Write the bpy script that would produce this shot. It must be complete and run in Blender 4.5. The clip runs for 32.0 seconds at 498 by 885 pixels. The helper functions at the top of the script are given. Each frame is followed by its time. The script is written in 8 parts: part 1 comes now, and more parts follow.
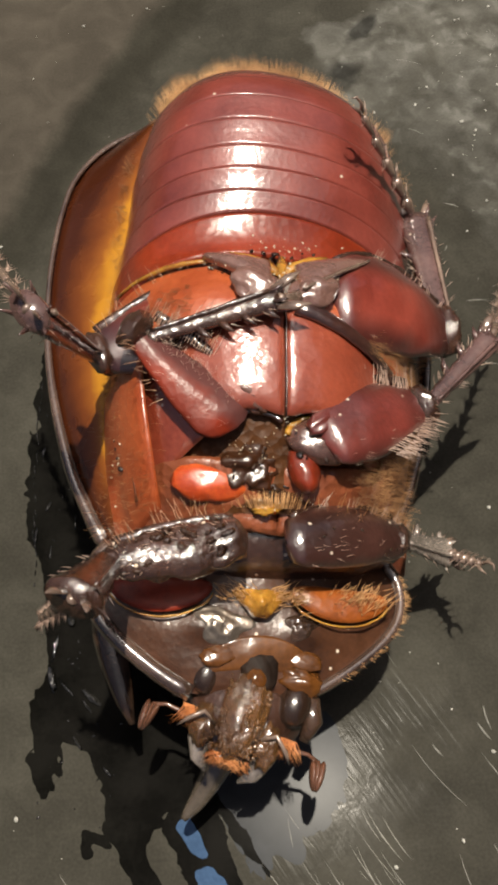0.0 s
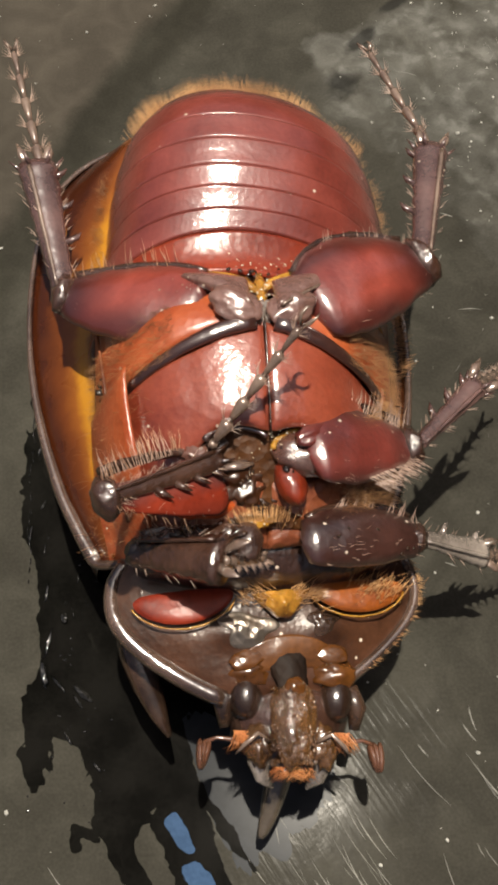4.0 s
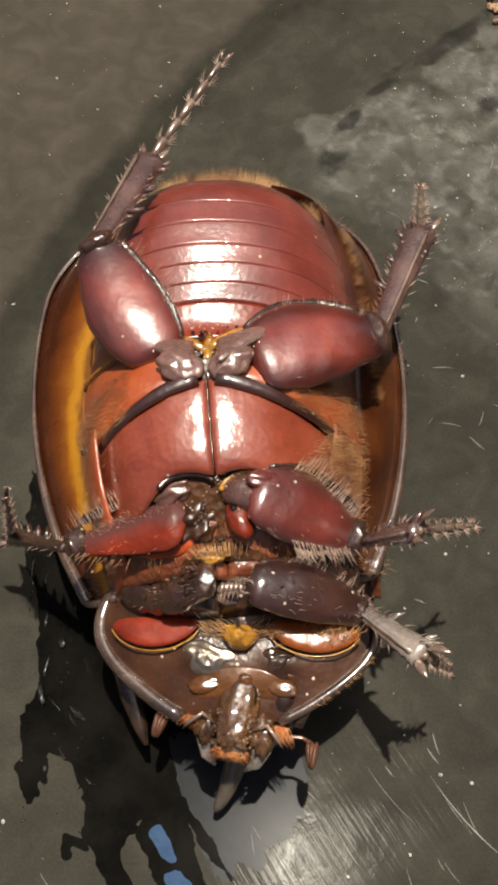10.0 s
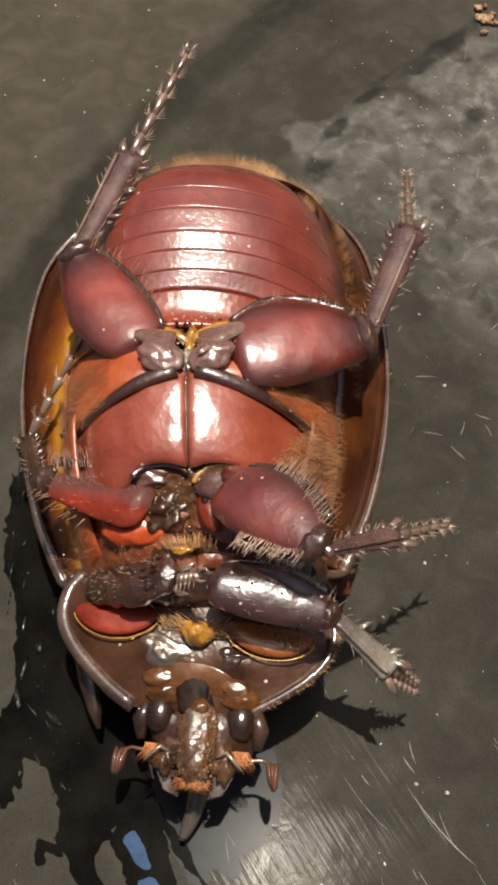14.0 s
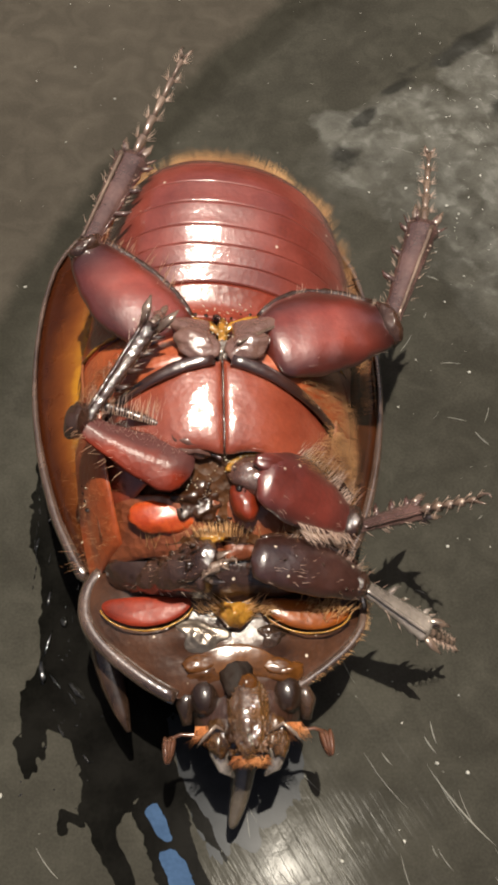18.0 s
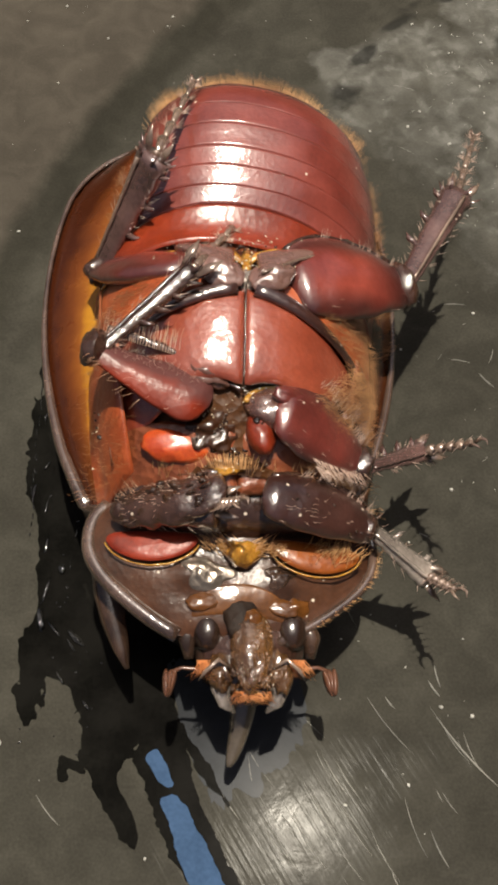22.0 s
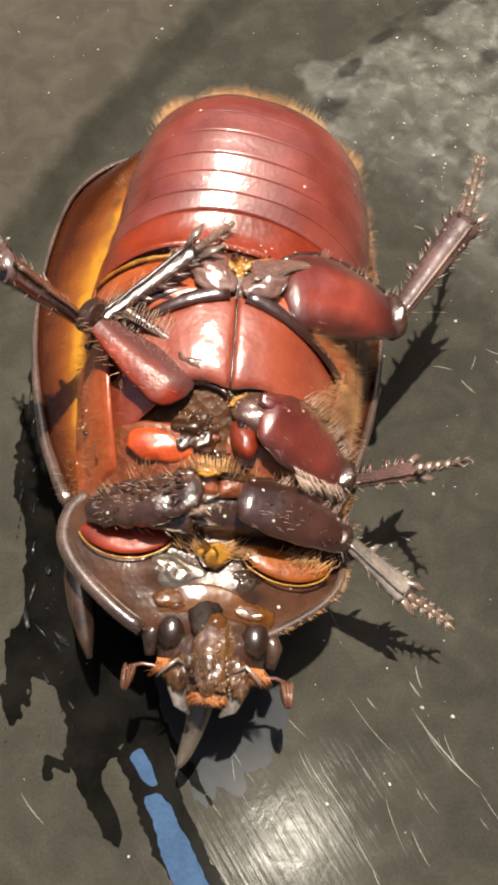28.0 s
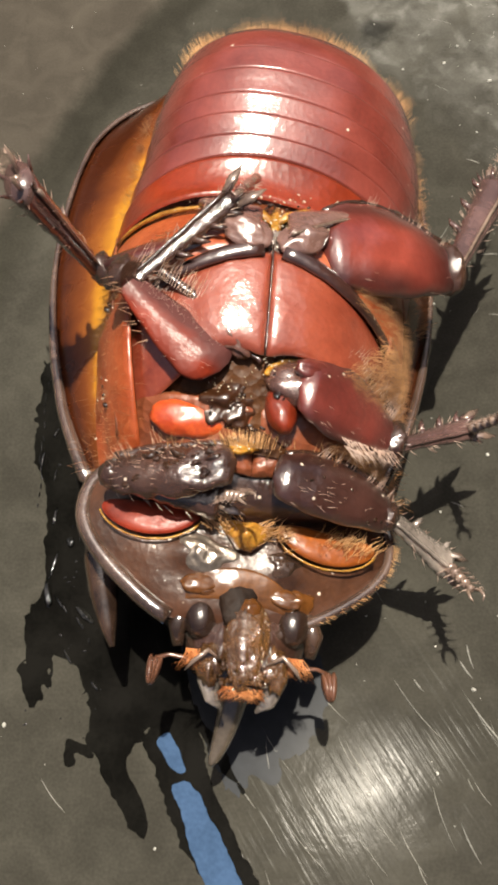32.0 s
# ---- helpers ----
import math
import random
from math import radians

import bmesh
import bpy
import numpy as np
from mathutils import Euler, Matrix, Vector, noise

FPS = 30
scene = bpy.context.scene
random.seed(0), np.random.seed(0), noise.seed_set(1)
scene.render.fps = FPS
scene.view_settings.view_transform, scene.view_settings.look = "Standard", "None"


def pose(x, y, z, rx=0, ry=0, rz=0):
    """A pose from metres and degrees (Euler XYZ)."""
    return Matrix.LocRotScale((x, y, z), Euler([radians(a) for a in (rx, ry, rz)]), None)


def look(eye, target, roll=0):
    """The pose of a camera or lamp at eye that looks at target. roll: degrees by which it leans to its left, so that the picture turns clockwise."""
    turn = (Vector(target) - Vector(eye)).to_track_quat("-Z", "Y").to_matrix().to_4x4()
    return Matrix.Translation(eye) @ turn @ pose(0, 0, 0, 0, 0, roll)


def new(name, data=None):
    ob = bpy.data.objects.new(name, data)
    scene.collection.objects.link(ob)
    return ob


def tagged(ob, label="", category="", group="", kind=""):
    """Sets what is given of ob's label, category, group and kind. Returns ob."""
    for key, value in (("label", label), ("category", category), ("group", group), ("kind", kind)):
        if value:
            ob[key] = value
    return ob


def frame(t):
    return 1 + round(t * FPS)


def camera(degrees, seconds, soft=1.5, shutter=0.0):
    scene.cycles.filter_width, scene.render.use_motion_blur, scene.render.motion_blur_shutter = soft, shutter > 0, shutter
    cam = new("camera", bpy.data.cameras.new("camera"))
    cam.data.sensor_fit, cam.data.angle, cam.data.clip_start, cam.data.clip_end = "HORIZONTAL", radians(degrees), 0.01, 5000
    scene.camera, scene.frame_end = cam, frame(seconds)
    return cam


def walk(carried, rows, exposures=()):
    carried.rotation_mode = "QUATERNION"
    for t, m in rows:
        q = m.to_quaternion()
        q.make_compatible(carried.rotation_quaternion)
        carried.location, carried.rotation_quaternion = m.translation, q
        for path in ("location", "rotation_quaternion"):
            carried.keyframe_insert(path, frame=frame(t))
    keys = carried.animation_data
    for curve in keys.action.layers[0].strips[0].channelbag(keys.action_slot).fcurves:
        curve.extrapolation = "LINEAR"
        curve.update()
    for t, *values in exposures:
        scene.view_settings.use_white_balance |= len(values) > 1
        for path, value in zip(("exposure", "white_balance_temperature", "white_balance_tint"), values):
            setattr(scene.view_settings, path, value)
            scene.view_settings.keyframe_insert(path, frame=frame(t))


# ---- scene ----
cam = camera(26, 32.0, soft=3.5)
walk(cam, [
    (0, pose(-0.00072, -0.03187, 0.06716, 24.48, 1.42, -3.44)),
    (0.5, pose(-0.00057, -0.03209, 0.06761, 24.81, 1.45, -3.10)),
    (1, pose(-0.00066, -0.03173, 0.06776, 25.07, 1.38, -2.74)),
    (1.5, pose(-0.00099, -0.03208, 0.06763, 24.90, 1.04, -2.46)),
    (2, pose(-0.00089, -0.03250, 0.06766, 24.67, 0.96, -2.48)),
    (2.5, pose(-0.00109, -0.03240, 0.06752, 24.81, 0.52, -2.65)),
    (4.5, pose(-0.00062, -0.03267, 0.06805, 24.88, 0.85, -2.68)),
    (5, pose(-0.00065, -0.03325, 0.06802, 24.91, 0.93, -2.74)),
    (5.5, pose(0.00045, -0.03490, 0.06791, 26.07, 0.55, -2.97)),
    (6, pose(0.00056, -0.03487, 0.07039, 27.31, 0.27, -3.01)),
    (6.5, pose(0.00051, -0.03444, 0.07309, 27.69, 0.51, -3.05)),
    (7, pose(0.00109, -0.03415, 0.07347, 28.22, 0.15, -3.30)),
    (7.5, pose(0.00112, -0.03498, 0.07368, 28.09, 0.56, -2.90)),
    (8, pose(0.00074, -0.03583, 0.07343, 28.06, 0.70, -2.61)),
    (8.5, pose(0.00127, -0.03628, 0.07381, 27.78, 0.18, -2.68)),
    (9, pose(0.00047, -0.03625, 0.07443, 28.07, 0.59, -2.05)),
    (9.5, pose(0.00076, -0.03652, 0.07396, 28.28, 0.28, -2.19)),
    (10, pose(0.00032, -0.03645, 0.07335, 28.03, 0.37, -1.64)),
    (10.5, pose(-0.00033, -0.03648, 0.07306, 27.78, 0.54, -1.16)),
    (11, pose(-0.00001, -0.03614, 0.07328, 27.69, 0.31, -1.35)),
    (11.5, pose(0.00050, -0.03623, 0.07305, 28.15, -0.19, -1.52)),
    (12, pose(0.00070, -0.03533, 0.07408, 28.42, -0.40, -1.57)),
    (12.5, pose(0.00108, -0.03533, 0.07443, 29.00, -0.84, -1.76)),
    (13, pose(0.00112, -0.03492, 0.07420, 28.92, -0.91, -1.69)),
    (13.5, pose(0.00065, -0.03588, 0.07333, 28.56, -0.91, -1.39)),
    (14, pose(0.00058, -0.03624, 0.07340, 28.21, -0.75, -1.25)),
    (14.5, pose(0.00058, -0.03644, 0.07359, 28.29, -0.81, -1.09)),
    (15, pose(0.00011, -0.03761, 0.07364, 28.41, -0.34, -0.44)),
    (15.5, pose(0.00016, -0.03768, 0.07429, 28.68, 0.11, 0.01)),
    (17.5, pose(-0.00004, -0.03802, 0.07283, 28.48, -0.49, -0.13)),
    (18, pose(-0.00044, -0.03820, 0.07301, 28.55, -0.66, -0.07)),
    (18.5, pose(-0.00064, -0.03813, 0.07326, 28.72, -0.43, 0.10)),
    (19, pose(-0.00000, -0.03850, 0.07240, 27.99, -0.00, 0.00)),
    (19.5, pose(-0.00037, -0.03885, 0.07214, 27.58, -0.31, -0.14)),
    (20, pose(-0.00010, -0.03891, 0.07218, 27.85, -0.24, -0.11)),
    (20.5, pose(-0.00013, -0.03816, 0.07281, 28.34, -0.04, -0.05)),
    (21, pose(-0.00042, -0.03786, 0.07227, 27.92, -0.39, -0.26)),
    (21.5, pose(0.00016, -0.03844, 0.07130, 26.98, -0.00, -0.36)),
    (22, pose(-0.00000, -0.03884, 0.07093, 26.68, -0.16, -0.42)),
    (22.5, pose(0.00041, -0.03886, 0.07112, 26.85, -0.29, -0.57)),
    (23, pose(0.00018, -0.03902, 0.07131, 26.88, -0.02, -0.39)),
    (23.5, pose(0.00010, -0.03889, 0.07141, 27.28, 0.57, -0.08)),
    (24, pose(0.00028, -0.03896, 0.07148, 27.03, 0.68, -0.06)),
    (24.5, pose(0.00081, -0.03910, 0.07142, 27.00, 0.62, -0.23)),
    (25, pose(0.00076, -0.03900, 0.07158, 27.17, 0.43, -0.20)),
    (25.5, pose(0.00021, -0.03912, 0.07148, 27.04, -1.36, -0.75)),
    (26, pose(-0.00075, -0.03952, 0.07177, 27.10, -1.81, -0.65)),
    (26.5, pose(-0.00096, -0.03981, 0.07179, 27.26, -1.79, -0.57)),
    (28.5, pose(0.00063, -0.03987, 0.07163, 27.41, -0.22, -0.35)),
    (29, pose(0.00027, -0.03971, 0.07194, 27.76, 0.12, -0.04)),
    (29.5, pose(0.00022, -0.04004, 0.07131, 27.16, 0.22, 0.03)),
    (30, pose(0.00107, -0.04050, 0.07096, 26.84, 0.33, -0.22)),
    (30.5, pose(0.00023, -0.04036, 0.07032, 26.50, 0.65, 0.19)),
    (31, pose(0.00082, -0.04030, 0.07014, 26.42, 0.61, -0.03)),
    (31.5, pose(0.00117, -0.03944, 0.07021, 26.25, 1.13, -0.01)),
    (32, pose(0.00296, -0.03653, 0.06649, 24.70, 3.10, 0.55)),
], exposures=((0, 0.06), (26, 0.06), (26.5, 0.21), (28.5, 0.63), (31.5, 0.66), (32, 0.51)))

# ---- world and sun ----
world = bpy.data.worlds.new("sky")
scene.world = world
world.use_nodes = True
SUN_TO = Vector((0.045, 0.12, 1.0)).normalized()
wn = world.node_tree
sky = wn.nodes.new("ShaderNodeTexSky")
sky.sky_type = "NISHITA"
sky.sun_disc = False
sky.sun_elevation = math.asin(SUN_TO.z)
sky.sun_rotation = math.atan2(SUN_TO.x, SUN_TO.y)
wn.links.new(sky.outputs[0], wn.nodes["Background"].inputs[0])
wn.nodes["Background"].inputs[1].default_value = 0.067
sky.air_density = 0.35
sky.dust_density = 7.0
sky.ozone_density = 0.6
sun = new("sun", bpy.data.lights.new("sun", "SUN"))
sun.data.energy = 6.0
sun.data.angle = radians(0.9)
sun.data.color = (1.0, 0.91, 0.76)
sun.matrix_world = look(SUN_TO * 2.0, (0, 0, 0))


# ---- materials ----
def rgba(c):
    return (c[0], c[1], c[2], 1.0)


def shell(name, dark, light, rough=0.28, scale=900.0, pits=0.25, coat=0.4, amount=0.5, sub=0.0, metal=0.0, ripple=0.18, specks=0.0, glaze=0.55, shine=0.5, dense=1.5, ends=None, punct=0.22):
    """Insect cuticle and the like: two-scale colour change, fine pits, a clear top coat."""
    m = bpy.data.materials.new(name)
    m.use_nodes = True
    n, l = m.node_tree.nodes, m.node_tree.links
    b = n["Principled BSDF"]
    co = n.new("ShaderNodeTexCoord")
    big = n.new("ShaderNodeTexNoise")
    big.inputs["Scale"].default_value = scale * 0.35
    big.inputs["Detail"].default_value = 5
    fine = n.new("ShaderNodeTexNoise")
    fine.inputs["Scale"].default_value = scale * 4
    fine.inputs["Detail"].default_value = 3
    for t in (big, fine):
        l.new(co.outputs["Object"], t.inputs["Vector"])
    mixf = n.new("ShaderNodeMath")
    mixf.operation = "MULTIPLY_ADD"
    mixf.inputs[1].default_value = 0.35
    l.new(fine.outputs["Fac"], mixf.inputs[0])
    l.new(big.outputs["Fac"], mixf.inputs[2])
    ramp = n.new("ShaderNodeValToRGB")
    ramp.color_ramp.elements[0].position = 0.67 - 0.28 * amount
    ramp.color_ramp.elements[1].position = 0.67 + 0.28 * amount
    ramp.color_ramp.elements[0].color = rgba(dark)
    ramp.color_ramp.elements[1].color = rgba(light)
    l.new(mixf.outputs[0], ramp.inputs[0])
    l.new(ramp.outputs[0], b.inputs["Base Color"])
    rr = n.new("ShaderNodeMapRange")
    rr.inputs["To Min"].default_value = rough * 0.75
    rr.inputs["To Max"].default_value = rough * 1.35
    l.new(big.outputs["Fac"], rr.inputs["Value"])
    l.new(rr.outputs[0], b.inputs["Roughness"])
    b.inputs["Metallic"].default_value = metal
    b.inputs["Specular IOR Level"].default_value = shine
    b.inputs["Coat Weight"].default_value = min(1.0, coat * 1.6)
    b.inputs["Coat IOR"].default_value = dense
    b.inputs["Coat Roughness"].default_value = rough * glaze
    if coat:
        rip = n.new("ShaderNodeTexNoise")
        rip.inputs["Scale"].default_value = scale * 3.2
        rip.inputs["Detail"].default_value = 6
        l.new(co.outputs["Object"], rip.inputs["Vector"])
        cb = n.new("ShaderNodeBump")
        cb.inputs["Strength"].default_value = ripple
        cb.inputs["Distance"].default_value = 0.00016
        dent = n.new("ShaderNodeTexVoronoi")
        dent.inputs["Scale"].default_value = 4200
        l.new(co.outputs["Object"], dent.inputs["Vector"])
        deep = n.new("ShaderNodeMath")
        deep.operation = "MULTIPLY_ADD"
        deep.inputs[1].default_value = punct
        l.new(dent.outputs["Distance"], deep.inputs[0])
        l.new(rip.outputs["Fac"], deep.inputs[2])
        l.new(deep.outputs[0], cb.inputs["Height"])
        l.new(cb.outputs[0], b.inputs["Coat Normal"])
    if specks:
        dots = n.new("ShaderNodeTexVoronoi")
        dots.inputs["Scale"].default_value = 1300
        l.new(co.outputs["Object"], dots.inputs["Vector"])
        lim = n.new("ShaderNodeMapRange")
        lim.inputs["From Min"].default_value = 0.16
        lim.inputs["From Max"].default_value = 0.08
        l.new(dots.outputs["Distance"], lim.inputs["Value"])
        pick = n.new("ShaderNodeMath")
        pick.operation = "GREATER_THAN"
        pick.inputs[1].default_value = 1.0 - specks
        l.new(dots.outputs["Color"], pick.inputs[0])
        both = n.new("ShaderNodeMath")
        both.operation = "MULTIPLY"
        l.new(lim.outputs[0], both.inputs[0])
        l.new(pick.outputs[0], both.inputs[1])
        dm = n.new("ShaderNodeMix")
        dm.data_type = "RGBA"
        dm.inputs[7].default_value = (0.62, 0.52, 0.42, 1)
        l.new(both.outputs[0], dm.inputs[0])
        l.new(ramp.outputs[0], dm.inputs[6])
        l.new(dm.outputs[2], b.inputs["Base Color"])
    if ends:
        # darker colour towards the far end and along both edges of a leg piece
        sep = n.new("ShaderNodeSeparateXYZ")
        l.new(co.outputs["Object"], sep.inputs[0])
        far = n.new("ShaderNodeMapRange")
        far.inputs["From Min"].default_value = 0.0048
        far.inputs["From Max"].default_value = 0.0082
        l.new(sep.outputs[0], far.inputs["Value"])
        side = n.new("ShaderNodeMath")
        side.operation = "ABSOLUTE"
        l.new(sep.outputs[1], side.inputs[0])
        edge = n.new("ShaderNodeMapRange")
        edge.inputs["From Min"].default_value = 0.0010
        edge.inputs["From Max"].default_value = 0.0022
        l.new(side.outputs[0], edge.inputs["Value"])
        top = n.new("ShaderNodeMath")
        top.operation = "MAXIMUM"
        l.new(far.outputs[0], top.inputs[0])
        l.new(edge.outputs[0], top.inputs[1])
        patch = n.new("ShaderNodeMath")
        patch.operation = "MULTIPLY"
        patch.use_clamp = True
        l.new(top.outputs[0], patch.inputs[0])
        l.new(mixf.outputs[0], patch.inputs[1])
        pm = n.new("ShaderNodeMix")
        pm.data_type = "RGBA"
        pm.inputs[7].default_value = rgba(ends)
        l.new(patch.outputs[0], pm.inputs[0])
        l.new(b.inputs["Base Color"].links[0].from_socket, pm.inputs[6])
        l.new(pm.outputs[2], b.inputs["Base Color"])
    if sub:
        b.inputs["Subsurface Weight"].default_value = sub
        b.inputs["Subsurface Radius"].default_value = (0.0012, 0.0004, 0.0002)
        b.inputs["Subsurface Scale"].default_value = 1.0
    if pits:
        vo = n.new("ShaderNodeTexVoronoi")
        vo.inputs["Scale"].default_value = scale * 2.2
        l.new(co.outputs["Object"], vo.inputs["Vector"])
        add = n.new("ShaderNodeMath")
        add.operation = "ADD"
        l.new(vo.outputs["Distance"], add.inputs[0])
        l.new(big.outputs["Fac"], add.inputs[1])
        bu = n.new("ShaderNodeBump")
        bu.inputs["Strength"].default_value = pits
        bu.inputs["Distance"].default_value = 0.00012
        l.new(add.outputs[0], bu.inputs["Height"])
        l.new(bu.outputs[0], b.inputs["Normal"])
    return m


# the belly and thighs carry a waxy, strongly reflecting glaze
STERNITE = shell("sternite_cuticle", (0.095, 0.015, 0.010), (0.235, 0.048, 0.034), 0.42, pits=0.16, ripple=0.26, amount=1.0, coat=0.7, glaze=0.26, specks=0.14, shine=0.45, dense=1.95)
RED = shell("red_cuticle", (0.085, 0.010, 0.004), (0.24, 0.030, 0.008), 0.30, sub=0.15, pits=0.2, amount=1.0, specks=0.06)
THORAX = shell("thorax_cuticle", (0.140, 0.0205, 0.009), (0.295, 0.063, 0.030), 0.44, sub=0.1, pits=0.3, amount=1.0, coat=0.6, ripple=0.26, glaze=0.28, specks=0.2, shine=0.40, dense=1.95)
BRIGHT = shell("bright_red_cuticle", (0.30, 0.034, 0.008), (0.56, 0.095, 0.016), 0.35, sub=0.3, pits=0.2, specks=0.05)
FEMUR = shell("femur_cuticle", (0.11, 0.014, 0.009), (0.27, 0.049, 0.031), 0.38, pits=0.18, amount=1.0, coat=0.7, glaze=0.30, specks=0.24, shine=0.5, dense=2.05, ends=(0.030, 0.010, 0.009))
SCARLET = shell("scarlet_femur_cuticle", (0.10, 0.011, 0.005), (0.25, 0.030, 0.011), 0.46, pits=0.35, amount=1.0, coat=0.10, glaze=0.5, specks=0.26, shine=0.16, ends=(0.040, 0.010, 0.008))
MAROON = shell("maroon_cuticle", (0.050, 0.009, 0.007), (0.165, 0.028, 0.020), 0.36, pits=0.2, amount=1.0, coat=0.7, ripple=0.3, specks=0.24, shine=0.7, dense=1.80, ends=(0.022, 0.009, 0.008))
BROWN = shell("brown_cuticle", (0.026, 0.014, 0.013), (0.130, 0.074, 0.066), 0.18, pits=0.2, coat=0.9, ripple=0.22, specks=0.25, dense=1.8, amount=0.9)
# pale and dark mottling, half metal, paints in a silver sheen
PEARL = shell("pale_shin_cuticle", (0.060, 0.045, 0.038), (0.56, 0.48, 0.42), 0.18, pits=0.3, coat=0.9, ripple=0.7, amount=1.0, specks=0.2, dense=2.1, metal=0.45, glaze=0.5)
DARK = shell("dark_cuticle", (0.013, 0.006, 0.004), (0.060, 0.028, 0.018), 0.18, scale=1000, pits=0.6, coat=0.9, ripple=0.55, amount=0.9, specks=0.2, dense=1.7)
PLUM = shell("plum_cuticle", (0.012, 0.005, 0.004), (0.052, 0.019, 0.014), 0.34, pits=0.3, coat=0.6, ripple=0.3, amount=1.0, specks=0.22, dense=2.1, glaze=0.46)
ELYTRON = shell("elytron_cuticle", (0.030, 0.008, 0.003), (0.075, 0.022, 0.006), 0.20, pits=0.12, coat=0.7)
SHIELD = shell("shield_cuticle", (0.015, 0.006, 0.003), (0.076, 0.030, 0.014), 0.32, scale=1000, pits=0.2, coat=0.28, ripple=0.35, amount=1.0, specks=0.5, shine=0.3, glaze=0.6)
DEEP = shell("deep_red_cuticle", (0.10, 0.010, 0.004), (0.22, 0.025, 0.009), 0.46, pits=0.12, sub=0.1, coat=0.1, specks=0.06, shine=0.3)
DULL = shell("amber_red_cuticle", (0.07, 0.014, 0.003), (0.34, 0.090, 0.012), 0.30, pits=0.3, amount=1.0, coat=0.25)
AMBER = shell("amber_cuticle", (0.13, 0.045, 0.007), (0.52, 0.26, 0.035), 0.22, scale=1500, pits=0.4, sub=0.1, amount=1.0, ripple=0.5, coat=0.7)
RUSSET = shell("russet_cuticle", (0.045, 0.012, 0.004), (0.16, 0.042, 0.011), 0.26, pits=0.4, coat=0.5, sub=0.1, amount=1.0, ripple=0.4)
NECK = shell("neck_cuticle", (0.020, 0.007, 0.002), (0.150, 0.055, 0.012), 0.20, scale=900, pits=0.15, coat=0.5, amount=1.0, shine=0.4, ripple=0.2)
RIM = shell("rim_cuticle", (0.030, 0.017, 0.012), (0.095, 0.060, 0.045), 0.12, pits=0.15, coat=0.9, ripple=0.12, dense=2.0)
# shineless near-black that paints the shade of the throat gap
THROAT_SHADE = shell("throat_shade", (0.004, 0.0025, 0.002), (0.014, 0.007, 0.004), 0.55, pits=0.4, coat=0, shine=0.15)
HAUNCH = shell("haunch_cuticle", (0.24, 0.038, 0.009), (0.42, 0.095, 0.024), 0.42, pits=0.3, coat=0.35, amount=1.0, specks=0.14, shine=0.7)
TARSUS = shell("pale_foot_cuticle", (0.075, 0.045, 0.036), (0.30, 0.215, 0.165), 0.20, pits=0.15, coat=0.9, ripple=0.2, amount=1.0, dense=1.9, metal=0.25)
COXA = shell("hip_ball_cuticle", (0.040, 0.018, 0.013), (0.135, 0.062, 0.046), 0.20, pits=0.2, coat=0.9, ripple=0.35, amount=1.0, specks=0.2, dense=1.8)
TAN = shell("tan_cuticle", (0.08, 0.020, 0.009), (0.21, 0.066, 0.026), 0.42, pits=0.5, coat=0.1, specks=0.08)
UMBER = shell("umber_cuticle", (0.085, 0.022, 0.010), (0.27, 0.075, 0.028), 0.36, pits=0.8, coat=0.5, ripple=0.6, amount=1.0, specks=0.12)
MOUTH = shell("mouthpart_cuticle", (0.010, 0.005, 0.003), (0.140, 0.064, 0.020), 0.13, scale=1300, pits=0.5, coat=0.9, ripple=0.55, amount=1.0, dense=1.9)
EYE = shell("eye_facets", (0.008, 0.004, 0.003), (0.030, 0.016, 0.010), 0.22, scale=2500, pits=0.10, coat=0.9, shine=0.5, ripple=0.14, glaze=0.55, dense=1.5, amount=1.0)
CLUB = shell("antenna_cuticle", (0.045, 0.018, 0.010), (0.150, 0.064, 0.036), 0.26, pits=0.1, coat=0.6, ripple=0.2, amount=1.0, dense=1.8)
HAIR = shell("golden_hair", (0.24, 0.115, 0.045), (0.56, 0.32, 0.14), 0.45, pits=0, coat=0)
FLANKHAIR = shell("flank_hair", (0.16, 0.072, 0.028), (0.38, 0.20, 0.085), 0.45, pits=0, coat=0)
ORANGEHAIR = shell("orange_hair", (0.34, 0.10, 0.025), (0.60, 0.25, 0.09), 0.4, pits=0, coat=0)
DARKHAIR = shell("brown_bristle", (0.20, 0.10, 0.06), (0.45, 0.27, 0.17), 0.35, pits=0, coat=0)
SILVER = shell("pale_bristle", (0.26, 0.17, 0.13), (0.52, 0.38, 0.31), 0.28, pits=0, coat=0)
HORN = shell("horn_cuticle", (0.016, 0.009, 0.006), (0.050, 0.028, 0.018), 0.16, pits=0.2, coat=0.8, ripple=0.15)
HIP = shell("hip_cuticle", (0.075, 0.036, 0.029), (0.22, 0.122, 0.100), 0.26, scale=1100, pits=0.25, coat=0.9, ripple=0.45, amount=1.0, specks=0.15, dense=2.0)
SPIKE = shell("head_horn_cuticle", (0.022, 0.017, 0.012), (0.105, 0.084, 0.064), 0.18, pits=0.1, coat=0.9, ripple=0.12, amount=1.0, dense=1.8)
# brown skin with the shade of the body's gaps in its colour
CAVITY_SHADE = shell("shaded_cavity_skin", (0.014, 0.005, 0.002), (0.10, 0.036, 0.009), 0.5, pits=0.9, coat=0, amount=1.0, shine=0.2)
GLINT_GRIT = shell("pale_glint_grit", (0.26, 0.19, 0.12), (0.55, 0.47, 0.36), 0.22, pits=0, coat=0.5)
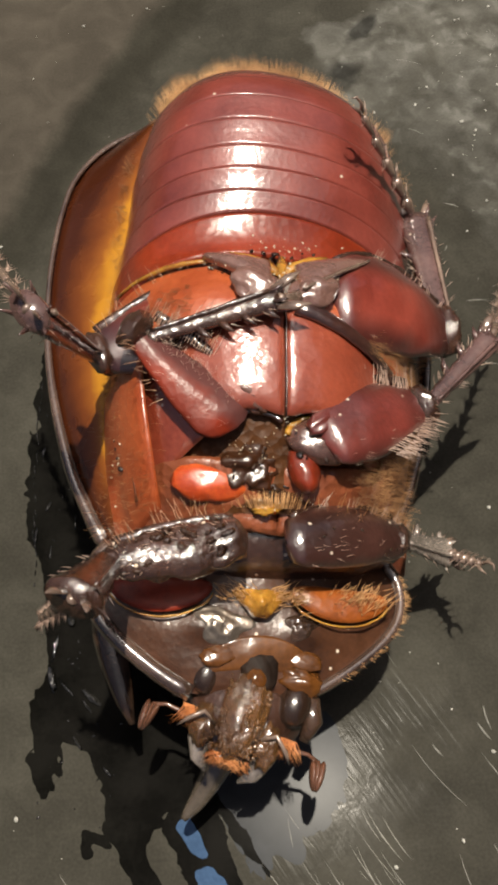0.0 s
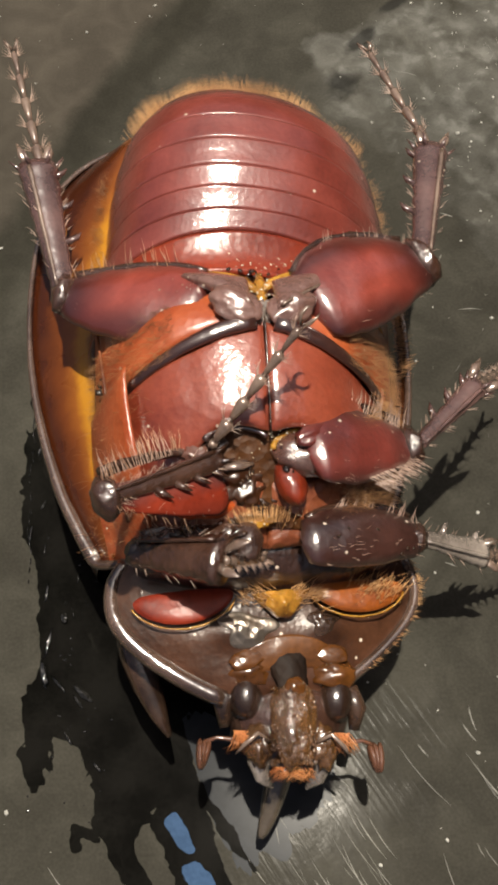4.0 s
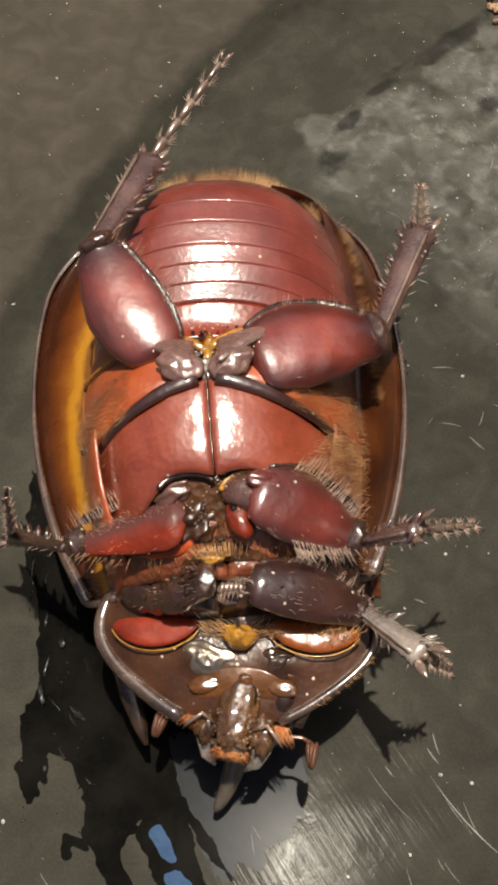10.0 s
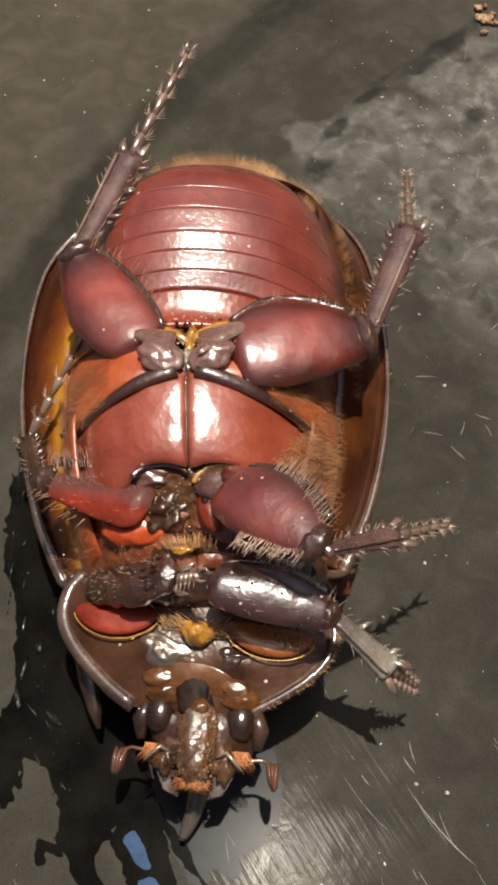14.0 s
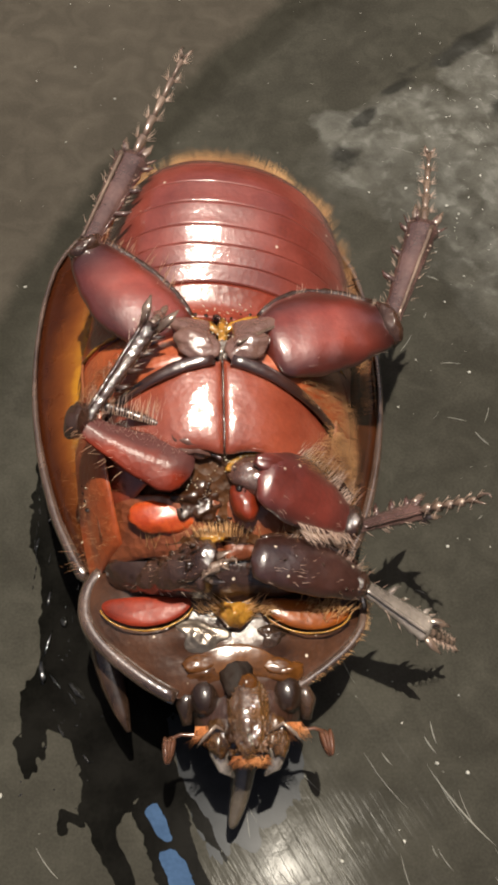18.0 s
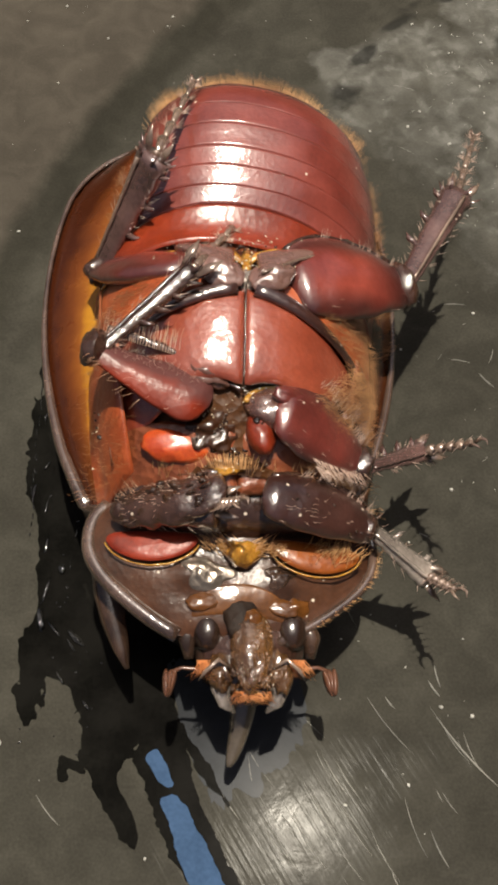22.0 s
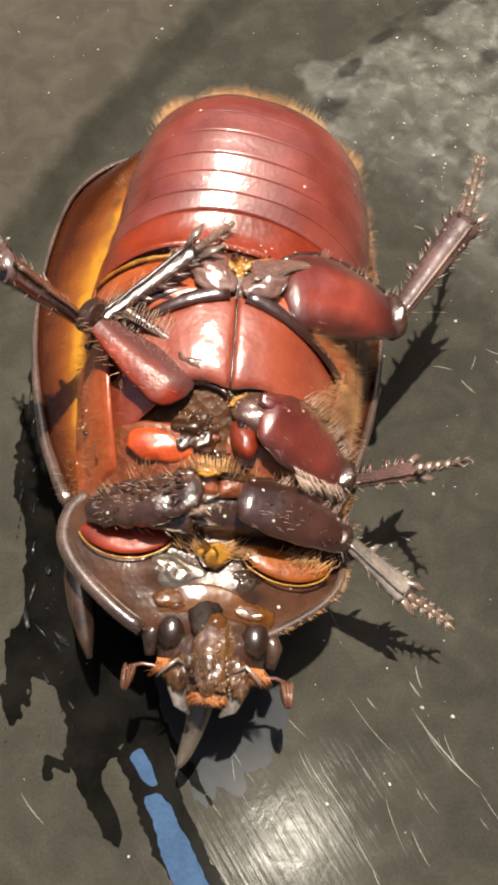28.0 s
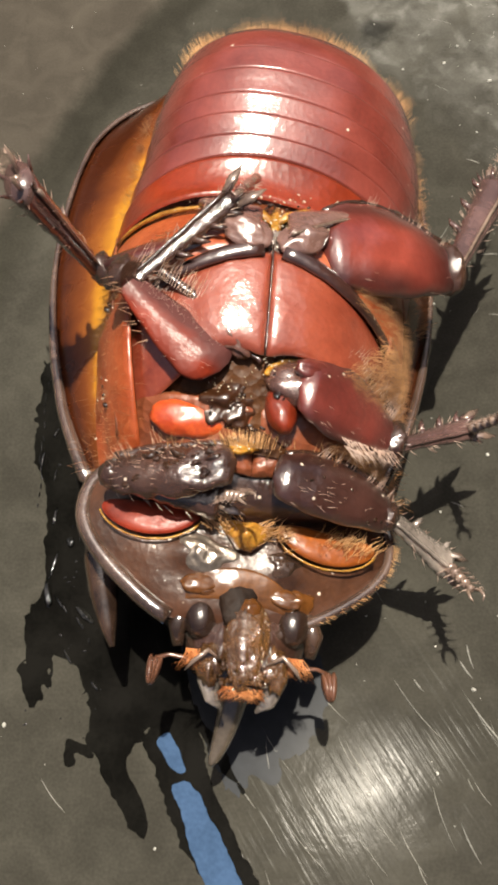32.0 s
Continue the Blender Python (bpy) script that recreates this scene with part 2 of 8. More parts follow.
# wet brown cuticle, darkened to read as a shaded hollow
SHADED_SOCKET = shell("shaded_socket_cuticle", (0.008, 0.003, 0.002), (0.050, 0.018, 0.006), 0.28, pits=0.3, coat=0.5, ripple=0.4, amount=1.0, shine=0.3)
# pale metallic colour that paints the white glare on the left membrane
GLARE = shell("glare_membrane", (0.24, 0.19, 0.15), (0.50, 0.43, 0.36), 0.34, pits=0.6, coat=0.5, ripple=0.5, amount=1.0, metal=0.85, glaze=0.8)
WETNESS = shell("wet_residue", (0.006, 0.003, 0.002), (0.034, 0.015, 0.006), 0.08, scale=1600, pits=0.3, coat=0.9, ripple=0.6)


def margin_material():
    """Colour that runs from chestnut at the outer edge to amber at the inner one."""
    m = shell("margin_cuticle", (0.025, 0.007, 0.002), (0.05, 0.015, 0.003), 0.26, pits=0.12, coat=0.35, shine=0.35, ripple=0.12)
    n, l = m.node_tree.nodes, m.node_tree.links
    uv = n.new("ShaderNodeUVMap")
    uv.uv_map = "across"
    sep = n.new("ShaderNodeSeparateXYZ")
    l.new(uv.outputs[0], sep.inputs[0])
    co = n.new("ShaderNodeTexCoord")
    t = n.new("ShaderNodeTexNoise")
    t.inputs["Scale"].default_value = 600
    t.inputs["Detail"].default_value = 6
    l.new(co.outputs["Object"], t.inputs["Vector"])
    k = n.new("ShaderNodeMath")
    k.operation = "MULTIPLY_ADD"
    k.inputs[1].default_value = 0.34
    l.new(t.outputs["Fac"], k.inputs[0])
    l.new(sep.outputs[0], k.inputs[2])
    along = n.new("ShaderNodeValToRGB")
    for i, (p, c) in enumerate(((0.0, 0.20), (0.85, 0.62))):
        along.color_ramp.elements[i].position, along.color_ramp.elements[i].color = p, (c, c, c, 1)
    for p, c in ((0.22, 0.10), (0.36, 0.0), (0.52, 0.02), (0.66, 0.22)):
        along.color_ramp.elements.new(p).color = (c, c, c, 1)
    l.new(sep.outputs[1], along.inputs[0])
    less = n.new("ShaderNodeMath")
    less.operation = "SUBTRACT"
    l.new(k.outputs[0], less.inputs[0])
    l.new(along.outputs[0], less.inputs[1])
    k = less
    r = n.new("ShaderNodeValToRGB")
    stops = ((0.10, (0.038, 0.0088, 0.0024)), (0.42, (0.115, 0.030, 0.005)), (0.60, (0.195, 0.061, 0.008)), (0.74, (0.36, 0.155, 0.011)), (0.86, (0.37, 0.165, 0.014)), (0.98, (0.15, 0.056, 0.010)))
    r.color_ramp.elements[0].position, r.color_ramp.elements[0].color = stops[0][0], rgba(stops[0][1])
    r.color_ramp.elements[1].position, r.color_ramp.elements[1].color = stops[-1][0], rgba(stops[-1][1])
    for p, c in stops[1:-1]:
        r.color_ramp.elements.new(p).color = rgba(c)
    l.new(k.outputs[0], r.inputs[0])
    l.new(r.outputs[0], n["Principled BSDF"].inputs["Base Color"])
    return m


MARGIN = margin_material()


def tipped(m):
    """Darkens a leg piece's colour towards both of its joints."""
    n, l = m.node_tree.nodes, m.node_tree.links
    b = n["Principled BSDF"]
    src = b.inputs["Base Color"].links[0].from_socket
    co = n.new("ShaderNodeTexCoord")
    sep = n.new("ShaderNodeSeparateXYZ")
    l.new(co.outputs["Object"], sep.inputs[0])
    r = n.new("ShaderNodeValToRGB")
    for i, (p, c) in enumerate(((0.0, 0.30), (1.0, 0.16))):
        r.color_ramp.elements[i].position, r.color_ramp.elements[i].color = p, (c, c * 0.95, c, 1)
    r.color_ramp.elements.new(0.16).color = (1, 1, 1, 1)
    r.color_ramp.elements.new(0.70).color = (1, 1, 1, 1)
    k = n.new("ShaderNodeMath")
    k.operation = "MULTIPLY"
    k.inputs[1].default_value = 1 / 0.0094
    l.new(sep.outputs[0], k.inputs[0])
    l.new(k.outputs[0], r.inputs[0])
    mix = n.new("ShaderNodeMix")
    mix.data_type = "RGBA"
    mix.blend_type = "MULTIPLY"
    mix.inputs[0].default_value = 1.0
    l.new(src, mix.inputs[6])
    l.new(r.outputs[0], mix.inputs[7])
    l.new(mix.outputs[2], b.inputs["Base Color"])


tipped(FEMUR)


def hazed_face(m, shade):
    """Paints sky haze as a mauve tone on a thigh's hind face, beyond its keel."""
    n, l = m.node_tree.nodes, m.node_tree.links
    b = n["Principled BSDF"]
    src = b.inputs["Base Color"].links[0].from_socket
    co = n.new("ShaderNodeTexCoord")
    sep = n.new("ShaderNodeSeparateXYZ")
    l.new(co.outputs["Object"], sep.inputs[0])
    r = n.new("ShaderNodeMapRange")
    r.inputs["From Min"].default_value = 0.0016
    r.inputs["From Max"].default_value = 0.0006
    t = n.new("ShaderNodeTexNoise")
    t.inputs["Scale"].default_value = 700
    t.inputs["Detail"].default_value = 5
    l.new(co.outputs["Object"], t.inputs["Vector"])
    k = n.new("ShaderNodeMath")
    k.operation = "MULTIPLY_ADD"
    k.inputs[1].default_value = 0.0012
    l.new(t.outputs["Fac"], k.inputs[0])
    l.new(sep.outputs[1], k.inputs[2])
    l.new(k.outputs[0], r.inputs["Value"])
    mix = n.new("ShaderNodeMix")
    mix.data_type = "RGBA"
    mix.inputs[7].default_value = rgba(shade)
    l.new(r.outputs[0], mix.inputs[0])
    l.new(src, mix.inputs[6])
    l.new(mix.outputs[2], b.inputs["Base Color"])


# mauve for the face that catches the sky
hazed_face(SCARLET, (0.085, 0.030, 0.027))


# ---- building helpers (millimetres in, metres out) ----
MM = 0.001


def part(name, bm, material, parent=None, label="", smooth=True):
    me = bpy.data.meshes.new(name)
    bm.transform(Matrix.Scale(MM, 4))
    bm.to_mesh(me)
    bm.free()
    for p in me.polygons:
        p.use_smooth = smooth
    me.materials.append(material)
    ob = new(name, me)
    ob.parent = parent
    if label:
        ob["label"] = label
    return ob


def sheet(fn, nu, nv, bm=None, flip=False, loop=False):
    """A grid surface fn(u, v), u and v from 0 to 1."""
    bm = bm or bmesh.new()
    g = [[bm.verts.new(fn(i / nu, j / nv)) for j in range(nv + 1)] for i in range(nu if loop else nu + 1)]
    for i in range(nu):
        for j in range(nv):
            a, b, c, d = g[i][j], g[(i + 1) % len(g)][j], g[(i + 1) % len(g)][j + 1], g[i][j + 1]
            bm.faces.new((a, d, c, b) if flip else (a, b, c, d))
    return bm


def plate(fn, nu, nv, thick, bm=None, lift=0.0):
    """A sheet with a thickness and a rounded border, bulging by lift in the middle; fn gives (x, y, z), up is z."""
    def top(u, v):
        x, y, z = fn(u, v)
        e = min(u, 1 - u, v, 1 - v)
        edge = min(1.0, e / 0.09)
        return (x, y, z - thick * 0.8 * (1 - math.sqrt(max(0.0, 1 - (1 - edge) ** 2))) + lift * math.sin(math.pi * u) * math.sin(math.pi * v))
    bm = sheet(top, nu, nv, bm)
    def low(u, v):
        x, y, z = fn(u, v)
        return (x, y, z - thick * 1.6)
    ring = [(i / nu, 0) for i in range(nu)] + [(1, j / nv) for j in range(nv)] + [(1 - i / nu, 1) for i in range(nu)] + [(0, 1 - j / nv) for j in range(nv)]
    a = [bm.verts.new(top(*r)) for r in ring]
    b = [bm.verts.new(low(*r)) for r in ring]
    for i in range(len(ring)):
        k = (i + 1) % len(ring)
        bm.faces.new((a[i], b[i], b[k], a[k]))
    bmesh.ops.remove_doubles(bm, verts=bm.verts, dist=1e-4)
    bmesh.ops.recalc_face_normals(bm, faces=bm.faces)
    return bm


def tube(points, radii, n=10, flat=1.0, bm=None, up=(0, 0, 1), bumps=0.0):
    """A closed tapered tube through the points; flat squeezes it along up."""
    bm = bm or bmesh.new()
    P = [Vector(p) for p in points]
    rings = []
    for i, p in enumerate(P):
        d = (P[min(i + 1, len(P) - 1)] - P[max(i - 1, 0)]).normalized()
        s = d.cross(Vector(up))
        s = s.normalized() if s.length > 1e-6 else d.orthogonal().normalized()
        w = s.cross(d).normalized()
        r = radii[i]
        ring = []
        for k in range(n):
            a = 2 * math.pi * k / n
            rr = r * (1 + (bumps * noise.noise(p * 1.7 + Vector((math.cos(a), math.sin(a), 0)) * 2) if bumps else 0))
            ring.append(bm.verts.new(p + s * math.cos(a) * rr + w * math.sin(a) * rr * flat))
        rings.append(ring)
    for i in range(len(rings) - 1):
        for k in range(n):
            bm.faces.new((rings[i][k], rings[i][(k + 1) % n], rings[i + 1][(k + 1) % n], rings[i + 1][k]))
    bm.faces.new(rings[0][::-1])
    bm.faces.new(rings[-1])
    return bm


def blob(c, r, nu=20, nv=12, rough=0.0, seed=0.0, bm=None, turn=None):
    """An ellipsoid with an uneven surface."""
    c, q = Vector(c), (Euler([radians(a) for a in turn]).to_matrix() if turn else Matrix.Identity(3))
    def fn(u, v):
        a, b = 2 * math.pi * u, math.pi * (v - 0.5) * 0.999
        d = Vector((math.cos(a) * math.cos(b), math.sin(a) * math.cos(b), math.sin(b)))
        k = 1 + rough * noise.noise(d * 2.3 + Vector((seed, seed, 0)))
        return c + q @ Vector((d.x * r[0] * k, d.y * r[1] * k, d.z * r[2] * k))
    return sheet(fn, nu, nv, bm, loop=True)


def hairs(roots, radius=0.035, bm=None):
    """Thin tapered hairs from rows of (root, tip)."""
    bm = bm or bmesh.new()
    for a, b in roots:
        a, b = Vector(a), Vector(b)
        d = (b - a).normalized()
        s = d.orthogonal().normalized() * radius
        w = d.cross(s)
        m = (a + b) / 2 + Vector((random.uniform(-1, 1), random.uniform(-1, 1), random.uniform(-.5, 1))) * (b - a).length * 0.06
        r0 = [bm.verts.new(a + s), bm.verts.new(a - s * 0.5 + w * 0.87), bm.verts.new(a - s * 0.5 - w * 0.87)]
        r1 = [bm.verts.new(m + s * .7), bm.verts.new(m - s * 0.35 + w * 0.6), bm.verts.new(m - s * 0.35 - w * 0.6)]
        t = bm.verts.new(b)
        for k in range(3):
            j = (k + 1) % 3
            bm.faces.new((r0[k], r0[j], r1[j], r1[k]))
            bm.faces.new((r1[k], r1[j], t))
    return bm


def curve_of(*knots):
    """A smooth function through (y, value) knots."""
    ys, vs = [k[0] for k in knots], [k[1] for k in knots]
    def fn(y):
        if y <= ys[0]:
            return vs[0]
        if y >= ys[-1]:
            return vs[-1]
        i = max(k for k in range(len(ys) - 1) if ys[k] <= y)
        t = (y - ys[i]) / (ys[i + 1] - ys[i])
        def slope(k):
            lo, hi = max(0, k - 1), min(len(ys) - 1, k + 1)
            return (vs[hi] - vs[lo]) / (ys[hi] - ys[lo])
        h = ys[i + 1] - ys[i]
        t2, t3 = t * t, t * t * t
        return (2 * t3 - 3 * t2 + 1) * vs[i] + (t3 - 2 * t2 + t) * h * slope(i) + (-2 * t3 + 3 * t2) * vs[i + 1] + (t3 - t2) * h * slope(i + 1)
    return fn


# ---- the beetle's general form (millimetres; y to the tail, z to the belly, which lies up) ----
belly_w = curve_of((-10, 7.8), (-5, 9.0), (0, 9.5), (5, 9.6), (10, 9.4), (14, 9.2), (18, 8.4), (21, 6.8), (23, 4.8), (24.2, 2.6), (24.6, 1.0))
belly_z = curve_of((-10, 14.6), (-5.5, 16.9), (-2.5, 17.5), (0.2, 17.9), (2.5, 17.1), (5, 16.0), (8, 16.35), (10.5, 16.75), (13.5, 16.9), (17, 16.1), (20, 14.1), (22.5, 11.0), (24.3, 7.0))
ely_w = curve_of((-9.6, 8.2), (-8, 9.0), (-5, 10.3), (0, 11.6), (5, 12.2), (10, 12.1), (15, 11.3), (17.5, 10.1), (19.5, 8.2), (21.0, 5.6), (22.1, 2.6))
pro_w = curve_of((-18.2, 2.8), (-17.4, 4.3), (-16, 6.3), (-14.5, 7.9), (-13, 8.7), (-11.2, 8.6), (-10, 7.8))
PRO_X, ABD_X, ELY_X = 0.4, 0.8, -0.8
LEAN = 0.10


def belly(x, y):
    w, z = belly_w(y), belly_z(y)
    k = min(1.0, abs(x) / w)
    return 7.0 + (z - 7.0) * math.sqrt(max(0.0, 1 - k ** 2.5)) - LEAN * x


def build_beetle():
    bug = new("beetle", None)
    tagged(bug, "reddish-brown rhinoceros beetle lying on its back on black plastic, legs waving", "beetle")
    part("neck_pad", blob((0.3, -10.3, 9.6), (7.6, 2.2, 2.6), 28, 14, rough=0.06), DARK, bug)
    # inner mass that closes the gaps between plates, coloured dark for their shade
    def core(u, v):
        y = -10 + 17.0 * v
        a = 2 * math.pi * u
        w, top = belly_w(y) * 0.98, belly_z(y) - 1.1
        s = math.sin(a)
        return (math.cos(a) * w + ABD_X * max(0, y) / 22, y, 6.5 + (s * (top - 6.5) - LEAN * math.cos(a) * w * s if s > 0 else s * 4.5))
    part("body_core", sheet(core, 40, 40, loop=True), CAVITY_SHADE, bug)
    def gut(u, v):
        y = 3.0 + 20.6 * v
        a = 2 * math.pi * u
        w, top = belly_w(y) * 0.96, belly_z(y) - 0.5
        s = math.sin(a)
        return (math.cos(a) * w + ABD_X * min(1, y / 10), y, 6.5 + (s * (top - 6.5) - 1.5 * LEAN * math.cos(a) * w * s if s > 0 else s * 4.0))
    abd = part("abdomen", sheet(gut, 40, 30, loop=True), RUSSET, bug, "reddish belly of overlapping segments")
    THINGS["abdomen"] = abd
    # wing cases
    for side in (-1, 1):
        def case(u, v, inner=0.0):
            y = -9.6 + 31.6 * v
            w = ely_w(y)
            s = math.sqrt(max(0.0, 1 - ((y - 4) / 19.0) ** 2)) if y > 4 else 1 - 0.10 * ((4 - y) / 13.6) ** 2
            f = radians(-90 + 105 * u)
            r = w - inner
            x = r * math.cos(f) ** (0.75 if side > 0 else 0.40) * (1 + (0.05 * math.sin(-2 * f) if side < 0 else 0)) if f < 0 else r
            z = 6 + (6 - inner) * s * math.sin(f) if f < 0 else 6 + math.sin(f) * 2
            return (ELY_X + side * x, y, z)
        bm = sheet(case, 26, 46, flip=side > 0)
        sheet(lambda u, v: case(u, v, 0.45), 26, 46, bm, flip=side < 0)
        ely = part("elytron", bm, ELYTRON, bug, "glossy dark chestnut wing case")
        THINGS["elytron", side] = ely
        def fold(u, v):
            y = -9.4 + 31.0 * v
            out, inn = ELY_X + side * (ely_w(y) - 0.05), side * (belly_w(y) - 2.6) + ABD_X * max(0, min(1, y / 10))
            if y > 16:
                inn = out + (inn - out) * max(0.25, 1 - (y - 16) / 9)
            k = 1 - (1 - u) ** 1.2
            return (out + (inn - out) * k, y, 6.4 + 3.2 * math.sin(u * 1.75) * (0.45 + 0.55 * math.sqrt(max(0, 1 - ((y - 4) / 20) ** 2))))
        bm = sheet(fold, 20, 46, flip=side < 0)
        uv = bm.loops.layers.uv.new("across")
        for face in bm.faces:
            for lp in face.loops:
                out = ELY_X + side * ely_w(lp.vert.co.y)
                inn = side * (belly_w(lp.vert.co.y) - 0.35) + ABD_X * max(0, min(1, lp.vert.co.y / 10))
                lp[uv].uv = (abs(lp.vert.co.x - out) / max(0.3, abs(inn - out)) - 0.20, (lp.vert.co.y + 10) / 34)
        part("epipleuron", bm, MARGIN if side < 0 else ELYTRON, ely, "wing case margin, dark chestnut turning to amber" if side < 0 else "dark chestnut wing case margin")
        rim = [(ELY_X + side * (ely_w(-9.3) + 0.05 - 2.4 * (1 - math.sin(a))), -9.3 - 0.75 * math.cos(a), 6.75 + 2.3 * (1 - math.sin(a))) for a in [radians(12 * i) for i in range(7)]]
        rim += [(ELY_X + side * (ely_w(y) + 0.05), y, 6.75) for y in [-9.3 + 31.2 * i / 50 for i in range(51)]]
        part("rim", tube(rim, [0.30] * 7 + [0.17 + 0.27 * max(0.0, 1 - i / 24) for i in range(51)], 10, bumps=0.12), RIM, ely)
    # belly segments
    marks = [4.4, 7.3, 8.6, 10.05, 11.5, 13.5, 15.65, 17.9, 24.2]
    bow = curve_of((3.5, 1.9), (7.3, 1.5), (8.6, 0.6), (10.0, 0.2), (14.0, 0.0), (18.0, 0.2), (24.2, 1.1))
    for i in range(len(marks) - 1):
        y0, y1 = marks[i] + 0.06, marks[i + 1] - 0.06
        def seg(u, v):
            f = radians(-86 + 172 * u)
            yb = y0 + (y1 - y0) * v
            k = math.sin(f)
            y = yb - bow(yb) * k * k
            w = belly_w(y)
            z = 7.0 + (belly_z(y) - 7.0) * math.sqrt(max(0.0, 1 - abs(k) ** 2.3)) - 1.5 * LEAN * k * w
            z += 0.05 * noise.noise(Vector((k * 3, y * 0.8, i)))
            lift = 0.05 + 0.26 * v ** 1.5 - (0.30 * ((v - 0.93) / 0.07) ** 2 if v > 0.93 else 0) - (0.26 * (1 - v / 0.08) ** 2 if v < 0.08 else 0)
            return (ABD_X * min(1, y / 10) + k * w * (1 + lift * 0.012), y, z + lift)
        part("sternite", sheet(seg, 56, 20), RED if i == 0 else STERNITE, abd, "bright red first belly segment" if i == 0 else "")
    # pygidium behind the last segment
    part("pygidium", blob((ABD_X, 20.9, 7.0), (5.2, 3.0, 4.0), rough=0.05), RUSSET, abd)
    for side in (-1, 1):
        # breast plates either side of the middle seam, sloping like a low roof
        def breast(u, v):
            x = 0.07 + 8.4 * u
            rear = 0.3 - 2.9 * u ** 1.1
            front = -5.7 - 0.2 * u
            d = abs(x - 1.9) / 1.9
            if d < 1:
                front = max(front, -6.2 + 0.75 * math.sqrt(1 - d * d))
            if x > 3.0:
                front -= 2.6 * min(1, (x - 3.0) / 4.0)
            y = front + (rear - front) * v
            return (side * x, y, belly(side * x, y) + 0.16 - 0.055 * x - 0.030 * (y + 3.2) ** 2 - 0.028 * (x - 1.2) ** 2 + (0.20 * max(0, x - 4.0) if side < 0 else 0) + 0.04 * noise.noise(Vector((side * x, y, 4))))
        part("metasternum", plate(breast, 36, 18, 0.16, lift=0.05), THORAX, bug, "glossy brick-red breast plate")
        def flank(u, v):
            inner = 7.4 - (2.6 if side > 0 else 0.4) * (1 - v) ** 1.5
            x = inner + (9.3 - inner) * u
            if side < 0:
                x *= 1 - 0.13 * (1 - v) ** 2
            y = -9.3 + 8.2 * v - 1.0 * u
            return (side * x, y, belly(side * min(x, 9.2), y) + (0.5 if side < 0 else -0.1) - 1.6 * (1 - v) ** 5)
        part("side_plate", plate(flank, 8, 24, 0.3, lift=0.1), TAN if side > 0 else HAUNCH, bug, "hairy tan side plate" if side > 0 else "orange side plate")
        edge = []
        for i in range(15):
            x = 2.6 + 6.3 * i / 14
            y = 0.55 - 2.7 * (x / 8.4) ** 1.1 + 3.3 + 2.6 * (x - 1.2) / 7.8
            edge.append((side * x, y, belly(side * min(x, 9.1), y) + 0.02))
        part("hip_plate_edge", tube(edge, [0.10 + 0.05 * math.sin(i * 0.22) for i in range(15)], 8, bumps=0.4), AMBER, bug)
        def haunch(u, v):
            x = 1.2 + 7.8 * u
            front = 0.2 - 2.7 * (x / 8.4) ** 1.1
            y = front + 0.35 + (3.3 + 2.6 * u) * v
            return (side * x, y, belly(side * min(x, 9.1), y) - 0.25)
        part("metacoxa", plate(haunch, 22, 12, 0.3, lift=0.2), HAUNCH, bug, "orange hairy hip plate")
        bar = []
        for i in range(14):
            x = 0.6 + 8.2 * i / 13
            y = 0.3 - 2.8 * (x / 8.4) ** 1.1
            bar.append((side * x, y, belly(side * x, y) + 0.05 - 0.012 * x * x))
        part("hip_ridge", tube(bar, [0.56 - 0.34 * (i / 13) ** 0.8 for i in range(14)], 10, 0.6, bumps=0.15), PLUM, bug)
        # the thin pale joint between flank and wing case
        joint = [(side * (8.9 - 1.5 * (i / 20) ** 1.6 - (0 if side < 0 else 0.1)), 4.2 - 13.0 * i / 20, belly(side * (8.7 - 1.5 * (i / 20) ** 1.6), 4.2 - 13.0 * i / 20) - 0.36) for i in range(21)]
        if side < 0:
            part("flank_joint", tube(joint, [0.08] * 21, 7, bumps=0.5), TAN, bug)
        def process(u, v):
            x = 0.7 + (4.5 if side > 0 else 3.6) * u
            c = 1.8 + (2.4 if side > 0 else 1.9) * u
            h = (1.15 * (1 - u) ** 0.7 + 0.03)
            y = c + h * (2 * v - 1)
            return (side * x, y, belly(side * x, y) + 0.9 + (0.8 if side > 0 else -0.2) * u + 0.05 * noise.noise(Vector((x * 1.5, y * 1.5, 1))))
        part("trochanter", plate(process, 24, 14, 0.3, lift=0.25), HIP, bug, "pointed grey-brown hip process")
        if side > 0:
            lip = [(0.9 + 4.2 * q, 1.8 + 2.4 * (0.04 + 0.94 * q) - 1.15 * (1 - q) ** 0.7, belly(0.9 + 4.2 * q, 1.0 + 3.0 * q) + 0.95 + 0.8 * q) for q in [i / 14 for i in range(15)]]
            part("hip_process_edge", tube(lip, [0.10] * 15, 7, bumps=0.5), TARSUS, bug, "pale shining edge")
        part("hip_saddle", blob((side * 1.55, 1.05, belly(side * 1.35, 0.9) + 0.25), (1.5, 1.05, 0.62), 34, 20, rough=0.22, seed=4 * side, turn=(0, 0, 30 * side)), HIP, bug, "wet glossy hip joint")
        if side < 0:
            # a raised ball; only its dark colour makes it a hollow
            part("mesocoxa", blob((-1.7, -7.3, 14.3), (1.5, 1.8, 0.8), 44, 30, rough=0.45, seed=side), SHADED_SOCKET, bug, "wet hip socket coloured dark for its shade")
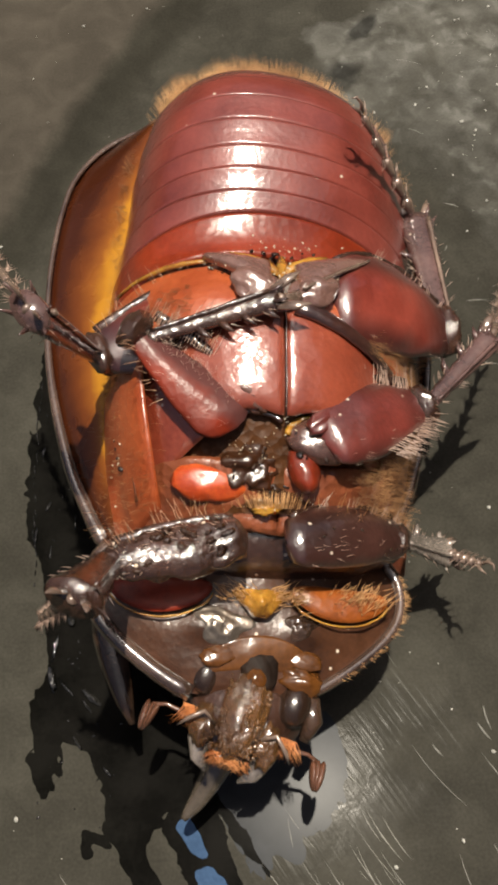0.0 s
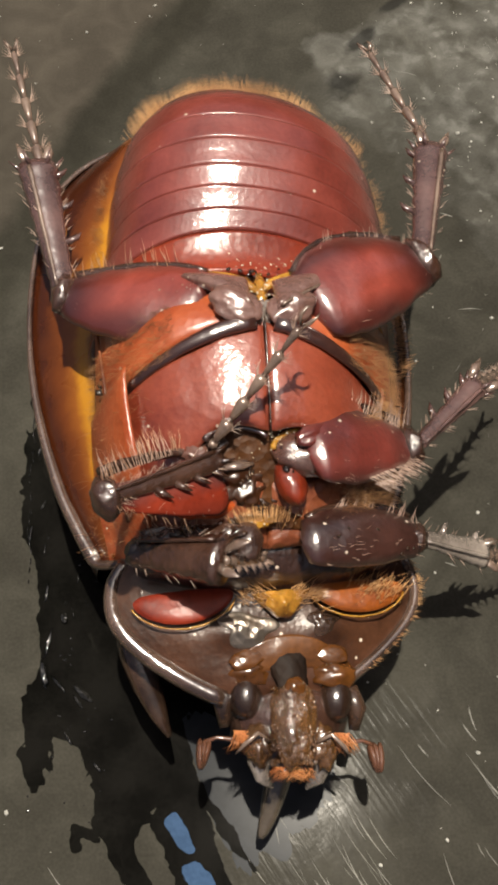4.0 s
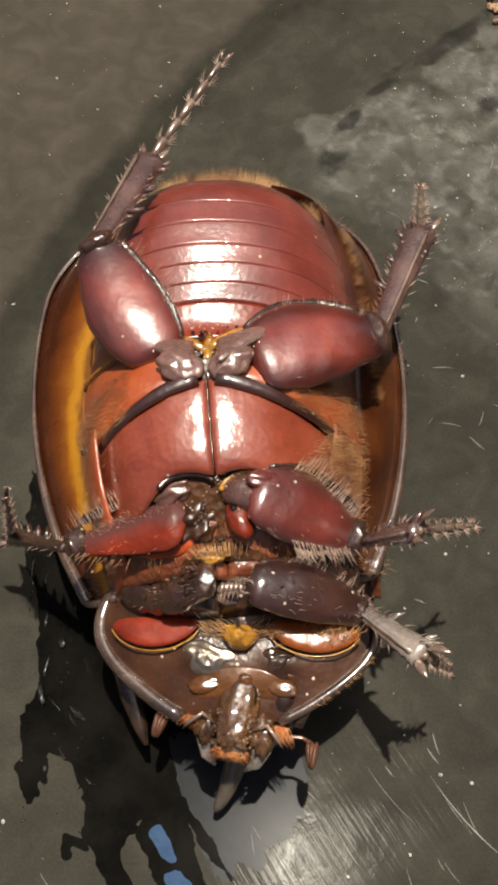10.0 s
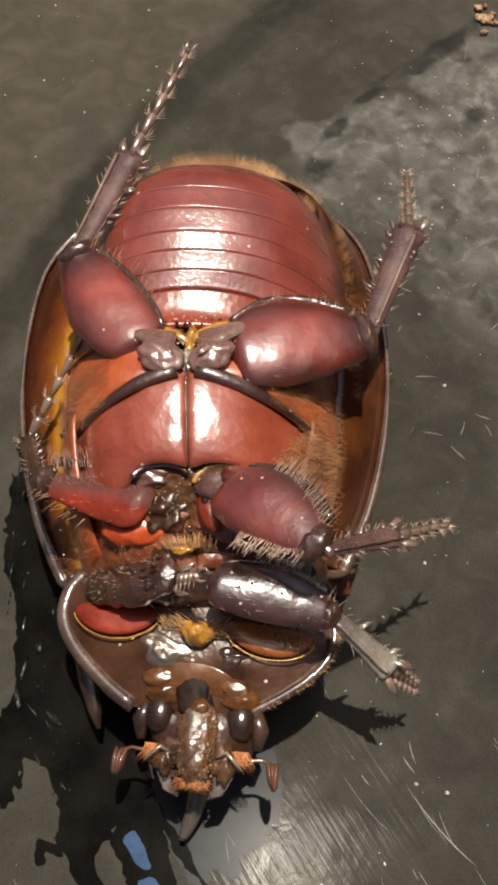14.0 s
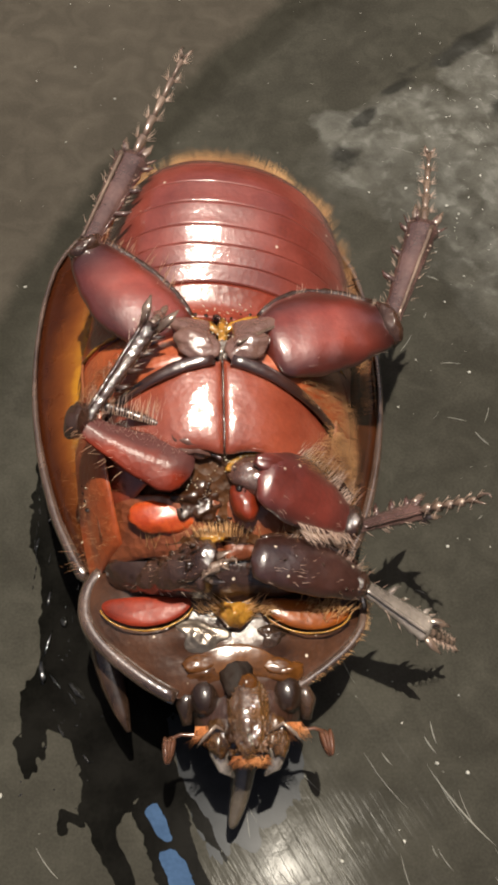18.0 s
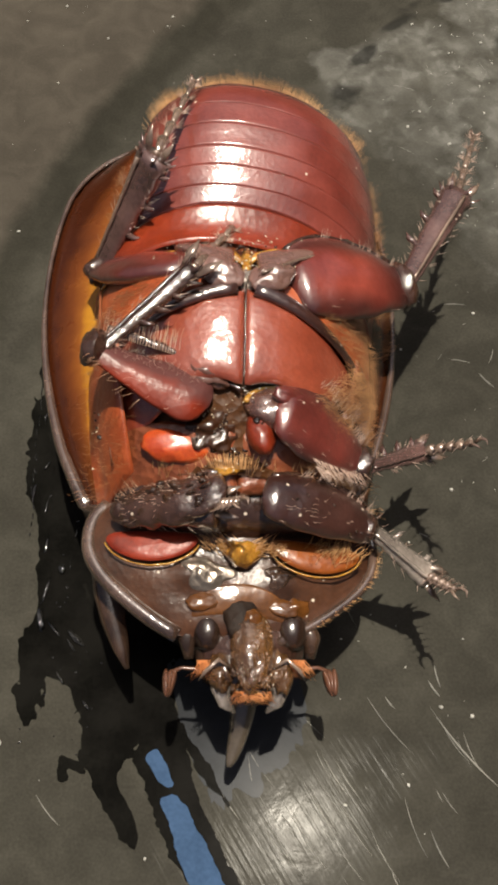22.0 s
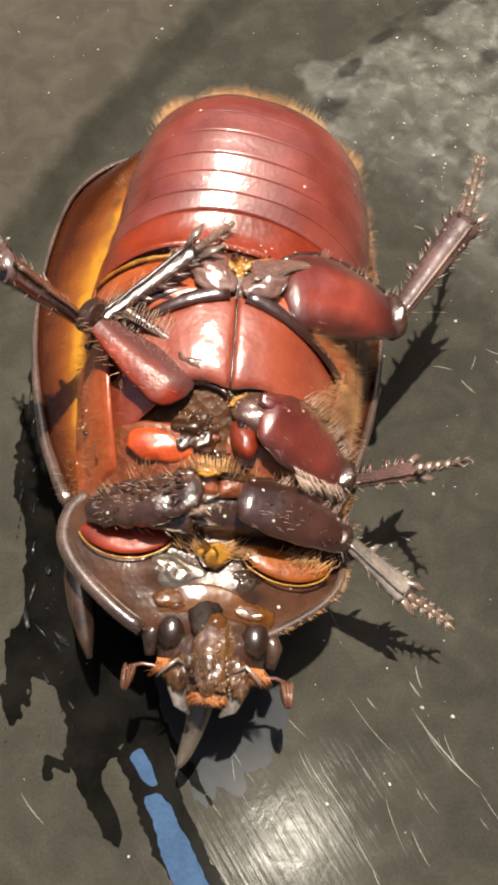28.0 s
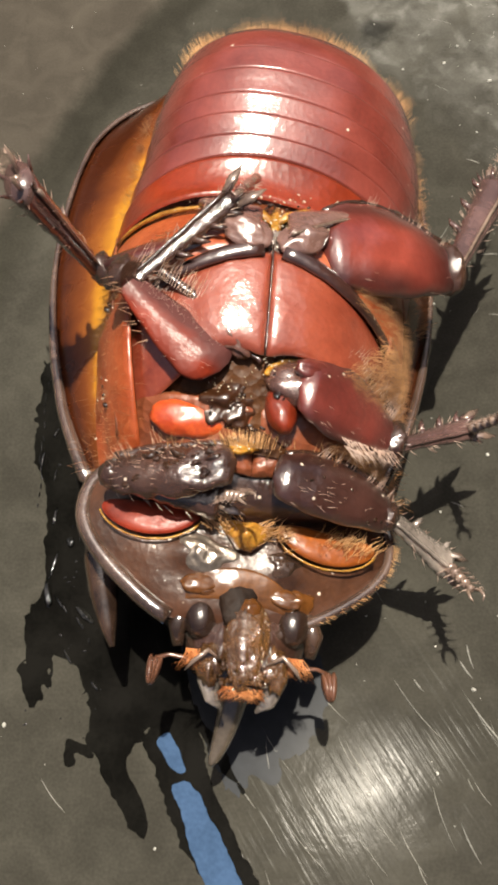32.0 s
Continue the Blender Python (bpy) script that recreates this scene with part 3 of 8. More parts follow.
            rimpts = [(-1.75 - 1.75 * math.cos(a), -6.3 + 0.95 * math.sin(a), 16.2) for a in [0.25 + 2.5 * i / 14 for i in range(15)]]
        else:
            part("mesocoxa", blob((2.0, -6.6, 15.4), (1.85, 1.3, 0.8), 26, 18, rough=0.12, seed=side, turn=(0, 0, -12)), COXA, bug, "glossy hip ball with an amber edge")
            part("mesotrochanter", blob((1.15, -8.0, 14.9), (0.8, 1.4, 0.75), 22, 14, rough=0.12, seed=7, turn=(0, 0, 16)), RED, bug, "amber-red leg joint")
            rimpts = [(1.9 - 1.7 * math.cos(a), -6.5 + 1.15 * math.sin(a), 15.75) for a in [0.05 + 2.4 * i / 14 for i in range(15)]]
        part("socket_rim", tube(rimpts, [0.16] * 15, 7, bumps=0.5), AMBER if side > 0 else PLUM, bug)
        def fore(u, v):
            x = 0.02 + 7.3 * u
            y = -10.9 + 3.1 * v + 0.9 * u
            return (side * x, y, belly(side * x, y) - 0.9 - 0.7 * (1 - v) + 0.15 * noise.noise(Vector((x * 1.3, y * 1.3, side))))
        part("mesosternum", plate(fore, 24, 12, 0.3, lift=0.2), UMBER, bug)
    part("mesofemoral_lobe", blob((-3.35, -8.2, 13.8), (2.3, 1.35, 0.8), 28, 16, rough=0.12, seed=2, turn=(0, 0, 4)), BRIGHT, bug, "glowing red lobe")
    part("seam", tube([(0, 0.4 - 6.3 * i / 10, belly(0, 0.4 - 6.3 * i / 10) + 0.06) for i in range(11)], [0.05] * 11, 6), DARK, bug)
    # pale colour here takes the place of the wet joint's glint
    part("hip_joint", blob((0.05, 1.0, 17.3), (0.6, 0.8, 0.4), 28, 18, rough=0.5), PEARL, bug, "wet joint with its glint painted pale")
    fork = tube([(0.0, 1.2, 17.25), (0.1, 2.2, 17.15), (0.15, 3.2, 16.7), (0.2, 4.2, 16.3)], [0.22, 0.30, 0.34, 0.15], 10, 0.6, bumps=0.6)
    for side in (-1, 1):
        tube([(0.1, 2.5, 17.0), (side * 0.8, 3.3, 16.9), (side * 1.7, 3.9, 16.6), (side * 2.8, 4.3, 16.3)], [0.24, 0.26, 0.20, 0.08], 10, 0.5, fork, bumps=0.7)
    part("intercoxal_membrane", fork, AMBER, bug, "forked amber membrane")
    part("belly_tuft", blob((-0.6, -9.9, 13.8), (0.75, 0.30, 0.28), 22, 12, rough=0.6, turn=(0, 0, 8)), AMBER, bug, "small bright amber tuft")
    # wet clots in the leg sockets
    wet = bmesh.new()
    for cx, cy, cz, sx, sy, count in ((-1.3, -6.8, 15.0, 0.8, 1.2, 60), (-0.2, -8.6, 14.1, 0.5, 0.8, 34), (1.4, -6.9, 15.8, 1.0, 0.7, 24), (0.9, 1.2, 17.6, 0.8, 0.6, 22), (-1.6, 1.3, 17.5, 0.9, 0.7, 22), (-3.4, 2.6, 16.9, 0.6, 0.6, 16), (3.0, 1.9, 17.0, 0.5, 0.5, 14), (0.3, 4.1, 16.5, 1.6, 0.4, 16), (-8.6, -1.2, 12.4, 0.4, 0.8, 14), (-8.2, -5.5, 11.3, 0.4, 1.6, 18)):
        for _ in range(count):
            r = 0.06 + 0.14 * random.random() ** 2
            blob((random.gauss(cx, sx * 0.6), random.gauss(cy, sy * 0.6), cz + random.uniform(-.25, .1)), (r, r * random.uniform(.7, 1.8), r * 0.6), 8, 6, 0.5, random.uniform(0, 50), wet, (0, 0, random.uniform(0, 180)))
    tagged(part("wet_residue", wet, WETNESS, bug, "wet brown residue in the leg sockets"), kind="stuff")
    # pale flecks: specks of dirt, and sparkles given as light-coloured grains
    glint_grit = bmesh.new()
    for cx, cy, cz, sx, sy, count in ((-1.5, -6.8, 15.2, 1.1, 1.3, 70), (1.6, -6.4, 16.0, 1.2, 0.9, 34), (0.1, -6.1, 16.3, 0.5, 0.4, 16), (0.0, 1.6, 17.7, 2.4, 1.0, 80), (-3.6, 2.9, 17.2, 1.2, 0.8, 20), (3.6, 2.5, 17.1, 1.2, 0.8, 20), (0.2, 4.3, 17.0, 2.4, 0.5, 34), (-8.3, -4.0, 11.8, 0.4, 3.6, 40), (0.0, -9.6, 14.3, 3.0, 0.5, 24)):
        for _ in range(count):
            r = 0.018 + 0.042 * random.random() ** 2
            blob((random.gauss(cx, sx * 0.6), random.gauss(cy, sy * 0.6), cz + random.uniform(-.3, .25)), (r, r * random.uniform(.7, 2.2), r * 0.6), 6, 5, 0.5, random.uniform(0, 50), glint_grit, (0, 0, random.uniform(0, 180)))
    tagged(part("glint_grit", glint_grit, GLINT_GRIT, bug, "pale specks and painted glints round the leg joints"), kind="stuff")
    # fore body
    X = PRO_X
    def pronotum(u, v):
        y = -18.2 + 8.2 * v
        w = pro_w(y)
        s = 0.62 + 0.38 * math.sin(v * math.pi / 2)
        f = math.pi * (1 + u)
        return (X + w * math.cos(f), y, 8.2 + 7.4 * s * math.sin(f))
    pro = part("pronotum", sheet(pronotum, 44, 22, flip=True), HORN, bug, "glossy dark brown shield rim")
    THINGS["pronotum"] = pro
    def under(u, v):
        y = -18.1 + 8.1 * v
        k = 2 * u - 1
        w = pro_w(y)
        z = 8.3 + 1.9 * (v ** 0.5) * max(0.0, 1 - abs(k) ** 2.2) + 0.06 * noise.noise(Vector((k * 4, y * 0.7, 2)))
        for sx in (-1, 1):
            z += 0.38 * math.exp(-((k * w - 0.5 - sx * 2.6) / 1.5) ** 2 - ((y + 14.75) / 0.75) ** 2)
        return (X + k * w, y, z - 0.04 * k * w * v)
    def under_z(x, y):
        return under(0.5 + 0.5 * (x - X) / pro_w(y), (y + 18.1) / 8.1)[2]
    part("prosternum", sheet(under, 60, 30), SHIELD, pro, "glossy brown underside of the shield")
    for side in (-1, 1):
        ys = [-18.1 + 8.0 * i / 24 for i in range(25)]
        part("shield_margin", tube([(X + side * (pro_w(y) - 0.05), y, 8.3) for y in ys], [0.50 if side < 0 else 0.32] * 25, 12, bumps=0.06), RIM, pro)
        def lobe(u, v):
            a = u * 2 * math.pi
            r = math.sqrt(v)
            x = 4.9 + 2.75 * r * math.cos(a)
            y = -13.25 + 0.95 * r * math.sin(a) + 0.06 * (x - 5) ** 2
            return (X + side * x, y, 10.15 - 0.14 * (x - 3.0) + 0.30 * math.sqrt(max(0, 1 - v)) + 0.08 * noise.noise(Vector((x, y, side))))
        part("hypomeron", sheet(lobe, 32, 8, loop=True, flip=side < 0), DEEP if side < 0 else DULL, pro, "red oval swelling under the shield" if side < 0 else "amber-brown oval swelling under the shield")
        arc = [math.pi * (1.04 if side > 0 else 1.04) + math.pi * 0.92 * i / 16 for i in range(17)]
        part("lobe_margin", tube([(X + side * (4.9 + 2.8 * math.cos(a)), -13.3 + 1.12 * math.sin(a) + 0.05 * (2.8 * math.cos(a)) ** 2, 10.05 - 0.14 * (1.9 + 2.8 * math.cos(a))) for a in arc], [0.07] * 17, 6, bumps=1.2), AMBER, pro)
    def spike(u, v):
        x = (u - 0.5) * 2 * (0.35 + 1.25 * v ** 0.8)
        y = -14.3 + 1.5 * v
        return (X + 0.5 + x, y, 10.9 - 0.3 * abs(x) + 0.35 * noise.noise(Vector((x * 2, y * 2, 6))))
    part("prosternal_process", plate(spike, 14, 12, 0.35, lift=0.35), AMBER, pro, "waxy golden breast spike")
    def fold(u, v):
        x = 3.1 * (2 * u - 1)
        y = max(-17.9, -15.0 - 0.13 * x * x - (1.9 - 0.10 * x * x) * v)
        x += X + 0.7
        return (x, y, under_z(x, y) + 0.02 + 0.04 * noise.noise(Vector((x * 1.1, y * 1.1, 5))))
    part("neck_fold", plate(fold, 26, 18, 0.12, lift=0.15), NECK, pro, "translucent reddish brown neck fold")
    for side in (-1, 1):
        part("neck_condyle", blob((X + 0.7 + side * 2.3, -16.15, under_z(X + 0.7 + side * 2.3, -16.15) + 0.02), (1.05, 0.60, 0.22), 30, 18, rough=0.18, seed=6 + side, turn=(0, 0, -16 * side)), NECK, pro, "translucent amber neck joint")
    # black pad in place of the dark gap below the neck
    part("throat", blob((X + 0.65, -16.7, under_z(X + 0.65, -16.7) - 0.02), (1.0, 1.6, 0.36), 24, 16, rough=0.2, seed=3), THROAT_SHADE, pro, "black pad painted as the shade of the throat hollow")
    # left pad carries the painted glare, right pad stays dark
    for side, mat, w, text in ((-1, GLARE, 1.45, "membrane beside the breast spike with its white glare painted in"), (1, HORN, 0.85, "small grey glazed membrane")):
        def pad(u, v):
            a = u * 2 * math.pi
            r = math.sqrt(v)
            r *= 1 + 0.22 * math.sin(3 * a + 0.6) + 0.10 * math.sin(5 * a)
            x = X + 0.6 + side * (2.1 if side < 0 else 2.2) + w * r * math.cos(a)
            y = -14.75 + (0.95 if side < 0 else 0.7) * r * math.sin(a) + 0.10 * side * (x - X)
            return (x, y, under_z(x, y) + 0.02 + 0.14 * math.sqrt(max(0, 1 - v)) + 0.20 * noise.noise(Vector((x * 2.4, y * 2.4, side))) * (1 - v))
        part("neck_membrane", sheet(pad, 34, 10, loop=True), mat, pro, text)
    # the horn of the shield, which points forward underneath
    part("thoracic_horn", tube([(-7.0, -12.5, 5.6), (-6.9, -14.5, 5.2), (-6.5, -16.3, 4.9), (-5.9, -18.0, 4.6), (-5.4, -19.2, 4.5)], [1.3, 1.15, 0.85, 0.5, 0.16], 14, 0.8, bumps=0.12), HORN, pro, "glossy brown spike under the shield")
    return bug


def build_head(bug):
    """The head with its own parts; its origin is the neck, so that it can nod."""
    head = part("head", blob((0, -2.0, -1.3), (3.3, 3.0, 2.1), rough=0.12), DARK, bug, "dark knobbly head with a forward horn")
    # same painted shade on the head's side of the gap
    part("gula", blob((0, -0.2, 0.5), (0.95, 1.4, 0.6), rough=0.1), THROAT_SHADE, head, "throat coloured black for its shade")
    part("mentum", blob((0, -2.55, 0.7), (1.25, 2.5, 0.9), nu=36, nv=24, rough=0.16), MOUTH, head, "knobbly brown-gold lower lip")
    part("lip_knob", blob((0.05, -0.75, 1.15), (0.62, 0.55, 0.42), 22, 14, rough=0.18, seed=5), NECK, head, "glossy golden-brown knob of the lower lip")
    warts = bmesh.new()
    for _ in range(330):
        x, y = random.uniform(-1.2, 1.2), random.uniform(-4.8, -0.8)
        r = random.uniform(0.03, 0.16)
        blob((x, y, 1.42 - 0.35 * x * x - 0.05 * (y + 2.5) ** 2 + random.uniform(-.15, .15)), (r, r * random.uniform(.8, 1.6), r * .8), 8, 6, 0.3, x, warts)
    tagged(part("lip_wart", warts, MOUTH, head), kind="stuff")
    for side in (-1, 1):
        part("eye", blob((side * 2.5, -1.1, 0.0), (0.98, 1.3, 1.0), 30, 20), EYE, head, "large glossy brown-black eye")
        part("cheek", blob((side * 2.3, 0.1, 0.5), (1.35, 0.85, 0.7), rough=0.3, seed=side), NECK, head)
        part("canthus", tube([(side * 3.3, -0.5, 0.2), (side * 3.75, -1.6, -0.1), (side * 3.6, -2.7, -0.5)], [0.45, 0.55, 0.3], 10, 0.8), HORN, head)
        part("maxilla", blob((side * 1.75, -3.7, 0.1), (0.75, 1.2, 0.75), rough=0.45, seed=side + 5), MOUTH, head)
        part("mandible", tube([(side * 1.5, -3.6, -0.4), (side * 1.75, -4.5, -0.4), (side * 1.5, -5.3, -0.7), (side * 0.9, -5.8, -0.9)], [0.75, 0.65, 0.42, 0.1], 16, 0.7, bumps=0.2), PEARL, head, "pale glassy jaw")
        bm = tube([(side * 2.3, -3.3, -0.5), (side * 3.3, -3.4, -0.2), (side * 4.0, -3.3, -0.3), (side * 4.6, -3.5, -0.4)], [0.20, 0.14, 0.11, 0.14], 9)
        for k in range(3):
            blob((side * (4.6 + 0.17 * k), -4.2, -0.5 + 0.14 * k), (0.22, 0.85, 0.42), 14, 8, turn=(0, 0, (16 - 8 * k) * side), bm=bm)
        part("antenna", bm, CLUB, head, "antenna ending in a leafy reddish club")
        part("palp", tube([(side * 1.3, -3.6, 0.8), (side * 2.0, -3.3, 1.3), (side * 2.7, -3.9, 1.1), (side * 3.1, -4.3, 0.6)], [0.10, 0.13, 0.14, 0.05], 8), TARSUS, head)
    part("labrum", blob((0, -4.9, 0.0), (1.1, 0.55, 0.5), rough=0.6, seed=9), MOUTH, head)
    pts, rad = [], []
    for i in range(15):
        q = i / 14
        pts.append((-0.1 - 0.9 * q * q, -3.6 - 4.4 * q, -2.9 - 2.4 * math.sin(q * 1.5)))
        rad.append(0.78 * (1 - q) ** 0.6 + 0.16)
    part("horn", tube(pts, rad, 18), SPIKE, head, "glossy dark forward-curving horn")
    tuft = [((random.uniform(-1.1, 1.1), -4.9, 0.2 + random.uniform(-.3, .3)), (random.uniform(-1.5, 1.5), -5.2 - random.random() * 0.6, 0.3 + random.uniform(-.4, .5))) for _ in range(150)]
    for side in (-1, 1):
        tuft += [((side * random.uniform(1.8, 3.2), -3.0, 0.2), (side * random.uniform(1.9, 3.9), -4.0 - random.random() * .4, 0.5 + random.uniform(-.2, .3))) for _ in range(60)]
    tagged(part("mouth_hair", hairs(tuft, 0.030), ORANGEHAIR, head, "orange hair round the mouth"), kind="stuff")
    return head


def build_hair(bug):
    rows = []
    # fringe round the tail
    for _ in range(3000):
        y = 24.2 - 5.4 * random.random() ** 1.9
        side = random.choice((-1, 1))
        k = (0.86 + 0.14 * random.random()) if y < 22.3 else random.random()
        x = side * k * belly_w(y)
        z = 7.0 + (belly_z(y) - 7.0) * math.sqrt(max(0.0, 1 - k ** 2.3)) - 1.5 * LEAN * x
        o = Vector((side * k * (0.3 + (24.5 - y) * 0.12), 0.9, 0.55 + random.uniform(-.3, .5))).normalized() * random.uniform(0.35, 1.5)
        rows.append(((x + ABD_X, y, z), (x + ABD_X + o.x, y + o.y, z + o.z)))
    for _ in range(4200):
        y = random.uniform(22.3, 24.1)
        k = random.uniform(-0.97, 0.97)
        x = k * belly_w(y)
        z = 7.0 + (belly_z(y) - 7.0) * math.sqrt(max(0.0, 1 - abs(k) ** 2.3)) - 1.5 * LEAN * x
        o = Vector((0.40 * k + random.uniform(-.2, .2), 0.9, 0.42 + random.uniform(-.3, .4))).normalized() * random.uniform(0.7, 1.8)
        rows.append(((x + ABD_X, y, z), (x + ABD_X + o.x, y + o.y, z + o.z)))
    tagged(part("tail_fringe", hairs(rows, 0.012), HAIR, THINGS["abdomen"], "golden hair fringe round the tail"), kind="stuff")
    rows = []
    for side in (-1, 1):
        for _ in range(1500):
            y = random.uniform(2, 17)
            clump = 0.5 + 0.5 * math.sin(y * 3.3)
            if random.random() > clump + 0.15:
                continue
            x = side * (belly_w(y) + random.uniform(-.3, .2)) + ABD_X
            z = 7.6 + random.uniform(0, 1.5)
            rows.append(((x, y, z), (x + side * random.uniform(.2, .8), y - random.uniform(-.5, .5), z + random.uniform(.1, .6))))
        for _ in range(900 if side > 0 else 700):
            x = 9.2 - 4.4 * random.random() ** 1.3
            y = random.uniform(-2.0, 1.4) + 0.25 * (7.0 - x)
            z = belly(side * min(x, 9.1), y)
            rows.append(((side * x, y, z - 0.1), (side * (x + random.uniform(.25, .7)), y - random.uniform(.0, .6), z + random.uniform(.05, .28))))
        for _ in range(3000 if side > 0 else 420):
            y = random.uniform(-9.5, -2.4)
            x = 9.3 - (9.3 - (4.2 + 2.7 * max(0, min(1, (y + 6.2) / 3.2)) if side > 0 else 6.7)) * random.random() ** 0.8 + random.gauss(0, 0.35)
            z = belly(side * min(x, 9.2), y)
            rows.append(((side * x, y, z - 0.1), (side * (x + random.uniform(.2, .75)), y - random.uniform(-.2, .5), z + random.uniform(.02, .26))))
    tagged(part("side_hair", hairs(rows, 0.0105), FLANKHAIR, bug, "golden brown hair along the flanks"), kind="stuff")
    rows = []
    for side in (-1, 1):
        for _ in range(34):
            x, y = random.uniform(0.2, 5), random.uniform(-10.4, -9.3)
            rows.append(((side * x, y, 13.0), (side * x + random.uniform(-.4, .4), y + random.uniform(.3, 0.9), 13.7 + random.random() * .5)))
    for _ in range(120):
        x = random.gauss(-0.6, 0.7)
        rows.append(((x, -9.9, 14.0), (x * 1.25, -9.9 + random.uniform(.3, .9), 14.4 + random.random() * .4)))
    tagged(part("breast_hair", hairs(rows, 0.022), HAIR, bug, "golden brown breast hair"), kind="stuff")
    rows = []
    for _ in range(90):
        y = -17.0 + 6.4 * random.random()
        x = PRO_X + pro_w(y)
        rows.append(((x, y, 8.4), (x + random.uniform(.2, .6), y - random.uniform(0, .4), 8.5 + random.uniform(0, .4))))
    for _ in range(150):
        x, y = random.gauss(6.3, 0.9), random.gauss(-13.0, 0.35)
        rows.append(((x, y, 10.0), (x + random.uniform(-.1, .6), y + random.uniform(-.1, .5), 10.6 + random.random() * .3)))
    for _ in range(150):
        side = random.choice((-1, 1))
        x, y = PRO_X + 0.5 + side * random.uniform(0.3, 2.2), random.gauss(-13.2, 0.3)
        rows.append(((x, y, 10.5), (x + side * random.uniform(.2, .9), y + random.uniform(-.3, .6), 10.9 + random.random() * .4)))
    tagged(part("shield_hair", hairs(rows, 0.025), HAIR, THINGS["pronotum"], "short golden hair on the shield's edge"), kind="stuff")


# ---- legs: each piece lies along its own x axis ----
def femur_half(s, hind):
    """Half width of a thigh along its length, as a share of the full width."""
    if hind:
        return 0.5 * (0.14 + 0.90 * math.sin(math.pi * (0.13 + 0.77 * s ** 0.8)) ** 0.85)
    return 0.5 * (0.30 + 0.72 * math.sin(math.pi * (0.10 + 0.80 * s ** 0.85)) ** 0.8)


def femur_mesh(length, width, thick, ridge=1.6, bumps=0.0, waist=1.0, taper=0.0, hind=False, wedge=False):
    """A flat thigh with a blunt keel along each face."""
    n, m = 22, 26
    def fn(u, v):
        a = 2 * math.pi * u
        s = v
        r = width * (0.47 - 0.25 * s ** 0.8 if wedge else femur_half(s, hind))
        end = min(1.0, s / (0.22 if wedge else 0.05), (1 - s) / 0.06)
        r *= math.sqrt(max(0.02, 1 - (1 - end) ** 2))
        r *= (1 + 0.35 * taper - taper * s)
        r *= waist + (1 - waist) * min(1.0, s / 0.4) ** 0.8
        c, q = math.cos(a), math.sin(a)
        k = (abs(c) ** ridge + abs(q) ** ridge) ** (-1 / ridge)
        k *= 1 + bumps * noise.noise(Vector((s * 9, c * 1.6, q * 1.6)))
        return (length * s, c * k * r + 0.08 * width * math.sin(math.pi * s), q * k * r * thick / width)
    return sheet(fn, m, n, loop=True, flip=True)


def tibia_mesh(length, width):
    n = 16
    pts = [(length * i / n, 0, 0) for i in range(n + 1)]
    rad = [width / 2 * (0.58 + 0.50 * (i / n) ** 1.3) * (1 + 0.05 * math.sin(i * 2.6)) for i in range(n + 1)]
    return tube(pts, rad, 14, 0.62, bumps=0.10)


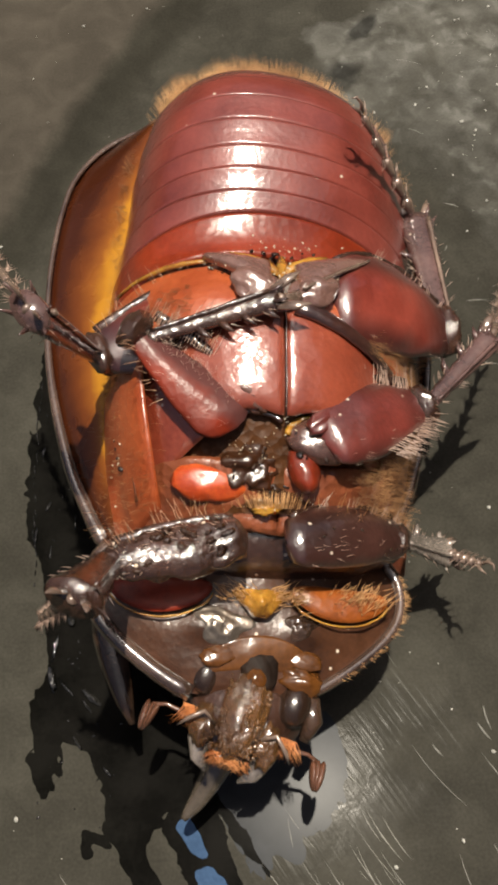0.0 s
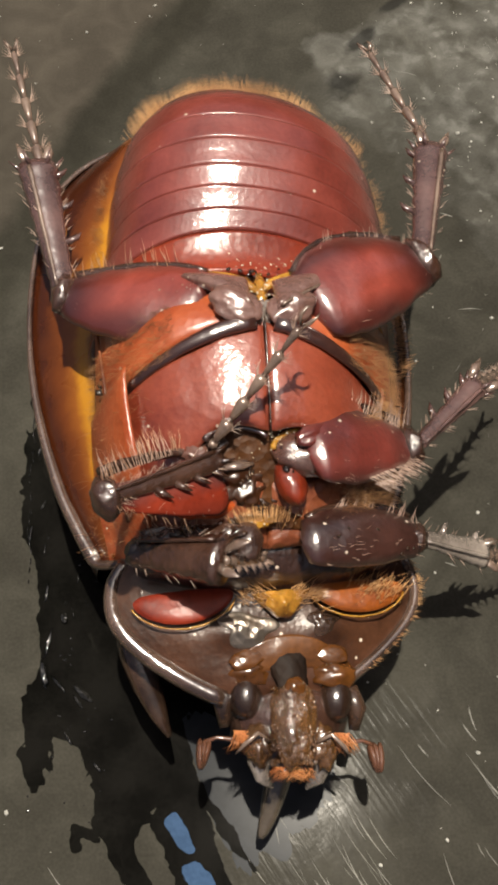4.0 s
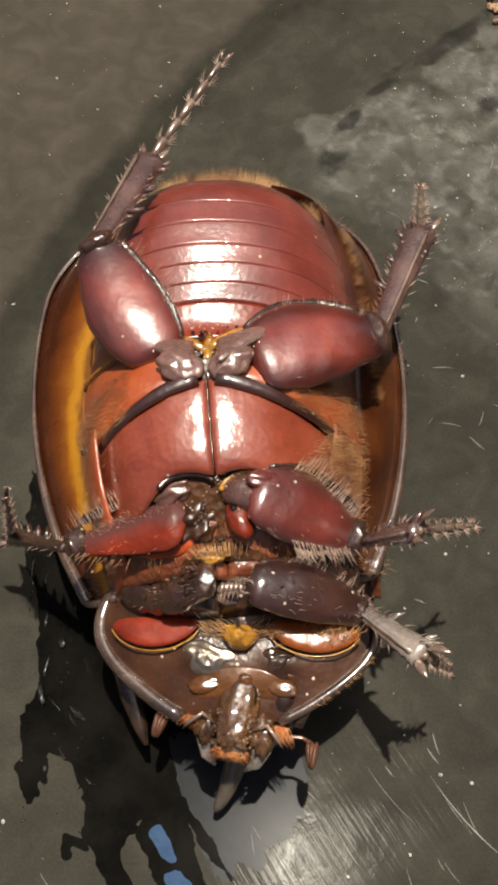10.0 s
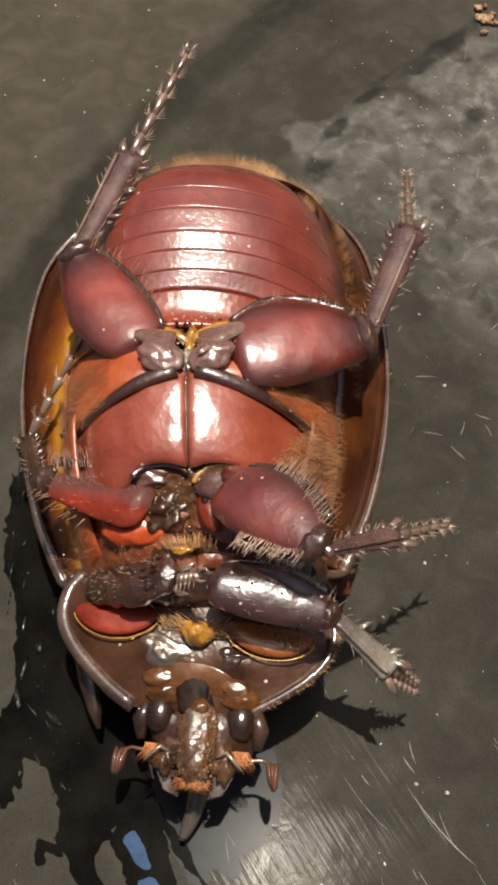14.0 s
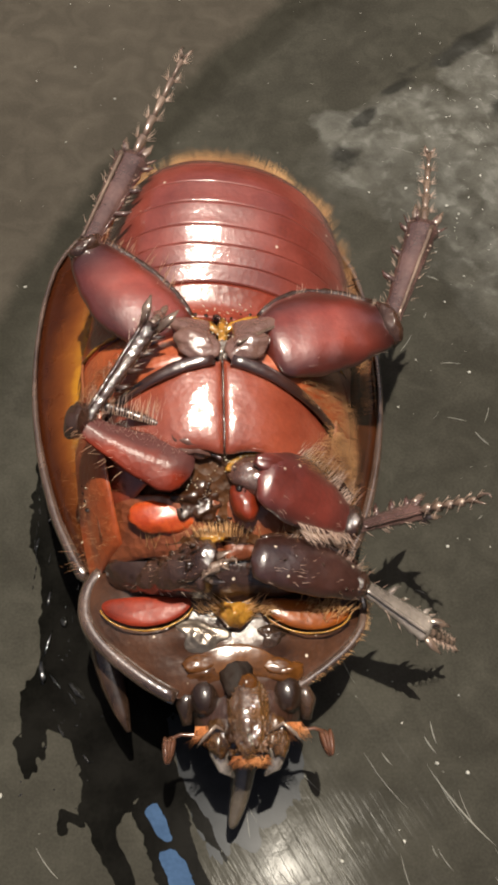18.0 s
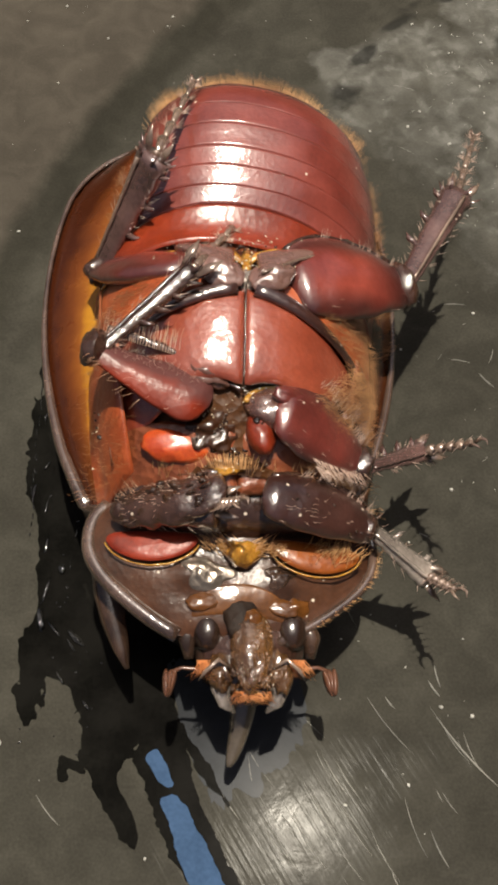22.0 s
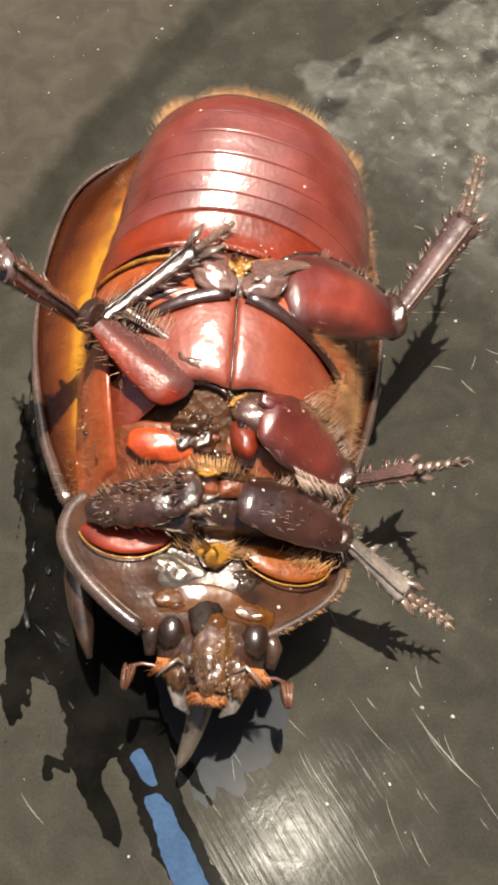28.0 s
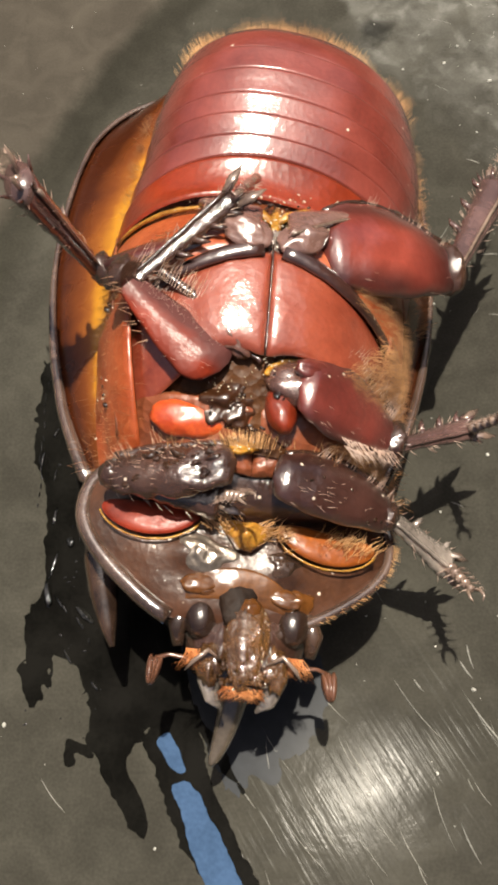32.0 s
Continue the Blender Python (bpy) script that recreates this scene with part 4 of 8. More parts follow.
def leg(bug, which, lf, wf, lt, wt, la, femur_mat, tibia_mat, teeth, side):
    f = part(which + "_femur", femur_mesh(lf, wf, wf * (0.55 if which == "fore" else 0.36 if which == "middle" and side < 0 else 0.42), 1.3 if (which == "middle" and side < 0) else 1.75, 0.28 if (which == "fore" and side < 0) else 0.06, 0.8 if (which == "middle" and side > 0) else 1.0, 0.45 if which == "middle" else 0.0, which == "hind", which == "middle" and side < 0), femur_mat, bug)
    t = part(which + "_tibia", tibia_mesh(lt, wt), tibia_mat, bug)
    part("knee", blob((lf - 0.25, 0, 0), (0.75, wf * 0.27, wf * 0.2), 16, 10, rough=0.25, seed=wf), DARK, f)
    if which == "middle":
        part("trochanter", blob((0.7, -1.5, 0.3), (1.4, 0.75, 0.55), 28, 16, rough=0.35, seed=side, turn=(0, 0, 8)) if side < 0 else blob((1.0, 0.95, 0.15), (1.6, 0.75, 0.55), 28, 16, rough=0.2, seed=side, turn=(0, 0, 10)), COXA if side < 0 else MAROON, f, "dark glossy leg joint")
    keel = [(lf * q, side * (wf * femur_half(q, which == "hind") - 0.06) + 0.08 * wf * math.sin(math.pi * q), 0.08) for q in [0.08 + 0.86 * i / 14 for i in range(15)]]
    part("keel", tube(keel, [0.22 + 0.12 * i / 14 for i in range(15)], 8, bumps=0.25), DARK, f)
    ridge = [(lt * q, -side * wt * (0.16 + 0.10 * q), wt * (0.17 + 0.17 * q)) for q in [0.06 + 0.88 * i / 14 for i in range(15)]]
    part("carina", tube(ridge, [0.10 + 0.05 * (i / 14) for i in range(15)], 8, bumps=0.45), TARSUS if which == "hind" else tibia_mat, t, "pale shining ridge" if which == "hind" else "")
    for i in range(teeth):
        s = 0.42 + 0.5 * i / max(1, teeth - 1)
        x = lt * s
        part("tooth", tube([(x - 0.25, side * wt * 0.3, 0), (x, side * wt * 0.62, 0.05), (x + 0.30, side * (wt * 0.55 + 0.45), 0.1)], [0.24, 0.17, 0.03], 7), tibia_mat, t)
    for k in range(2 if which == "fore" else 6):
        a = 2 * math.pi * k / 6
        part("spine", tube([(lt - 0.35, math.cos(a) * wt * 0.42, math.sin(a) * wt * 0.3), (lt + 0.45, math.cos(a) * wt * 0.72, math.sin(a) * wt * 0.5)], [0.17, 0.03], 6), tibia_mat, t)
    for k, sp in enumerate((-1, 1)):
        part("spur", tube([(lt - 0.2, sp * 0.45, 0.1), (lt + 0.7, sp * 0.8, 0.25), (lt + 1.5, sp * 1.0, 0.3)], [0.26, 0.30, 0.03], 9, 0.45), TARSUS, t)
    bristles = []
    for _ in range({"hind": 34, "middle": 30, "fore": 12}[which]):
        x = random.uniform(0.1, 1) * lt
        a = random.choice((0, math.pi)) + random.gauss(0, 0.4)
        r = wt * (0.3 + 0.25 * x / lt)
        bristles.append(((x, math.cos(a) * r, math.sin(a) * r * 0.7), (x + random.uniform(.2, .7), math.cos(a) * (r + .45), math.sin(a) * (r * .7 + .35))))
    tagged(part("bristles", hairs(bristles, 0.024), SILVER, t), kind="stuff")
    if which == "middle":
        comb = []
        for edge, first, count in ((side, 0.35, 30), (-side, 0.42, 26))[:2 if side > 0 else 1]:
            for i in range(count):
                q = first + (0.97 - first) * (i + random.uniform(-.3, .3)) / count
                r = wf * femur_half(q, False) * (1.17 - 0.5 * q)
                y0 = edge * r * 0.9 + 0.08 * wf * math.sin(math.pi * q)
                comb.append(((q * lf, y0, 0.25), (q * lf + random.uniform(.25, .55), y0 + edge * random.uniform(.9, 1.5), 0.55 + random.random() * .6)))
        tagged(part("bristle_comb", hairs(comb, 0.032 if side > 0 else 0.022), SILVER, f, "comb of stout pale bristles"), kind="stuff")
    bristles = []
    for _ in range({"hind": 24, "middle": 40, "fore": 26}[which]):
        x = random.uniform(0.25, 1) * lf
        a = random.gauss(math.pi / 2 if side > 0 else -math.pi / 2, 0.35)
        r = wf * 0.5 * math.sin(math.pi * min(1, 0.16 + 0.8 * x / lf))
        bristles.append(((x, math.sin(a) * r, 0.2), (x + random.uniform(0, .6), math.sin(a) * (r + random.uniform(.6, 1.3)), 0.5 + random.random() * .6)))
    if which == "middle":
        for _ in range(46):
            x = random.uniform(0.45, 0.95) * lf
            r = wf * 0.46 * math.sin(math.pi * min(1, 0.16 + 0.8 * x / lf))
            if side < 0 and random.random() < 0.7:
                continue
            bristles.append(((x, -side * r, 0.3), (x + random.uniform(.1, .7), -side * (r + random.uniform(.5, 1.2)), 0.7 + random.random() * .5)))
    tagged(part("bristles", hairs(bristles, 0.028), SILVER if side > 0 else DARKHAIR, f, "row of pale bristles"), kind="stuff")
    if which != "fore":
        fuzz = []
        for _ in range(30 if which == "middle" else 18):
            q, k = random.uniform(0.05, 0.95), random.choice((-1, 1)) * random.uniform(0.3, 0.97)
            w = wf * femur_half(q, which == "hind") * (1.17 - 0.5 * q if which == "middle" else 1.0)
            z = 0.42 * w * (1 - abs(k) ** 1.5) ** (1 / 1.5)
            fuzz.append(((q * lf, k * w, z - 0.04), (q * lf + random.uniform(.1, .5), k * (w + .2) + random.uniform(-.15, .15), z + random.uniform(.04, .22))))
        if which == "middle" and side < 0:
            for _ in range(150):
                q, k = random.uniform(0.12, 0.9), -random.uniform(0.15, 0.98)
                w = wf * (0.42 - 0.24 * q)
                z = 0.40 * w * (1 - abs(k) ** 1.3) ** (1 / 1.3)
                fuzz.append(((q * lf, k * w + 0.2, z), (q * lf + random.uniform(-.25, .25), k * (w + .25) + 0.2, z + random.uniform(.12, .4))))
        tagged(part("fuzz", hairs(fuzz, 0.010), SILVER, f, "short pale hairs"), kind="stuff")
    if which == "fore":
        clots, fuzz = bmesh.new(), []
        for _ in range(46 if side < 0 else 10):
            q = random.uniform(0.1, 0.95)
            w = wf * femur_half(q, False)
            k = random.uniform(-.85, .85)
            z = 0.55 * w * (1 - abs(k) ** 1.75) ** (1 / 1.75)
            r = random.uniform(0.06, 0.22 if side < 0 else 0.10)
            blob((q * lf, k * w, z), (r * random.uniform(1, 2.2), r, r * 0.7), 8, 6, 0.5, q * 9, clots, (0, 0, random.uniform(-50, 50)))
        for _ in range(80 if side < 0 else 34):
            q, k = random.uniform(0.1, 0.95), random.uniform(-.95, .95)
            w = wf * femur_half(q, False)
            z = 0.55 * w * (1 - abs(k) ** 1.75) ** (1 / 1.75)
            fuzz.append(((q * lf, k * w, z - 0.05), (q * lf + random.uniform(.1, .6), k * (w + .25) + random.uniform(-.2, .2), z + random.uniform(.05, .3))))
        tagged(part("wet_residue", clots, WETNESS, f, "wet dark residue"), kind="stuff")
        tagged(part("fuzz", hairs(fuzz, 0.014), SILVER, f, "short pale hairs"), kind="stuff")
    tar = part(which + "_tarsus", tube([(0, 0, 0), (0.35, 0, 0)], [0.3, 0.25], 8), TARSUS, bug)
    step = la / 5.3
    for i in range(5):
        x0 = 0.25 + i * step
        w = (0.42 - 0.035 * i) if i < 4 else 0.25
        part("tarsal_segment", tube([(x0, 0, 0), (x0 + step * 0.3, 0, 0.02), (x0 + step * 0.85, 0, 0), (x0 + step, 0, 0)], [w * 0.42, w * 0.62, w, w * 0.55], 9), TARSUS, tar)
        part("tarsal_hair", hairs([((x0 + step * 0.8, sp * w * 0.7, 0), (x0 + step * (1.0 + 0.12 * q), sp * (w + 0.62 - 0.09 * q), -0.1 + 0.1 * q)) for sp in (-1, 1) for q in range(5)], 0.026), SILVER, tar)
    for sp in (-1, 1):
        part("claw", tube([(la - 0.1, sp * 0.1, 0), (la + 0.4, sp * 0.35, 0.1), (la + 0.8, sp * 0.4, -0.05), (la + 0.95, sp * 0.25, -0.3)], [0.14, 0.12, 0.08, 0.02], 6), TARSUS, tar)
    return f, t, tar


def aim(a, b, lean=0.0):
    """The pose of a leg piece whose x axis runs from a to b (millimetres)."""
    a, b = Vector(a) * MM, Vector(b) * MM
    x = (b - a).normalized()
    z = Vector((0, 0, 1))
    z = (z - x * z.dot(x))
    z = z.normalized() if z.length > 1e-4 else x.orthogonal().normalized()
    y = z.cross(x)
    m = Matrix((x, y, z)).transposed().to_4x4()
    return Matrix.Translation(a) @ m @ Matrix.Rotation(radians(lean), 4, "X")

THINGS = {}


# ---- floor ----
def floor_material():
    m = bpy.data.materials.new("dusty_black_plastic")
    m.use_nodes = True
    n, l = m.node_tree.nodes, m.node_tree.links
    b = n["Principled BSDF"]
    geo = n.new("ShaderNodeNewGeometry")
    def noise_tex(scale, detail=5, distort=0.0):
        t = n.new("ShaderNodeTexNoise")
        t.inputs["Scale"].default_value = scale
        t.inputs["Detail"].default_value = detail
        t.inputs["Distortion"].default_value = distort
        l.new(geo.outputs["Position"], t.inputs["Vector"])
        return t
    def math_node(op, a, c, clamp=False):
        k = n.new("ShaderNodeMath")
        k.operation = op
        k.use_clamp = clamp
        for i, v in enumerate((a, c)):
            if isinstance(v, (int, float)):
                k.inputs[i].default_value = v
            else:
                l.new(v, k.inputs[i])
        return k.outputs[0]
    def ramp(value, lo, hi):
        r = n.new("ShaderNodeMapRange")
        r.inputs["From Min"].default_value = lo
        r.inputs["From Max"].default_value = hi
        l.new(value, r.inputs["Value"])
        return r.outputs[0]
    broad = noise_tex(150, 4)
    film = noise_tex(330, 8, 0.35)

    def near(x, y, radius, soft, squash=1.0, turn=0.0, wave=0.008):
        mp = n.new("ShaderNodeMapping")
        mp.vector_type = "TEXTURE"
        mp.inputs["Location"].default_value = (x * MM, y * MM, 0)
        mp.inputs["Rotation"].default_value = (0, 0, radians(turn))
        mp.inputs["Scale"].default_value = (1, squash, 1)
        l.new(geo.outputs["Position"], mp.inputs["Vector"])
        ln = n.new("ShaderNodeVectorMath")
        ln.operation = "LENGTH"
        l.new(mp.outputs[0], ln.inputs[0])
        wob = math_node("MULTIPLY", film.outputs["Fac"], wave)
        d = math_node("ADD", ln.outputs["Value"], wob)
        return ramp(d, (radius + soft) * MM + wave / 2, (radius - soft) * MM + wave / 2)
    grain = noise_tex(5200, 3)
    # dried water marks: scalloped pale films with dark gaps along their upper border
    cloud = noise_tex(520, 9, 0.4)
    def largest(shapes):
        out = None
        for q in shapes:
            k = near(*q)
            out = k if out is None else math_node("MAXIMUM", out, k)
        return out
    area = largest(((13.4, 34.6, 3.4, 0.7, 2.0, -52, 0.003), (22.1, 42.0, 3.6, 0.6, 1.0, 0, 0.004), (20.0, 33.5, 4.4, 1.2, 1.2, 20, 0.006), (26.5, 32.0, 7.5, 1.6, 1.5, 0, 0.006), (28.0, 44.0, 5.0, 1.0, 1.0, 0, 0.004), (17.6, 27.0, 4.5, 3.0, 1.3, 30, 0.008), (22.0, 21.0, 4.5, 3.0, 1.6, 10, 0.008), (12.5, 31.5, 3.4, 2.4, 1.6, -40, 0.006)))
    curd = ramp(math_node("ADD", math_node("MULTIPLY", cloud.outputs["Fac"], 0.5), math_node("MULTIPLY", film.outputs["Fac"], 0.6)), 0.36, 0.74)
    stain = math_node("MULTIPLY", area, curd, True)
    wet = largest(((11.0, 35.6, 0.62, 0.2, 2.9, -42, 0.0016), (14.2, 39.5, 0.5, 0.2, 2.9, -50, 0.0016), (16.6, 42.5, 0.4, 0.25, 3.2, -52, 0.002), (21.6, 45.6, 0.95, 0.3, 5.0, -51, 0.002), (24.0, 37.4, 1.2, 0.4, 1.2, 0, 0.003), (19.0, 43.0, 0.6, 0.2, 1.2, 0, 0.002), (8.9, 31.0, 0.9, 0.4, 1.6, -40, 0.003)))
    edge = n.new("ShaderNodeTexVoronoi")
    edge.feature = "DISTANCE_TO_EDGE"
    edge.inputs["Scale"].default_value = 230
    bent = n.new("ShaderNodeVectorMath")
    bent.operation = "MULTIPLY_ADD"
    bent.inputs[1].default_value = (0.006, 0.006, 0.0)
    l.new(film.outputs["Color"], bent.inputs[0])
    l.new(geo.outputs["Position"], bent.inputs[2])
    l.new(bent.outputs[0], edge.inputs["Vector"])
    foam = math_node("MULTIPLY", math_node("MULTIPLY", ramp(edge.outputs["Distance"], 0.13, 0.0), ramp(cloud.outputs["Fac"], 0.46, 0.66), True), area, True)
    stain = math_node("ADD", stain, math_node("MULTIPLY", foam, 0.8), True)
    halo = math_node("SUBTRACT", near(8.1, 34.8, 1.8, 0.4, 1.1, 20, 0.0035), math_node("MULTIPLY", near(8.1, 34.8, 1.2, 0.7, 1.0, 0, 0.0035), 0.35), True)
    stain = math_node("MAXIMUM", stain, math_node("MULTIPLY", halo, 0.75))
    outer = near(90.0, -29.3, 118.1, 0.7, wave=0.0016)
    inner = near(90.0, -29.3, 114.6, 1.0, wave=0.0016)
    base = n.new("ShaderNodeMix")
    base.data_type = "RGBA"
    base.inputs[6].default_value = (0.031, 0.0293, 0.0240, 1)
    base.inputs[7].default_value = (0.044, 0.0420, 0.0345, 1)
    l.new(ramp(math_node("ADD", broad.outputs["Fac"], math_node("MULTIPLY", grain.outputs["Fac"], 0.4)), 0.45, 0.95), base.inputs[0])
    mix = n.new("ShaderNodeMix")
    mix.data_type = "RGBA"
    mix.inputs[7].default_value = (0.19, 0.19, 0.175, 1)
    l.new(math_node("MULTIPLY", stain, 0.5), mix.inputs[0])
    l.new(base.outputs[2], mix.inputs[6])
    clean = n.new("ShaderNodeMix")
    clean.data_type = "RGBA"
    clean.inputs[7].default_value = (0.012, 0.012, 0.011, 1)
    l.new(math_node("MULTIPLY", wet, 0.75), clean.inputs[0])
    l.new(mix.outputs[2], clean.inputs[6])
    far = n.new("ShaderNodeMix")
    far.data_type = "RGBA"
    far.inputs[6].default_value = (0.052, 0.0458, 0.0372, 1)
    l.new(outer, far.inputs[0])
    l.new(clean.outputs[2], far.inputs[7])
    # the darker curved band between the two levels of dust
    ring = n.new("ShaderNodeMix")
    ring.data_type = "RGBA"
    ring.blend_type = "MULTIPLY"
    ring.inputs[7].default_value = (0.70, 0.70, 0.68, 1)
    l.new(math_node("SUBTRACT", outer, inner, True), ring.inputs[0])
    l.new(far.outputs[2], ring.inputs[6])
    haze = noise_tex(60, 6, 0.6)
    tint = n.new("ShaderNodeMix")
    tint.data_type = "RGBA"
    tint.blend_type = "MULTIPLY"
    tint.inputs[0].default_value = 1.0
    shade = math_node("ADD", math_node("MULTIPLY", haze.outputs["Fac"], 0.55), math_node("MULTIPLY", grain.outputs["Fac"], 0.35))
    l.new(ring.outputs[2], tint.inputs[6])
    mottle = noise_tex(380, 6, 0.8)
    shade = math_node("ADD", shade, math_node("MULTIPLY", ramp(mottle.outputs["Fac"], 0.40, 0.72), 0.30))
    # lowers the floor colour in a broad oval on the right
    thin = math_node("MULTIPLY", near(30.0, -6.0, 17.0, 9.0, 1.9, 0, 0.012), 0.17)
    l.new(math_node("SUBTRACT", math_node("ADD", shade, 0.47), thin), tint.inputs[7])
    l.new(tint.outputs[2], b.inputs["Base Color"])
    l.new(ramp(film.outputs["Fac"], -0.3, 6.0), b.inputs["Roughness"])
    # fine wiping scratches that all run one way
    mp = n.new("ShaderNodeMapping")
    mp.vector_type = "TEXTURE"
    mp.inputs["Rotation"].default_value = (0, 0, radians(-59))
    mp.inputs["Scale"].default_value = (0.008, 0.00030, 1)
    l.new(geo.outputs["Position"], mp.inputs["Vector"])
    wipe = n.new("ShaderNodeTexNoise")
    wipe.inputs["Scale"].default_value = 1.0
    wipe.inputs["Detail"].default_value = 6
    wipe.inputs["Distortion"].default_value = 0.25
    l.new(mp.outputs[0], wipe.inputs["Vector"])
    bu = n.new("ShaderNodeBump")
    bu.inputs["Strength"].default_value = 0.14
    bu.inputs["Distance"].default_value = 0.00010
    l.new(math_node("ADD", math_node("MULTIPLY", grain.outputs["Fac"], 0.05), math_node("MULTIPLY", wipe.outputs["Fac"], ramp(film.outputs["Fac"], 0.30, 0.62))), bu.inputs["Height"])
    l.new(bu.outputs[0], b.inputs["Normal"])
    b.inputs["Specular IOR Level"].default_value = 0.0055
    return m


FLOOR = floor_material()
GROOVE_C, GROOVE_R = Vector((90.0, -29.3)), 116.0


def floor_height(x, y):
    s = (Vector((x, y)) - GROOVE_C).length - GROOVE_R
    return -0.22 * math.exp(-(s / 2.2) ** 2) if s > -40 else 0.0


def build_floor():
    xs = [-600, -200, -90] + [-60 + 1.0 * i for i in range(121)] + [90, 200, 600]
    ys = [-600, -200, -90] + [-60 + 1.0 * i for i in range(151)] + [120, 220, 600]
    bm = bmesh.new()
    g = [[bm.verts.new((x, y, floor_height(x, y))) for y in ys] for x in xs]
    for i in range(len(xs) - 1):
        for j in range(len(ys) - 1):
            bm.faces.new((g[i][j], g[i + 1][j], g[i + 1][j + 1], g[i][j + 1]))
    ob = part("floor", bm, FLOOR)
    tagged(ob, "scratched dusty black plastic surface with dried water marks", "floor", kind="structure")


# dull dark finish for the added walls out of view
PLASTER = shell("unseen_wall_plaster", (0.030, 0.027, 0.020), (0.065, 0.058, 0.045), 0.9, scale=120, pits=0.6, coat=0, shine=0.2)


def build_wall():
    """Unseen dark walls, added round the plastic to darken reflections and cut skylight."""
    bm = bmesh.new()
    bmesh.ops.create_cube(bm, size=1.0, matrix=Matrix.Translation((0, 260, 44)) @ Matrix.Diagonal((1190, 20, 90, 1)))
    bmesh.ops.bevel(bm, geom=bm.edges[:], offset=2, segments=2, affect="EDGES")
    tagged(part("added_wall_north", bm, PLASTER, smooth=False), "unseen dark wall added to darken reflections", "wall", kind="structure")
    for name, x, height in (("added_wall_east", 330, 300), ("added_wall_west", -420, 70)):
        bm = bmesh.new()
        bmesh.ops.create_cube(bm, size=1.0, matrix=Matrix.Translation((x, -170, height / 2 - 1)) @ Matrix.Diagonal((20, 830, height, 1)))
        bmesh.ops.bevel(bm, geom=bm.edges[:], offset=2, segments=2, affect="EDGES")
        tagged(part(name, bm, PLASTER, smooth=False), "unseen dark wall added to darken reflections", "wall", kind="structure")


# wet film whose near-black colour also carries shade and dark reflections
SHADED_WET = shell("shaded_wet_film", (0.0032, 0.0031, 0.0027), (0.0070, 0.0067, 0.0059), 0.12, pits=0, coat=0.0)


def smeared(m):
    """Streaks of half-dried dust across the wet film, all wiped one way."""
    n, l = m.node_tree.nodes, m.node_tree.links
    b = n["Principled BSDF"]
    src = b.inputs["Base Color"].links[0].from_socket
    geo = n.new("ShaderNodeNewGeometry")
    mp = n.new("ShaderNodeMapping")
    mp.vector_type = "TEXTURE"
    mp.inputs["Rotation"].default_value = (0, 0, radians(-66))
    mp.inputs["Scale"].default_value = (0.0060, 0.0013, 1)
    l.new(geo.outputs["Position"], mp.inputs["Vector"])
    t = n.new("ShaderNodeTexNoise")
    t.inputs["Scale"].default_value = 1.0
    t.inputs["Detail"].default_value = 9
    t.inputs["Roughness"].default_value = 0.62
    l.new(mp.outputs[0], t.inputs["Vector"])
    r = n.new("ShaderNodeMapRange")
    r.inputs["From Min"].default_value = 0.62
    r.inputs["From Max"].default_value = 0.82
    l.new(t.outputs["Fac"], r.inputs["Value"])
    mix = n.new("ShaderNodeMix")
    mix.data_type = "RGBA"
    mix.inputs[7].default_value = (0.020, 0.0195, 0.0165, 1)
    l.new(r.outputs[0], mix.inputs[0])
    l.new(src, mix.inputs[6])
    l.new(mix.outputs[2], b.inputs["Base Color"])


smeared(SHADED_WET)
SHADED_WET.node_tree.nodes["Principled BSDF"].inputs["Specular IOR Level"].default_value = 0.004
# cool base colour takes the place of the sky mirrored in smooth plastic
SKY_SHEEN = shell("sky_sheen_plastic", (0.020, 0.022, 0.025), (0.030, 0.033, 0.038), 0.19, pits=0, coat=0.0, scale=300, ripple=0.05)
SKY_SHEEN.node_tree.nodes["Principled BSDF"].inputs["Specular IOR Level"].default_value = 0.011
DROP = shell("water_drop", (0.004, 0.004, 0.0036), (0.014, 0.0135, 0.012), 0.10, pits=0, coat=1.0)
BLUE = shell("plain_blue", (0.024, 0.048, 0.095), (0.040, 0.075, 0.145), 0.75, pits=0.05, coat=0)
BLUE.node_tree.nodes["Principled BSDF"].inputs["Specular IOR Level"].default_value = 0.05
SCRATCH = shell("scratched_plastic", (0.08, 0.08, 0.07), (0.22, 0.215, 0.19), 0.5, pits=0, coat=0)
DUST = shell("pale_dust", (0.20, 0.20, 0.18), (0.45, 0.44, 0.40), 0.5, pits=0, coat=0)
CRUMB = shell("brown_crumb", (0.20, 0.11, 0.06), (0.42, 0.27, 0.16), 0.6, pits=0.8, coat=0)


def smooth_loop(points, n):
    """A closed Catmull-Rom curve through the points."""
    P = [Vector(p) for p in points]
    out = []
    for i in range(len(P)):
        a, b, c, d = P[i - 1], P[i], P[(i + 1) % len(P)], P[(i + 2) % len(P)]
        for k in range(n):
            t = k / n
            out.append(0.5 * (2 * b + (c - a) * t + (2 * a - 5 * b + 4 * c - d) * t * t + (3 * b - a - 3 * c + d) * t ** 3))
    return out


